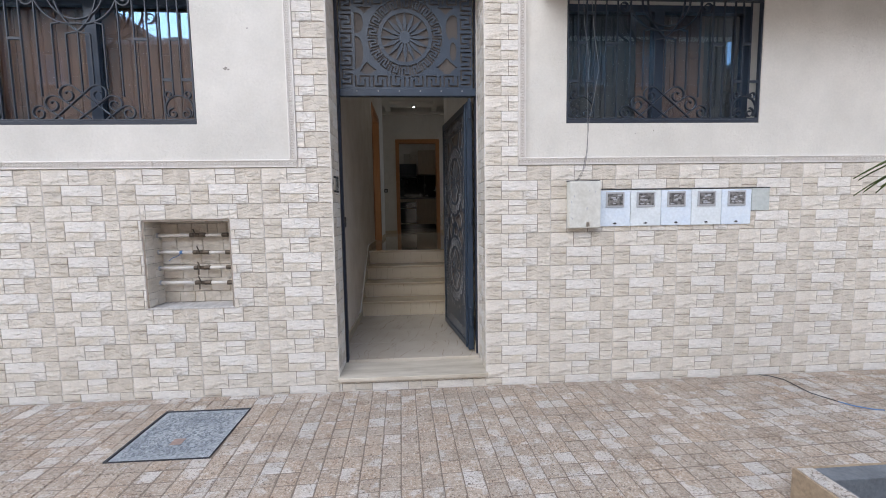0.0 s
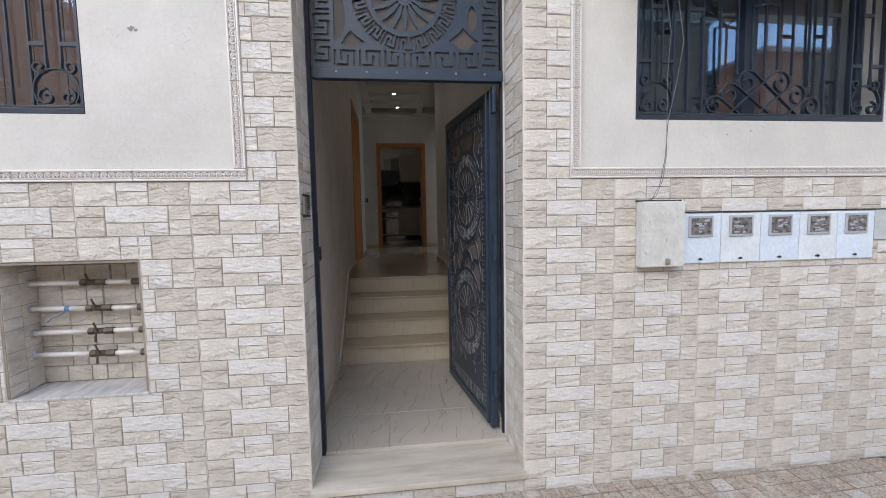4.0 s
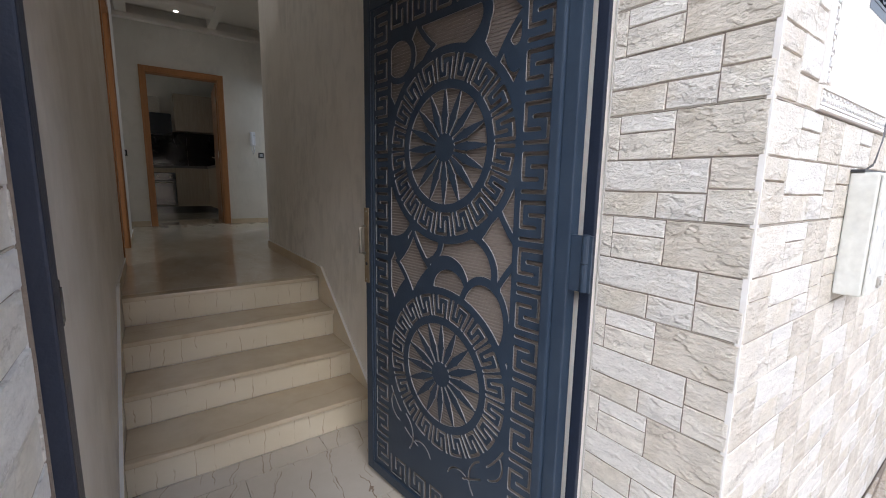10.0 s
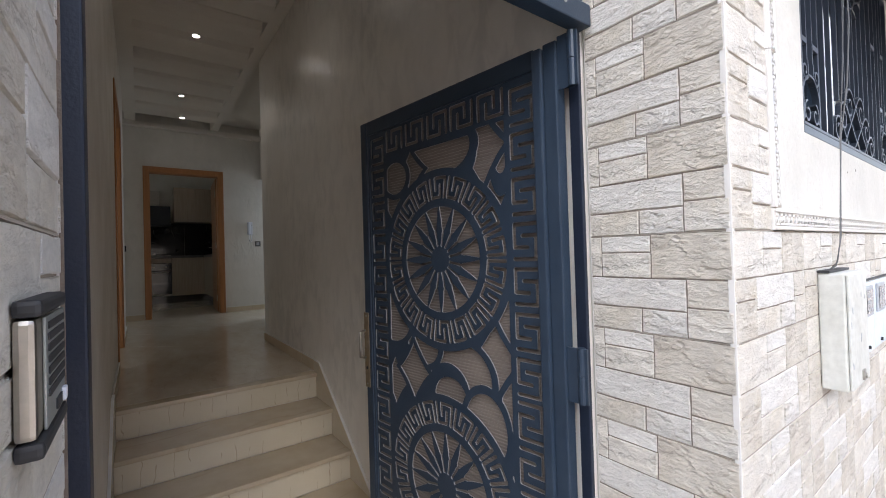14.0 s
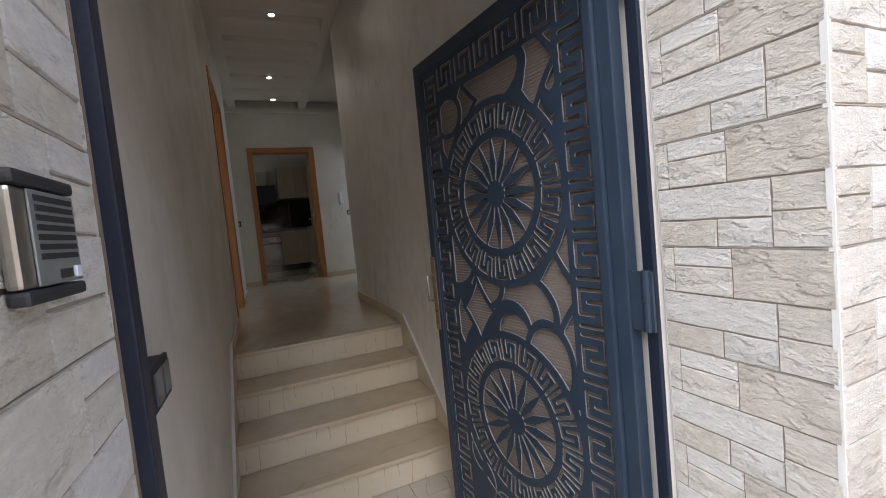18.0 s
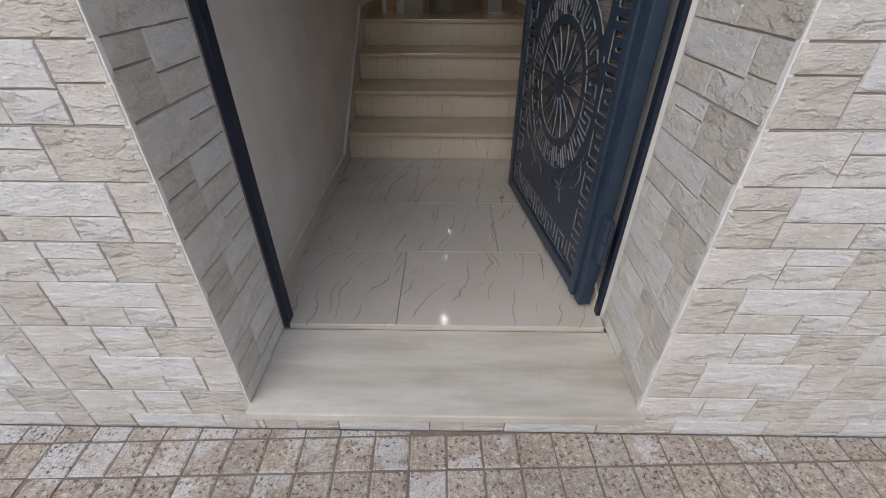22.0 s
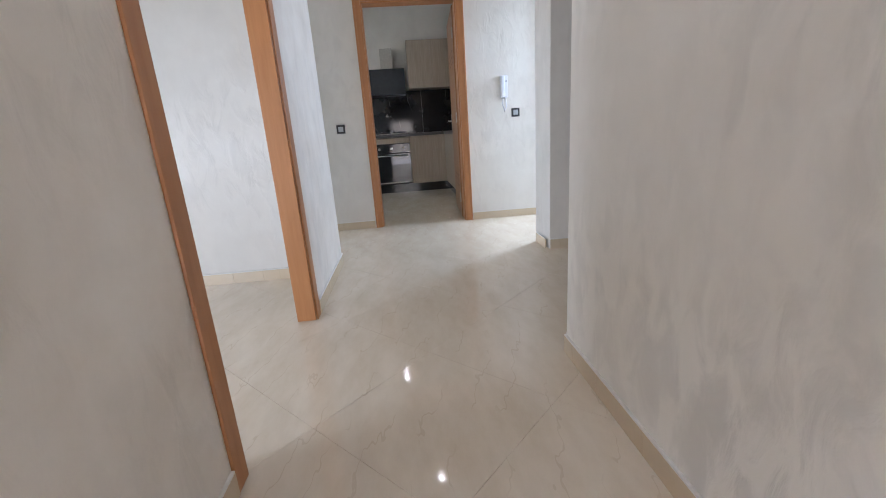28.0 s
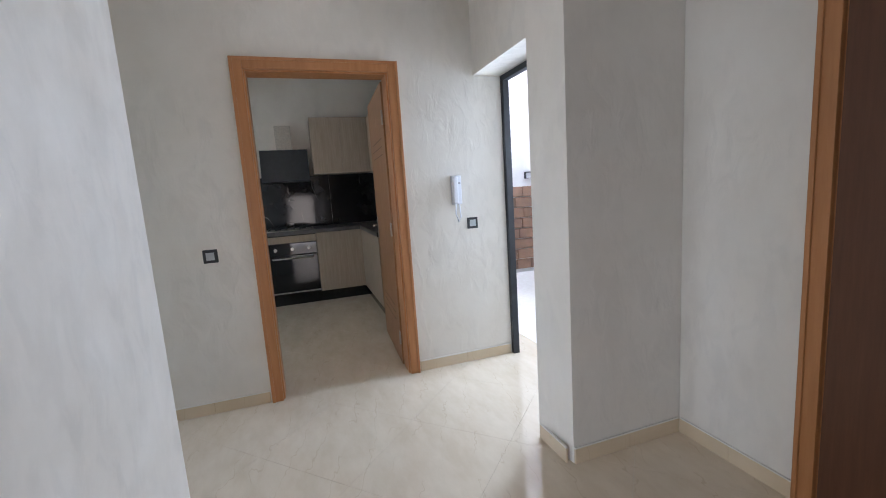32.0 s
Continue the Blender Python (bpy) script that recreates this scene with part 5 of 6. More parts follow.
# ---- intercom ----
IC_AT = pose(OL + 0.0005, 3.05, 1.548, 0, 0, 90)
IC_FACE = mat("intercom_face", (0.34, 0.36, 0.35), (0.30, 0.32, 0.31), 0.35, 20, metallic=0.6)
ic = thing("intercom", "silver intercom panel with black end caps and speaker slots", "intercom", IC_AT)
part("body", Geo().box(-0.058, 0.058, -0.013, 0.0, -0.044, 0.044, ch=0.004), STEEL, ic, "brushed silver front")
part("faceplate", Geo().box(-0.036, 0.057, -0.0155, -0.0133, -0.043, 0.043, ch=0.001), IC_FACE, ic, "grey-green front plate")
part("top_cap", Geo().box(-0.060, 0.060, -0.017, 0.0, 0.045, 0.058, ch=0.004), BLACK_MATT, ic)
part("bottom_cap", Geo().box(-0.060, 0.060, -0.017, 0.0, -0.058, -0.045, ch=0.004), BLACK_MATT, ic)
for k in range(7):
    part("speaker_slot", Geo().box(-0.028, 0.050, -0.0166, -0.0151, 0.033 - 0.0088 * k, 0.0385 - 0.0088 * k), BLACK_MATT, ic)
part("name_plate", Geo().box(0.005, 0.030, -0.0168, -0.0152, -0.039, -0.030), BLACK_MATT, ic)
part("call_button", Geo().box(0.036, 0.048, -0.0185, -0.0152, -0.040, -0.028, ch=0.002), WHITE_PLASTIC, ic)


# ---- windows with wrought grilles ----
GRILLE = mat("grille_paint", (0.018, 0.025, 0.038), (0.027, 0.034, 0.047), 0.35, 14)
SHUTTER = mat("brown_shutter", (0.085, 0.048, 0.034), (0.105, 0.060, 0.044), 0.6, 5, stretch=(8, 8, 0.6))


def spiral(cx, cz, r0, r1, a0, turns, n=26):
    return [(cx + (r0 + (r1 - r0) * k / n) * math.cos(a0 + 2 * math.pi * turns * k / n), cz + (r0 + (r1 - r0) * k / n) * math.sin(a0 + 2 * math.pi * turns * k / n)) for k in range(n + 1)]


def arc(cx, cz, r, a0, a1, n=22):
    return [(cx + r * math.cos(a0 + (a1 - a0) * k / n), cz + r * math.sin(a0 + (a1 - a0) * k / n)) for k in range(n + 1)]


def window(name, w, shutter_from, shutter_to):
    x0, x1, z0, z1 = w
    W, H = x1 - x0, z1 - z0
    cx = (x0 + x1) / 2
    win = tagged(new(name), "dark aluminium window behind a wrought iron grille", "window", kind="structure")
    fy = 3.07
    for nm, b in (("window_frame", (x0, x0 + 0.05, fy, fy + 0.06, z0, z1)), ("window_frame", (x1 - 0.05, x1, fy, fy + 0.06, z0, z1)), ("window_frame", (x0 + 0.05, x1 - 0.05, fy, fy + 0.06, z0, z0 + 0.05)), ("window_frame", (x0 + 0.05, x1 - 0.05, fy, fy + 0.06, z1 - 0.05, z1)), ("mullion", (cx - 0.03, cx + 0.05, fy - 0.006, fy + 0.055, z0 + 0.05, z1 - 0.05))):
        part(nm, Geo().box(*b, ch=0.004), NAVY, win)
    for a, b in ((x0 + 0.05, cx - 0.03), (cx + 0.05, x1 - 0.05)):
        p = part("pane", Geo().box(a, b, fy + 0.028, fy + 0.033, z0 + 0.05, z1 - 0.05), GLASS, win)
        p.visible_shadow = False
    sh_ = thing("inner_shutter", "closed dark brown boarded shutter behind the glass", "shutter")
    n = max(1, round((shutter_to - shutter_from) / 0.145))
    p_ = (shutter_to - shutter_from) / n
    for k in range(n):
        part("board", Geo().box(shutter_from + k * p_ + 0.0015, shutter_from + (k + 1) * p_ - 0.0015, fy + 0.075, fy + 0.09, z0 - 0.0, z1, ch=0.003), SHUTTER, sh_)
    # Black sheet in place of the unlit room behind the glass.
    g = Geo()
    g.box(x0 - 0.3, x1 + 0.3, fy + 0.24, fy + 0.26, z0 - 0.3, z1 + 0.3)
    part("room_dark_sheet", g, BLACK_MATT, win)
    gr = thing("window_grille", "dark blue wrought iron grille with scrolls and rings", "window grille", pose(cx, FY + 0.018, z0 + 0.028), group="street window grilles")
    d0, d1 = 0.0, 0.018
    t = 0.0033
    hw = W / 2 - 0.004
    H = H - 0.032
    U = hw / 590.0                      # the pattern is drawn on a grid 590 to each side of the middle

    def bent(*paths):
        for p in paths:
            part("scroll", Geo().strip([(x * U, z * U) for x, z in p], t, d0, d1), GRILLE, gr)

    top = (H - 0.016) / U
    part("sill_rail", Geo().box(-hw, hw, -0.004, 0.05, -0.027, -0.001, ch=0.003), GRILLE, gr)
    for a, b, c, d in ((-hw, hw, 0.0, 0.010), (-hw, hw, H - 0.016, H)):
        part("rail", Geo().box(a, b, -0.004, 0.026, c, d, ch=0.002), GRILLE, gr)
    for sx in (-1, 1):
        part("side_bar", Geo().box(min(sx * hw, sx * (hw - 0.012)), max(sx * hw, sx * (hw - 0.012)), -0.004, 0.024, 0.011, H - 0.017, ch=0.002), GRILLE, gr)
        for off, lo, hi in ((62, 195, 458), (132, 172, 508), (212, 130, top), (290, 10, top), (358, 10, top), (424, 10, top), (474, 165, top), (524, 165, top)):
            part("bar", Geo().box(sx * off * U - t, sx * off * U + t, 0.002, 0.016, lo * U, hi * U), GRILLE, gr)
        for a, b, z in ((290, 358, 432), (424, 474, 220), (524, 585, 220), (474, 524, 437), (290, 358, 700), (474, 524, 700)):
            part("tie", Geo().box(min(sx * a, sx * b) * U, max(sx * a, sx * b) * U, 0.001, 0.017, (z - 7) * U, (z + 7) * U), GRILLE, gr)
        # corner ring with two curls, two more above it
        bent([(sx * x, z) for x, z in arc(502, 62, 74, radians(-35), radians(215))])
        for q in (-1, 1):
            bent([(sx * x, z) for x, z in spiral(502 + q * 34, 38, 30, 8, radians(90), -q * 1.15)])
            bent([(sx * x, z) for x, z in [(499 + q * 25, 172)] + spiral(499 + q * 49, 142, 26, 7, radians(180 if q > 0 else 0), q * 1.2)])
        # lower lattice: straight bars that end in curls
        for bx, cx_q, cz_q, r0 in ((160, -80, 140, 54), (30, -160, 88, 50), (-115, -232, 42, 42)):
            bent([(-sx * bx * -1, 10)] + [(sx * -x * -1, z) for x, z in spiral(cx_q, cz_q, r0, 12, radians(48), 1.3)])
        # onion-shaped medallion above
        bent([(sx * 132, 508), (sx * 92, 516)], [(sx * 62, 458), (0, 470)])
        bent([(sx * x, z) for x, z in arc(-160, 690, 272, radians(-54), radians(20))])
        bent([(sx * x, z) for x, z in arc(0, 680, 145, radians(-90), radians(0))])
        bent([(sx * x, z) for x, z in arc(30, 700, 190, radians(-99), radians(-10))])
        bent([(sx * x, z) for x, z in spiral(250, 640, 40, 10, radians(180), 1.3)])
    part("bar", Geo().box(-t, t, 0.002, 0.016, 150 * U, 470 * U), GRILLE, gr)
    return win


window("window_1", WIN_L, WIN_L[0] + 0.05, WIN_L[1] - 0.05)
window("window_2", WIN_R, WIN_R[0] + 0.62, WIN_R[1] - 0.32)

# ---- chips and nail marks in the stucco ----
CHIP = mat("bare_render", (0.30, 0.28, 0.25), (0.22, 0.20, 0.18), 0.95, 60)
for cx_c, cz_c, rad_c, sd in ((-1.02, 2.35, 0.016, 1), (-1.0, 2.343, 0.009, 2), (-0.86, 2.62, 0.006, 5), (1.93, 1.895, 0.004, 3), (2.07, 1.915, 0.006, 4)):
    rc = random.Random(sd)
    ring = [(cx_c + rad_c * rc.uniform(0.5, 1.3) * math.cos(a), cz_c + 0.7 * rad_c * rc.uniform(0.5, 1.3) * math.sin(a)) for a in [k * 2 * math.pi / 11 for k in range(11)]]
    g = Geo()
    g.poly([(p[0], FY + 0.0128, p[1]) for p in ring])
    for k in range(11):
        p, q = ring[k], ring[(k + 1) % 11]
        g.poly([(p[0], FY + 0.0128, p[1]), (q[0], FY + 0.0128, q[1]), (q[0], FY + 0.0139, q[1]), (p[0], FY + 0.0139, p[1])])
    part("chip", g, CHIP, wall_front, "chipped spot of bare render")

# ---- water niche ----
gn = Geo()
x0, x1, z0, z1 = NICHE
gn.box(x0 - 0.03, x1 + 0.03, 3.145, 3.159, z0 - 0.03, z1 + 0.03)
for b in ((x0 + 0.001, x0 + 0.012, FY + 0.004, 3.144, z0 + 0.002, z1 - 0.002), (x1 - 0.012, x1 - 0.001, FY + 0.004, 3.144, z0 + 0.002, z1 - 0.002), (x0 + 0.013, x1 - 0.013, FY + 0.004, 3.144, z1 - 0.012, z1 - 0.001)):
    gn.box(*b)
niche = tagged(part("niche_lining", gn, GROUT), "stone-lined recess in the wall for water pipes", "niche", kind="structure")
r = random.Random(3)
zz = z0 + 0.002
while zz < z1 - 0.01:
    h = min(r.uniform(0.07, 0.12), z1 - zz)
    xx = x0 + 0.001
    while xx < x1 - 0.01:
        w = min(r.uniform(0.07, 0.16), x1 - xx)
        part("stone", Geo().frustum(xx + 0.0015, xx + w - 0.0015, zz + 0.0015, zz + h - 0.0015, 3.1448, 3.139 - r.uniform(0, 0.003), 0.002), r.choice([STONE_LIGHT, STONE_MID, STONE_TAN]), niche)
        xx += w
    zz += h
for row in range(6):
    for col_ in range(2):
        ya, za = FY + 0.006 + col_ * 0.098, z0 + 0.004 + row * (z1 - z0 - 0.008) / 6
        if (row + col_) % 3:
            part("stone", Geo().box(x0 + 0.0125, x0 + 0.0155, ya, ya + 0.096, za, za + 0.102, ch=0.001), STONE_TAN if row % 2 else STONE_MID, niche)
        else:
            part("stone", Geo().box(x0 + 0.0125, x0 + 0.0155, ya, ya + 0.096, za, za + 0.052, ch=0.001), STONE_LIGHT, niche)
            part("stone", Geo().box(x0 + 0.0125, x0 + 0.0155, ya, ya + 0.096, za + 0.0545, za + 0.102, ch=0.001), STONE_MID, niche)
part("ledge", Geo().box(x0 + 0.001, x1 - 0.001, FY - 0.004, 3.138, z0 - 0.012, z0 + 0.001, ch=0.002), mat("streaked_ledge", (0.60, 0.575, 0.54), (0.36, 0.34, 0.32), 0.7, 6, stretch=(6, 1.2, 1), fine=0.3), niche, "streaked grey ledge")
PIPE = mat("white_pipe", (0.76, 0.74, 0.70), (0.66, 0.62, 0.56), 0.45, 25)
BRASS = mat("old_brass", (0.13, 0.10, 0.07), (0.08, 0.065, 0.05), 0.55, 40, metallic=0.5)
BLUE_TAPE = mat("blue_tape", (0.12, 0.25, 0.5), (0.1, 0.2, 0.42), 0.5, 20)
NW = x1 - x0 - 0.008
for k, z in enumerate((1.19, 1.065, 0.945, 0.835)):
    wp = thing("water_pipe", "white water pipe with dark brass valve and fittings", "pipe", pose(x0 + 0.004, 3.085, z), group="water pipes in the niche")
    off = 0.03 * (k > 0) * NW
    tilt = -0.012 * (1 if k in (1, 3) else 0.3)
    F = lambda f: f * NW + (off if 0.1 < f < 0.9 else 0.0)
    Z = lambda f: tilt * f
    def run(nm, f0, f1, rad, ma, n=12):
        part(nm, Geo().tube([(F(f0), 0, Z(f0)), (F(f1), 0, Z(f1))], rad, n), ma, wp, smooth=n > 8)
    run("wall_flange", 0.0, 0.035, 0.019, GREY_FRAME)
    run("pipe", 0.036, 0.41, 0.0125, PIPE)
    run("union_nut", 0.411, 0.455, 0.018, BRASS, 6)
    run("valve_body", 0.456, 0.53, 0.015, BRASS)
    run("union_nut", 0.531, 0.60, 0.018, BRASS, 6)
    run("pipe", 0.601, 0.80, 0.0115, PIPE)
    run("elbow_nut", 0.801, 0.87, 0.018, BRASS, 6)
    run("elbow", 0.871, 0.999, 0.014, BRASS)
    c = F(0.49)
    part("valve_lever", Geo().tube([(c, -0.012, Z(0.49)), (c - 0.003, -0.02, 0.014), (c - 0.012, -0.024, 0.045)], 0.005, 8), BRASS, wp, smooth=True)
    if k in (2, 3):
        part("drain_spout", Geo().tube([(c - 0.015, 0, -0.010), (c - 0.014, -0.012, -0.03), (c - 0.015, -0.012, -0.055)], 0.005, 8), BRASS, wp, smooth=True)
    if k == 1:
        part("tape", Geo().tube([(F(0.25), 0, Z(0.25)), (F(0.285), 0, Z(0.285))], 0.0135, 12), BLUE_TAPE, wp, "blue tape", smooth=True)
        part("tape_tail", Geo().tube([(F(0.27), -0.012, -0.010), (F(0.22), -0.013, -0.032), (F(0.16), -0.012, -0.045), (F(0.12), -0.012, -0.065)], 0.0025, 6), BLUE_TAPE, wp, "blue tape")

# ---- meters ----
PAINT_W = mat("chalky_white_paint", (0.64, 0.635, 0.59), (0.52, 0.51, 0.455), 0.6, 7, bump=0.15, bscale=50, fine=0.3)
CABLE_GREY = mat("cable_grey", (0.16, 0.16, 0.16), (0.12, 0.12, 0.12), 0.5, 30)
PAINT_B = mat("pale_blue_paint", (0.60, 0.68, 0.77), (0.67, 0.73, 0.78), 0.55, 9, bump=0.15, bscale=50, fine=0.3)
LCD = mat("dusty_window", (0.06, 0.06, 0.06), (0.22, 0.21, 0.20), 0.25, 45)
PAINT_WB = mat("white_blue_paint", (0.70, 0.75, 0.77), (0.62, 0.66, 0.67), 0.55, 9, bump=0.15, bscale=50, fine=0.3)
PAINT_GREY = mat("grey_green_paint", (0.50, 0.53, 0.51), (0.43, 0.46, 0.44), 0.6, 9, bump=0.15, bscale=50, fine=0.3)
cab = thing("junction_cabinet", "off-white metal cabinet with chipped paint on the stone wall", "cabinet", pose(1.523, FY, 1.37))
part("body", Geo().box(-0.118, 0.118, -0.062, -0.001, -0.175, 0.170, ch=0.006), PAINT_W, cab)
part("door", Geo().box(-0.114, 0.114, -0.070, -0.063, -0.170, 0.164, ch=0.003), PAINT_W, cab)
part("latch", Geo().box(0.005, 0.035, -0.076, -0.069, -0.160, -0.128, ch=0.003).disc((0.02, -0.076, -0.146), 0.008, (0, -1, 0), 0.003, 10), STEEL, cab)
# Black strip for the shade in the gap over the cabinet.
part("top_gap_shade", Geo().box(-0.122, 0.122, -0.03, -0.001, 0.171, 0.178), BLACK_MATT, cab)
for cx_c, cz_c, rad_c, sd in ((-0.085, 0.06, 0.007, 11), (0.03, 0.10, 0.005, 12), (0.012, -0.03, 0.010, 13), (0.075, 0.09, 0.006, 14), (-0.10, -0.10, 0.008, 15), (-0.106, 0.02, 0.006, 16)):
    rc = random.Random(sd)
    ring = [(cx_c + 0.6 * rad_c * rc.uniform(0.5, 1.3) * math.cos(a), cz_c + 1.5 * rad_c * rc.uniform(0.5, 1.3) * math.sin(a)) for a in [k * 2 * math.pi / 9 for k in range(9)]]
    g = Geo()
    g.poly([(p[0], -0.0709, p[1]) for p in ring])
    for k in range(9):
        p, q = ring[k], ring[(k + 1) % 9]
        g.poly([(p[0], -0.0709, p[1]), (q[0], -0.0709, q[1]), (q[0], -0.0701, q[1]), (p[0], -0.0701, p[1])])
    part("paint_chip", g, GREY_FRAME, cab, "flaked paint")
for k in range(5):
    mt = thing("electric_meter_box", "pale blue meter box with a grey framed window", "meter box", pose(1.655 + 0.2385 * (k + 0.5), FY, 1.338), group="row of meter boxes")
    part("body", Geo().box(-0.1175, 0.1175, -0.012, -0.001, -0.134, 0.134, ch=0.004), PAINT_WB if k in (1, 3) else PAINT_B, mt)
    part("window_frame", Geo().box(-0.075, 0.068, -0.020, -0.0125, 0.008, 0.122, ch=0.006), GREY_FRAME, mt)
    part("window", Geo().box(-0.062, 0.055, -0.0225, -0.0205, 0.022, 0.110, ch=0.002), LCD, mt, "dusty dark window")
    g = Geo()
    rr_ = random.Random(k)
    for q in range(9):
        a, z = rr_.uniform(-0.056, 0.02), rr_.uniform(0.026, 0.092)
        g.box(a, a + rr_.uniform(0.006, 0.033), -0.0235 + 0.00005 * q, -0.0227, z, z + rr_.uniform(0.003, 0.013))
    tagged(part("dial_marks", g, GREY_FRAME, mt), "unreadable pale marks", kind="stuff")
    part("latch", Geo().disc((0.0, -0.0125, -0.112), 0.007, (0, -1, 0), 0.006, 10).box(-0.014, 0.012, -0.016, -0.0125, -0.116, -0.110), BLACK_MATT, mt)
ep = thing("meter_end_plate", "pale painted metal plate closing the meter row", "plate", pose(2.925, FY, 1.392))
part("plate", Geo().box(-0.073, 0.068, -0.010, -0.001, -0.086, 0.083, ch=0.003), PAINT_GREY, ep)
# Black bar standing in for the shaded gap over the meter row.
part("gap", Geo().box(-1.27, 0.074, -0.006, -0.0005, 0.084, 0.092), BLACK_MATT, ep, "black strip for the shaded gap above the boxes")
wire = thing("cable", "thin grey cable running up from the cabinet past the window", "cable", pose(1.48, FY - 0.02, 1.54))
part("strand", Geo().tube([(-0.02, 0.01, 0.0), (0.0, -0.01, 0.02), (0.035, -0.015, 0.09), (0.06, -0.015, 0.22), (0.07, -0.02, 0.42), (0.10, -0.035, 0.60), (0.13, -0.04, 0.80), (0.09, -0.04, 1.05), (0.05, -0.04, 1.5)], 0.0020, 6), CABLE_GREY, wire, smooth=True)
part("strand", Geo().tube([(-0.01, 0.01, 0.0), (0.02, -0.01, 0.03), (0.05, -0.015, 0.11), (0.068, -0.015, 0.24), (0.062, -0.02, 0.42), (0.05, -0.035, 0.65), (0.06, -0.04, 0.85), (0.02, -0.04, 1.1), (0.0, -0.04, 1.5)], 0.0016, 6), CABLE_GREY, wire, smooth=True)

# ---- street floor things ----
man = thing("manhole_cover", "blue-grey speckled manhole cover in a dark steel frame", "manhole cover", pose((MAN[0] + MAN[1]) / 2, (MAN[2] + MAN[3]) / 2, 0))
STEEL_DARK = mat("dark_steel", (0.035, 0.04, 0.05), (0.06, 0.06, 0.065), 0.6, 20, metallic=0.4)
PLATE = mat("blue_grey_plate", (0.27, 0.305, 0.335), (0.46, 0.49, 0.51), 0.5, 6, bump=1.0, bscale=60, fine=1.0)
mw, mh = (MAN[1] - MAN[0]) / 2, (MAN[3] - MAN[2]) / 2
for b in ((-mw, mw, -mh, -mh + 0.003), (-mw, mw, mh - 0.010, mh), (-mw, -mw + 0.016, -mh + 0.003, mh - 0.010), (mw - 0.005, mw, -mh + 0.003, mh - 0.010)):
    part("rim", Geo().box(*b, -0.0034, 0.006, ch=0.002), STEEL_DARK, man)
cov = part("cover", Geo().box(-mw + 0.019, mw - 0.007, -mh + 0.005, mh - 0.012, -0.0034, 0.001, ch=0.002), PLATE, man)
g = Geo()
rr_ = random.Random(21)
for k in range(520):
    x, y, a = rr_.uniform(-mw + 0.04, mw - 0.04), rr_.uniform(-mh + 0.04, mh - 0.04), rr_.uniform(0, 6.3)
    L = rr_.uniform(0.009, 0.019)
    pts = [(x + L * math.cos(a + 0.5 * s) * s * 0.6, y + L * math.sin(a + 0.5 * s) * s * 0.6, 0.0012) for s in (-1, -0.3, 0.3, 1)]
    g.tube(pts, 0.0028, 5)
tagged(part("tread_relief", g, mat("tread_steel", (0.13, 0.15, 0.17), (0.18, 0.20, 0.22), 0.5, 20), cov), kind="stuff")
part("lift_plate", Geo().box(-0.02, 0.045, -0.14, -0.075, 0.0012, 0.0045, ch=0.001), mat("rust", (0.33, 0.24, 0.20), (0.26, 0.19, 0.16), 0.8, 40), cov, "rusty lifting plate")

EDGING = mat("edging_tile", (0.42, 0.32, 0.215), (0.31, 0.23, 0.15), 0.75, 9, bump=0.7, bscale=50, fine=0.6)
BLUE_CONC = mat("blue_concrete", (0.17, 0.185, 0.20), (0.11, 0.12, 0.13), 0.8, 5, bump=0.5, fine=0.5)
pl = thing("planter_edging", "low tan tile edging round a planted pit", "planter", pose(0, 0, 0))
a, b, c, d = PLANTER
PH_ = 0.15
for q in ((a + 0.012, a + 0.10, c, d - 0.012), (b - 0.10, b, c, d - 0.012), (a + 0.10, b - 0.10, d - 0.10, d - 0.012), (a + 0.10, b - 0.10, c, c + 0.09)):
    part("kerb", Geo().box(*q, -0.0119, PH_ - 0.002, ch=0.003), BLUE_CONC, pl, "blue-grey painted concrete kerb")
for k in range(10):
    part("edging", Geo().box(a, a + 0.0115, d - 0.25 * (k + 1) + 0.002, d - 0.25 * k, -0.0119, PH_, ch=0.002), EDGING, pl)
    part("edging", Geo().box(a + 0.16 * k + 0.0118 * (k == 0), a + 0.16 * (k + 1) - 0.002, d - 0.0115, d, -0.0119, PH_, ch=0.002), EDGING, pl)
    part("capping", Geo().box(a + 0.0125, a + 0.085, d - 0.25 * (k + 1) + 0.002, d - 0.25 * k - 0.0125 * (k == 0), PH_ - 0.0015, PH_ + 0.003, ch=0.001), PAVER, pl)
part("soil", Geo().box(a + 0.101, b - 0.101, c + 0.091, d - 0.101, -0.0119, 0.02), BLUE_CONC, pl, "blue-grey bottom of the pit")
LEAFM = mat("leaf_green", (0.06, 0.10, 0.03), (0.10, 0.13, 0.04), 0.65, 8, spec=0.25)
BARK = mat("palm_bark", (0.16, 0.11, 0.07), (0.10, 0.07, 0.05), 0.9, 20, bump=0.6)
palm = thing("palm_plant", "slender potted palm with arching strap leaves", "plant", pose(2.57, 1.36, 0.021))
part("trunk", Geo().tube([(0, 0, 0), (0.02, 0.01, 0.5), (-0.01, 0.0, 1.0), (0.0, 0.0, 1.50)], 0.045, 10), BARK, palm, smooth=True)
rr_ = random.Random(8)
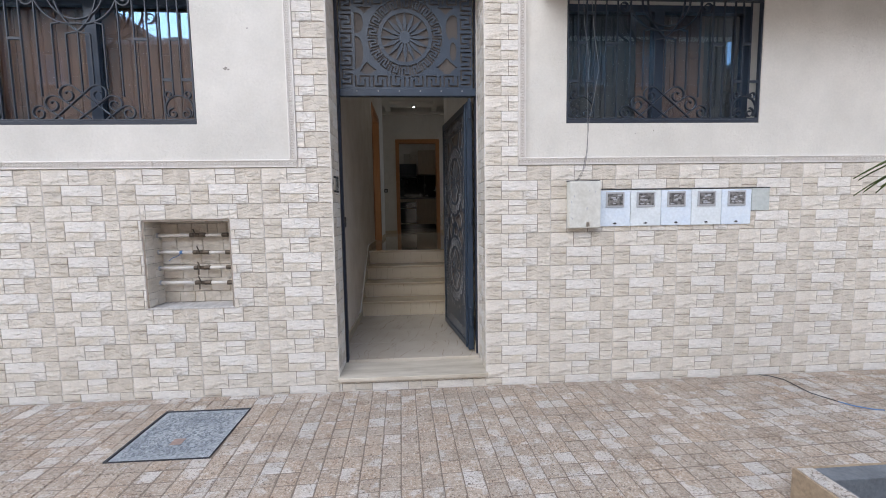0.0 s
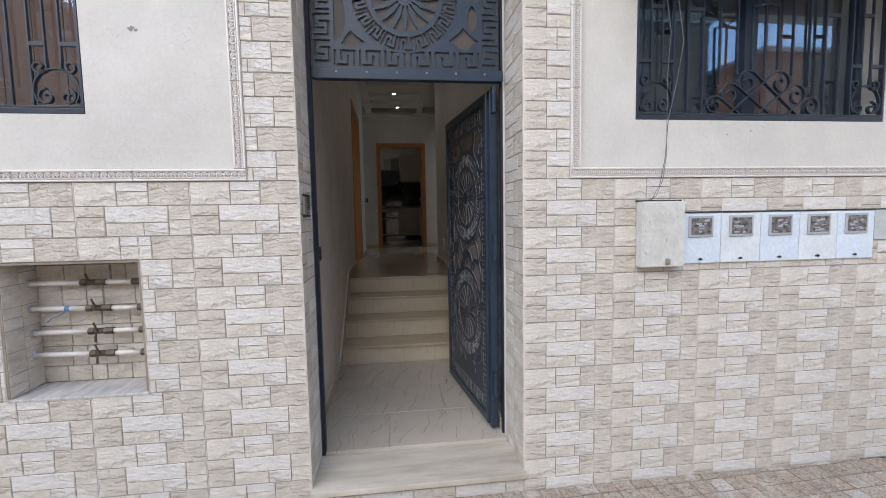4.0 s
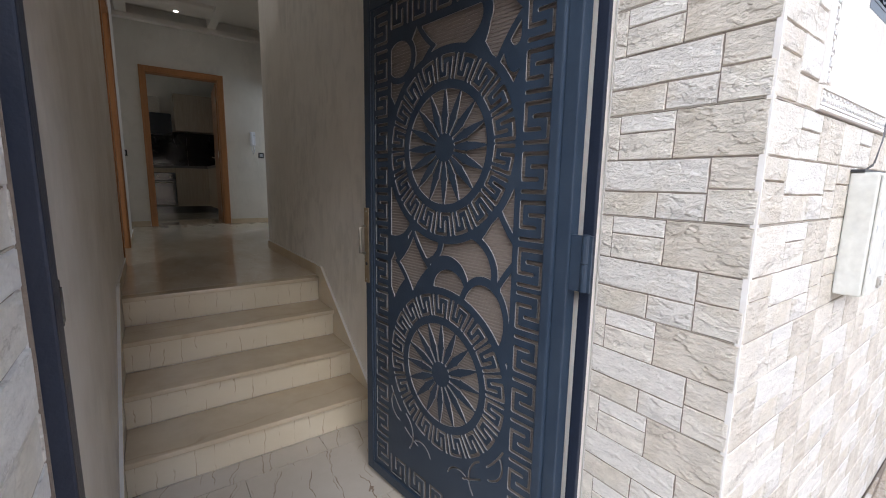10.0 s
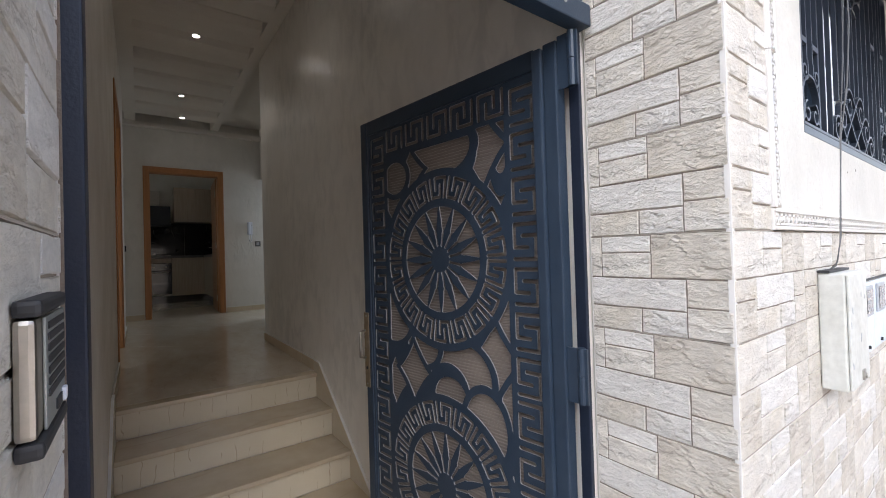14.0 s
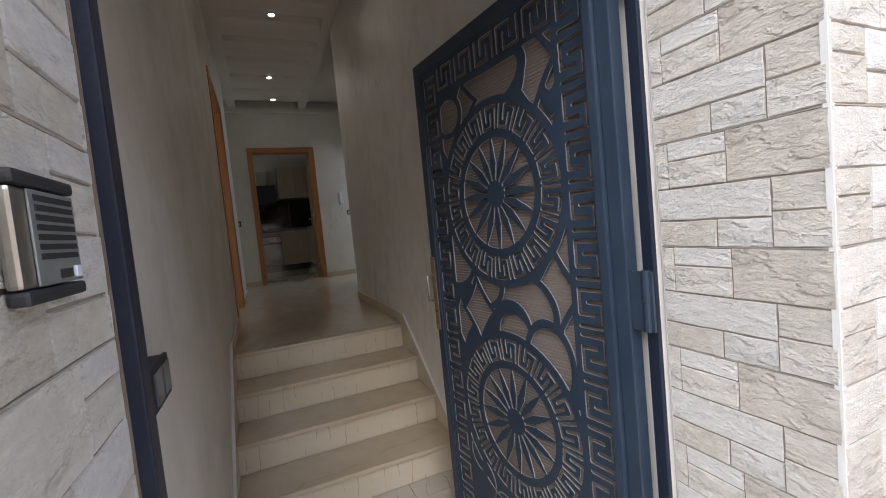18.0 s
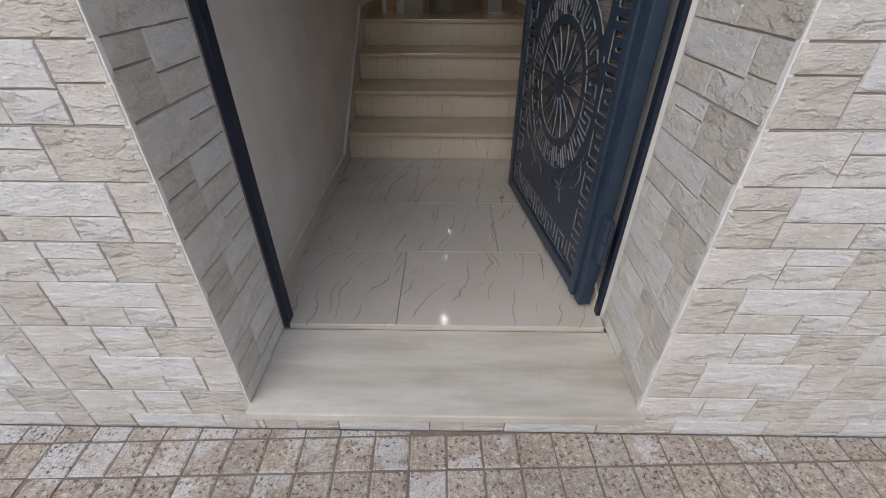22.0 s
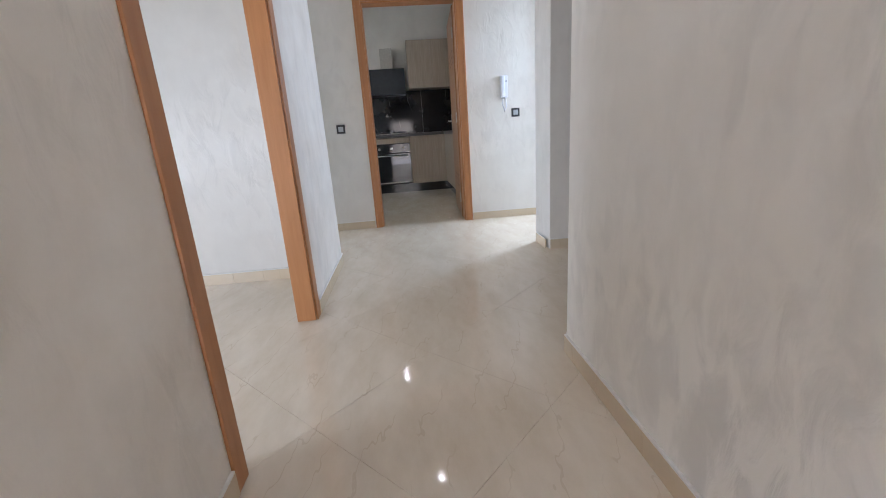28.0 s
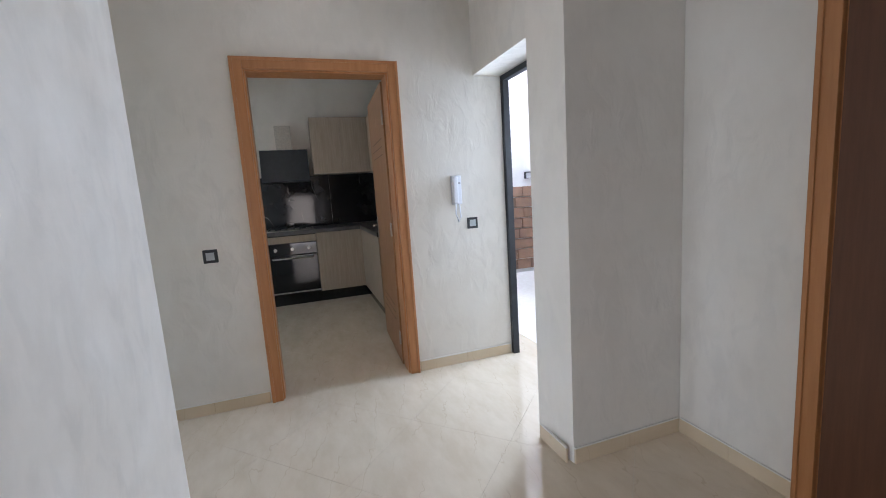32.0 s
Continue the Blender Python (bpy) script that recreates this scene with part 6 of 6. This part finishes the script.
for k in range(34):
    g = Geo()
    a = k * 2.399
    el = rr_.uniform(0.35, 1.3)
    L = rr_.uniform(0.34, 0.46)
    n = 10
    lastp = None
    for s in range(n + 1):
        t = s / n
        rad = L * t * math.cos(el * (1 - 0.6 * t))
        z = 1.48 + L * t * math.sin(el) - 0.75 * L * t * t
        w_ = 0.030 * math.sin(math.pi * min(1, 0.15 + 0.85 * t)) + 0.001
        c0 = Vector((rad * math.cos(a), rad * math.sin(a), z))
        sd = Vector((-math.sin(a), math.cos(a), 0)) * w_
        cur = (c0 - sd + Vector((0, 0, 0.006)), c0, c0 + sd + Vector((0, 0, 0.006)))
        if lastp:
            g.poly([lastp[0], lastp[1], cur[1], cur[0]])
            g.poly([lastp[1], lastp[2], cur[2], cur[1]])
        lastp = cur
    part("leaf", g, LEAFM, palm, smooth=True)
hose = thing("cable_end", "loose grey cable end lying on the pavers", "cable", pose(2.96, 2.90, 0.0055))
part("strand", Geo().tube([(0, 0, 0.004), (0.07, -0.03, 0.002), (0.12, -0.10, 0.001), (0.11, -0.22, 0.001), (0.10, -0.34, 0.001), (0.16, -0.48, 0.001)], 0.0032, 8), STEEL_DARK, hose, smooth=True)


part("tip", Geo().tube([(0.16, -0.48, 0.001), (0.20, -0.545, 0.001), (0.27, -0.60, 0.001), (0.33, -0.62, 0.001)], 0.0036, 8), BLUE_TAPE, hose, "blue sheathed end", smooth=True)


# ---- inside: doors ----
def casing(name, axis, a0, a1, top, face, depth, out, label, m=WOOD, w=0.072, out_t=0.026, beads=True):
    """A door lining and its architrave. out: the side on which the architrave sits (+1 or -1 along the normal)."""
    c = tagged(new(name), label, "door frame", kind="structure")
    f0, f1 = sorted((face, face + depth))
    o0, o1 = sorted((face, face + out * out_t))
    i0, i1 = sorted((face + out * 0.0262, face + out * 0.036))

    def bx(nm, a, b, d0, d1, z0, z1, ch=0.004):
        g = Geo()
        if axis == "x":
            g.box(a, b, d0, d1, z0, z1, ch=ch)
        else:
            g.box(d0, d1, a, b, z0, z1, ch=ch)
        part(nm, g, m, c)

    bx("jamb", a0, a0 + 0.022, f0, f1, ZL, top)
    bx("jamb", a1 - 0.022, a1, f0, f1, ZL, top)
    bx("jamb_head", a0 + 0.022, a1 - 0.022, f0, f1, top - 0.022, top)
    bx("architrave", a0 - w + 0.012, a0 + 0.012, o0, o1, ZL, top + w - 0.012)
    bx("architrave", a1 - 0.012, a1 + w - 0.012, o0, o1, ZL, top + w - 0.012)
    bx("architrave", a0 + 0.012, a1 - 0.012, o0, o1, top - 0.012, top + w - 0.012)
    if not beads:
        return c
    bx("bead", a0 - w + 0.016, a0 - w + 0.034, i0, i1, ZL, top + w - 0.016, 0.003)
    bx("bead", a1 + w - 0.034, a1 + w - 0.016, i0, i1, ZL, top + w - 0.016, 0.003)
    bx("bead", a0 - w + 0.034, a1 + w - 0.034, i0, i1, top + w - 0.034, top + w - 0.016, 0.003)
    return c


casing("door_1", "x", -0.13, 0.79, 2.98, 9.985, 0.15, -1, "orange-brown wooden frame of the kitchen door")
casing("door_2", "y", 6.61, 7.715, 2.98, HL, -0.10, 1, "orange-brown wooden door frame without a leaf", out_t=0.010, beads=False)
casing("door_3", "y", 7.20, 8.02, 2.98, 1.90, 0.15, -1, "orange-brown wooden frame of the dark door")


def door_leaf(name, m, w, h, material, label, groove):
    d = thing(name, label, "door", m)
    part("panel", Geo().box(0, w, -0.038, 0, 0, h, ch=0.003), material, d)
    for k in range(3):
        part("groove", Geo().box(w * 0.18, w * 0.82, 0.0003, 0.0012, 0.32 + 0.06 * k, 0.326 + 0.06 * k), groove, d, "dark inlaid line")
        part("groove", Geo().box(w * 0.18, w * 0.82, 0.0003, 0.0012, h - 0.5 + 0.06 * k, h - 0.494 + 0.06 * k), groove, d, "dark inlaid line")
    for z in (0.22, h / 2, h - 0.25):
        part("hinge", Geo().disc((-0.006, 0.006, z - 0.05), 0.007, (0, 0, 1), 0.10, 10).box(-0.001, 0.022, 0.0002, 0.003, z - 0.05, z + 0.05), STEEL, d)
    hd = part("handle_plate", Geo().box(w - 0.075, w - 0.045, 0.0003, 0.006, 0.93, 1.13, ch=0.003), STEEL, d)
    part("lever", Geo().tube([(w - 0.06, 0.006, 1.05), (w - 0.06, 0.045, 1.05), (w - 0.17, 0.05, 1.05)], 0.009, 8), STEEL, hd, smooth=True)
    return d


WOOD_LEAF = mat("door_veneer", (0.36, 0.19, 0.09), (0.30, 0.15, 0.065), 0.42, 7, stretch=(6, 6, 0.5))
door_leaf("kitchen_door", pose(0.758, 10.147, ZL + 0.008, 0, 0, 87), 0.865, 2.13, WOOD_LEAF, "open brown wooden kitchen door with inlaid lines", WOOD_DARK)
door_leaf("room_door", pose(1.918, 7.995, ZL + 0.008, 0, 0, -91), 0.765, 2.13, WOOD_DARK, "closed dark brown wooden door with inlaid lines", BLACK_MATT)

# ---- sockets and the door phone ----
for x, z, lab in ((-0.437, 1.842, "black square light switch on the plaster"), (1.345, 1.897, "black square light switch on the plaster")):
    sw = thing("light_switch", lab, "switch", pose(x, 9.9848, z), group="black switches")
    part("plate", Geo().box(-0.042, 0.042, -0.009, 0, -0.042, 0.042, ch=0.003), BLACK_MATT, sw)
    part("rocker", Geo().box(-0.024, 0.024, -0.0125, -0.0092, -0.024, 0.024, ch=0.002), GREY_FRAME, sw, "grey rocker")
sw = thing("light_switch", "double switch in a black frame with dark glassy rockers", "switch", pose(HL + 0.0004, 3.584, 1.252, 0, 0, 90), group="black switches")
part("plate", Geo().box(-0.080, 0.080, -0.036, -0.0262, -0.046, 0.046, ch=0.003), BLACK_MATT, sw)
part("back_box", Geo().box(-0.076, 0.076, -0.026, 0, -0.043, 0.043, ch=0.003), BLACK_MATT, sw)
SLATE = mat("slate_rocker", (0.06, 0.08, 0.11), (0.07, 0.09, 0.12), 0.15, 10)
for q in (-0.036, 0.036):
    part("rocker", Geo().box(q - 0.030, q + 0.030, -0.040, -0.0362, -0.034, 0.034, ch=0.002), SLATE, sw, "dark glassy rocker")
ph = thing("door_phone", "white door phone handset with a hanging cord", "intercom phone", pose(1.228, 9.9848, 2.150))
part("base", Geo().box(-0.040, 0.040, -0.02, 0, -0.105, 0.105, ch=0.006), WHITE_PLASTIC, ph)
part("handset", Geo().box(-0.036, 0.004, -0.055, -0.021, -0.10, 0.10, ch=0.012), WHITE_PLASTIC, ph)
part("button", Geo().disc((0.022, -0.0205, 0.05), 0.009, (0, -1, 0), 0.004, 12), GREY_FRAME, ph)
part("cord", Geo().tube([(-0.015, -0.03, -0.10), (-0.02, -0.03, -0.17), (0.0, -0.03, -0.235), (0.02, -0.025, -0.20), (0.015, -0.02, -0.105)], 0.005, 8), WHITE_PLASTIC, ph, smooth=True)

# ---- downlights ----
LED = emitter("led_disc", (1.0, 0.95, 0.86), 5.0)
for x, y in ((0.2, 5.365), (0.2, 6.857), (0.2, 8.51), (0.27, 9.43), (-0.10, 11.8)):
    dl = thing("downlight", "small round recessed ceiling spot, lit", "ceiling light", pose(x, y, 3.66 if y < 10 else TOP), group="hall downlights")
    part("rim", Geo().disc((0, 0, -0.006), 0.036, (0, 0, 1), 0.0055, 24), BLACK_MATT, dl)
    part("lens", Geo().disc((0, 0, -0.009), 0.026, (0, 0, 1), 0.0028, 24), LED, dl, "glowing white lens")

# ---- kitchen ----
WORKTOP = mat("dark_worktop", (0.06, 0.055, 0.055), (0.09, 0.085, 0.08), 0.3, 12, fine=0.3)


def KX(x):
    return 1.10 * x + 0.025


def KY(y):
    return 9.96 + 1.055 * (y - 9.87)


def KZ(z):
    return ZL + 1.075 * (z - ZL)


def unit(name, x0, x1, y0, y1, z0, z1, fronts, label, side="y", m=LAMINATE):
    """A cabinet with a carcass and door fronts."""
    u = thing(name, label, "cabinet", pose(0, 0, 0))
    x0, x1, y0, y1, z0, z1 = KX(x0), KX(x1), KY(y0), KY(y1), KZ(z0), KZ(z1)
    part("body", Geo().box(x0, x1, y0, y1, z0, z1, ch=0.001), m, u)
    n = fronts
    for k in range(n):
        g = Geo()
        if side == "y":
            a, b = x0 + (x1 - x0) * k / n + 0.0015, x0 + (x1 - x0) * (k + 1) / n - 0.0015
            g.box(a, b, y0 - 0.020, y0 - 0.001, z0 + 0.002, z1 - 0.002, ch=0.0015)
        else:
            a, b = y0 + (y1 - y0) * k / n + 0.0015, y0 + (y1 - y0) * (k + 1) / n - 0.0015
            g.box(x0 - 0.020, x0 - 0.001, a, b, z0 + 0.002, z1 - 0.002, ch=0.0015)
        part("door", g, m, u)
    return u


unit("base_cabinet", 0.236, 0.765, 12.42, 12.99, 0.945, 1.655, 1, "pale oak base cabinet under the worktop")
unit("base_cabinet", -1.45, -0.32, 12.42, 12.99, 0.945, 1.655, 2, "pale oak base cabinet under the worktop")
unit("base_cabinet", 0.775, 1.355, 11.2, 12.415, 0.945, 1.655, 2, "pale oak base cabinet under the worktop", "x")
unit("wall_cabinet", 0.297, 0.98, 12.66, 12.99, 2.355, 3.03, 2, "pale oak wall cabinet")
unit("wall_cabinet", 0.99, 1.355, 11.3, 12.65, 2.355, 3.03, 3, "pale oak wall cabinet", "x")
tagged(part("plinth", Geo().box(KX(-1.45), KX(0.80), KY(12.45), KY(12.99), ZL, KZ(0.942)).box(KX(0.80), KX(1.355), KY(11.2), KY(12.449), ZL, KZ(0.942)), BLACK_GLOSS), "glossy black plinth", "plinth", kind="structure")
tagged(part("worktop", Geo().box(KX(-1.45), KX(1.355), KY(12.385), KY(12.985), KZ(1.656), KZ(1.70), ch=0.003).box(KX(0.745), KX(1.355), KY(11.19), KY(12.384), KZ(1.656), KZ(1.70), ch=0.003), WORKTOP), "dark speckled stone kitchen worktop", "worktop")
sb = thing("splashback", "glossy black marble splashback with white veins", "splashback", pose(0, 0, 0))
for xa, xb in ((-1.45, -0.401), (-0.399, 0.479), (0.481, 1.35)):
    part("slab", Geo().box(KX(xa), KX(xb), KY(12.987), KY(12.999), KZ(1.702), KZ(2.353), ch=0.001), MARBLE_BLACK, sb)
oven = thing("oven", "black built-in oven with a steel handle", "oven", pose(-0.020, KY(12.40), KZ(0.945)) @ Matrix.Diagonal((1.0, 1.0, 1.075, 1.0)))
part("body", Geo().box(-0.298, 0.298, 0.02, 0.55, 0.03, 0.70, ch=0.002), BLACK_MATT, oven)
part("glass_door", Geo().box(-0.297, 0.297, 0.0, 0.018, 0.035, 0.47, ch=0.003), BLACK_GLOSS, oven)
part("control_panel", Geo().box(-0.297, 0.297, 0.0, 0.018, 0.48, 0.61, ch=0.003), BLACK_GLOSS, oven)
part("filler", Geo().box(-0.297, 0.297, 0.0, 0.018, 0.62, 0.70, ch=0.002), LAMINATE, oven)
part("bottom_trim", Geo().box(-0.297, 0.297, -0.004, 0.018, 0.02, 0.034, ch=0.002), STEEL, oven)
part("handle", Geo().tube([(-0.24, 0.0, 0.44), (-0.24, -0.035, 0.44), (0.24, -0.035, 0.44), (0.24, 0.0, 0.44)], 0.009, 8), STEEL, oven, "steel bar handle", smooth=True)
for k in range(3):
    part("knob", Geo().disc((-0.2 + 0.2 * k, 0.0, 0.545), 0.020, (0, -1, 0), 0.02, 16), STEEL, oven)
hob = thing("gas_hob", "steel gas hob with black pan supports", "hob", pose(-0.020, KY(12.68), KZ(1.7005)))
part("plate", Geo().box(-0.29, 0.29, -0.25, 0.25, 0, 0.012, ch=0.004), STEEL, hob)
for x in (-0.15, 0.15):
    for y in (-0.12, 0.12):
        bn = part("burner", Geo().disc((x, y, 0.0122), 0.04, (0, 0, 1), 0.014, 16), BLACK_MATT, hob)
    part("pan_support", Geo().box(x - 0.11, x + 0.11, -0.126, -0.114, 0.027, 0.037).box(x - 0.11, x + 0.11, 0.114, 0.126, 0.027, 0.037).box(x - 0.006, x + 0.006, -0.22, 0.22, 0.0375, 0.045).box(x - 0.11, x - 0.1, -0.22, 0.22, 0.0122, 0.0268).box(x + 0.1, x + 0.11, -0.22, 0.22, 0.0122, 0.0268), BLACK_MATT, hob)
hood = thing("cooker_hood", "black glass cooker hood with a steel chimney", "cooker hood", pose(0.0, KY(12.98), KZ(2.30)))
part("body", Geo().add([(-0.295, -0.36, -0.02), (0.295, -0.36, -0.02), (0.295, 0, -0.02), (-0.295, 0, -0.02), (-0.295, -0.22, 0.395), (0.295, -0.22, 0.395), (0.295, 0, 0.395), (-0.295, 0, 0.395)], [(0, 3, 2, 1), (4, 5, 6, 7), (0, 1, 5, 4), (1, 2, 6, 5), (2, 3, 7, 6), (3, 0, 4, 7)]), BLACK_METAL, hood)
part("chimney", Geo().box(-0.085, 0.115, -0.24, 0, 0.396, 0.70, ch=0.002), STEEL, hood, "brushed steel chimney")

# ---- terrace beyond the side door ----
tf = tagged(new("terrace_door_frame"), "black metal frame of the open terrace door", "door frame", kind="structure")
part("post", Geo().box(1.630, 1.680, 9.942, 9.984, ZL, 2.964, ch=0.003), BLACK_METAL, tf)
part("post", Geo().box(1.630, 1.680, 8.891, 8.93, ZL, 2.964, ch=0.003), BLACK_METAL, tf)
part("head", Geo().box(1.630, 1.680, 8.93, 9.942, 2.925, 2.964, ch=0.003), BLACK_METAL, tf)
WHITE_WALL = mat("white_render", (0.74, 0.73, 0.71), (0.68, 0.67, 0.65), 0.85, 4)
# The back wall's flanking walls are unseen, built tall to hold back the sky.
tw = solid("wall_terrace", [(1.71, 4.8, 12.72, 12.9, ZL - 0.2, 7.0), (4.801, 5.0, 7.8, 12.9, ZL - 0.2, 7.0), (2.11, 4.8, 7.8, 7.95, ZL - 0.2, 7.0)], WHITE_WALL, "white rendered terrace wall with a stone dado, unseen side walls added", "wall")
# Unseen slab added to cut the sky light that reaches the hall.
solid("terrace_sky_screen", [(1.71, 4.80, 7.951, 11.3, 3.6, 3.75)], WHITE_WALL, "unseen white slab over the terrace, added to keep sky light out", "ceiling")
so = thing("wall_socket", "small black outdoor socket on the white terrace wall", "socket", pose(3.42, 12.7195, 2.29))
part("box", Geo().box(-0.045, 0.045, -0.05, 0, -0.05, 0.05, ch=0.006), BLACK_MATT, so)
part("lid", Geo().box(-0.038, 0.038, -0.058, -0.0505, -0.042, 0.035, ch=0.003), GREY_FRAME, so)
r = random.Random(31)
DADO_A = mat("dado_stone", (0.34, 0.20, 0.13), (0.26, 0.16, 0.11), 0.8, 9, bump=0.4, rand=0.15)
for row in range(8):
    z = ZL + 0.05 + row * 0.158
    x = 2.6 - r.uniform(0, 0.3)
    while x < 4.6:
        w = r.uniform(0.22, 0.42)
        part("stone", Geo().frustum(x + 0.003, x + w - 0.003, z + 0.003, z + 0.155, 12.718, 12.700 - r.uniform(0, 0.01), 0.006), DADO_A, tw)
        x += w
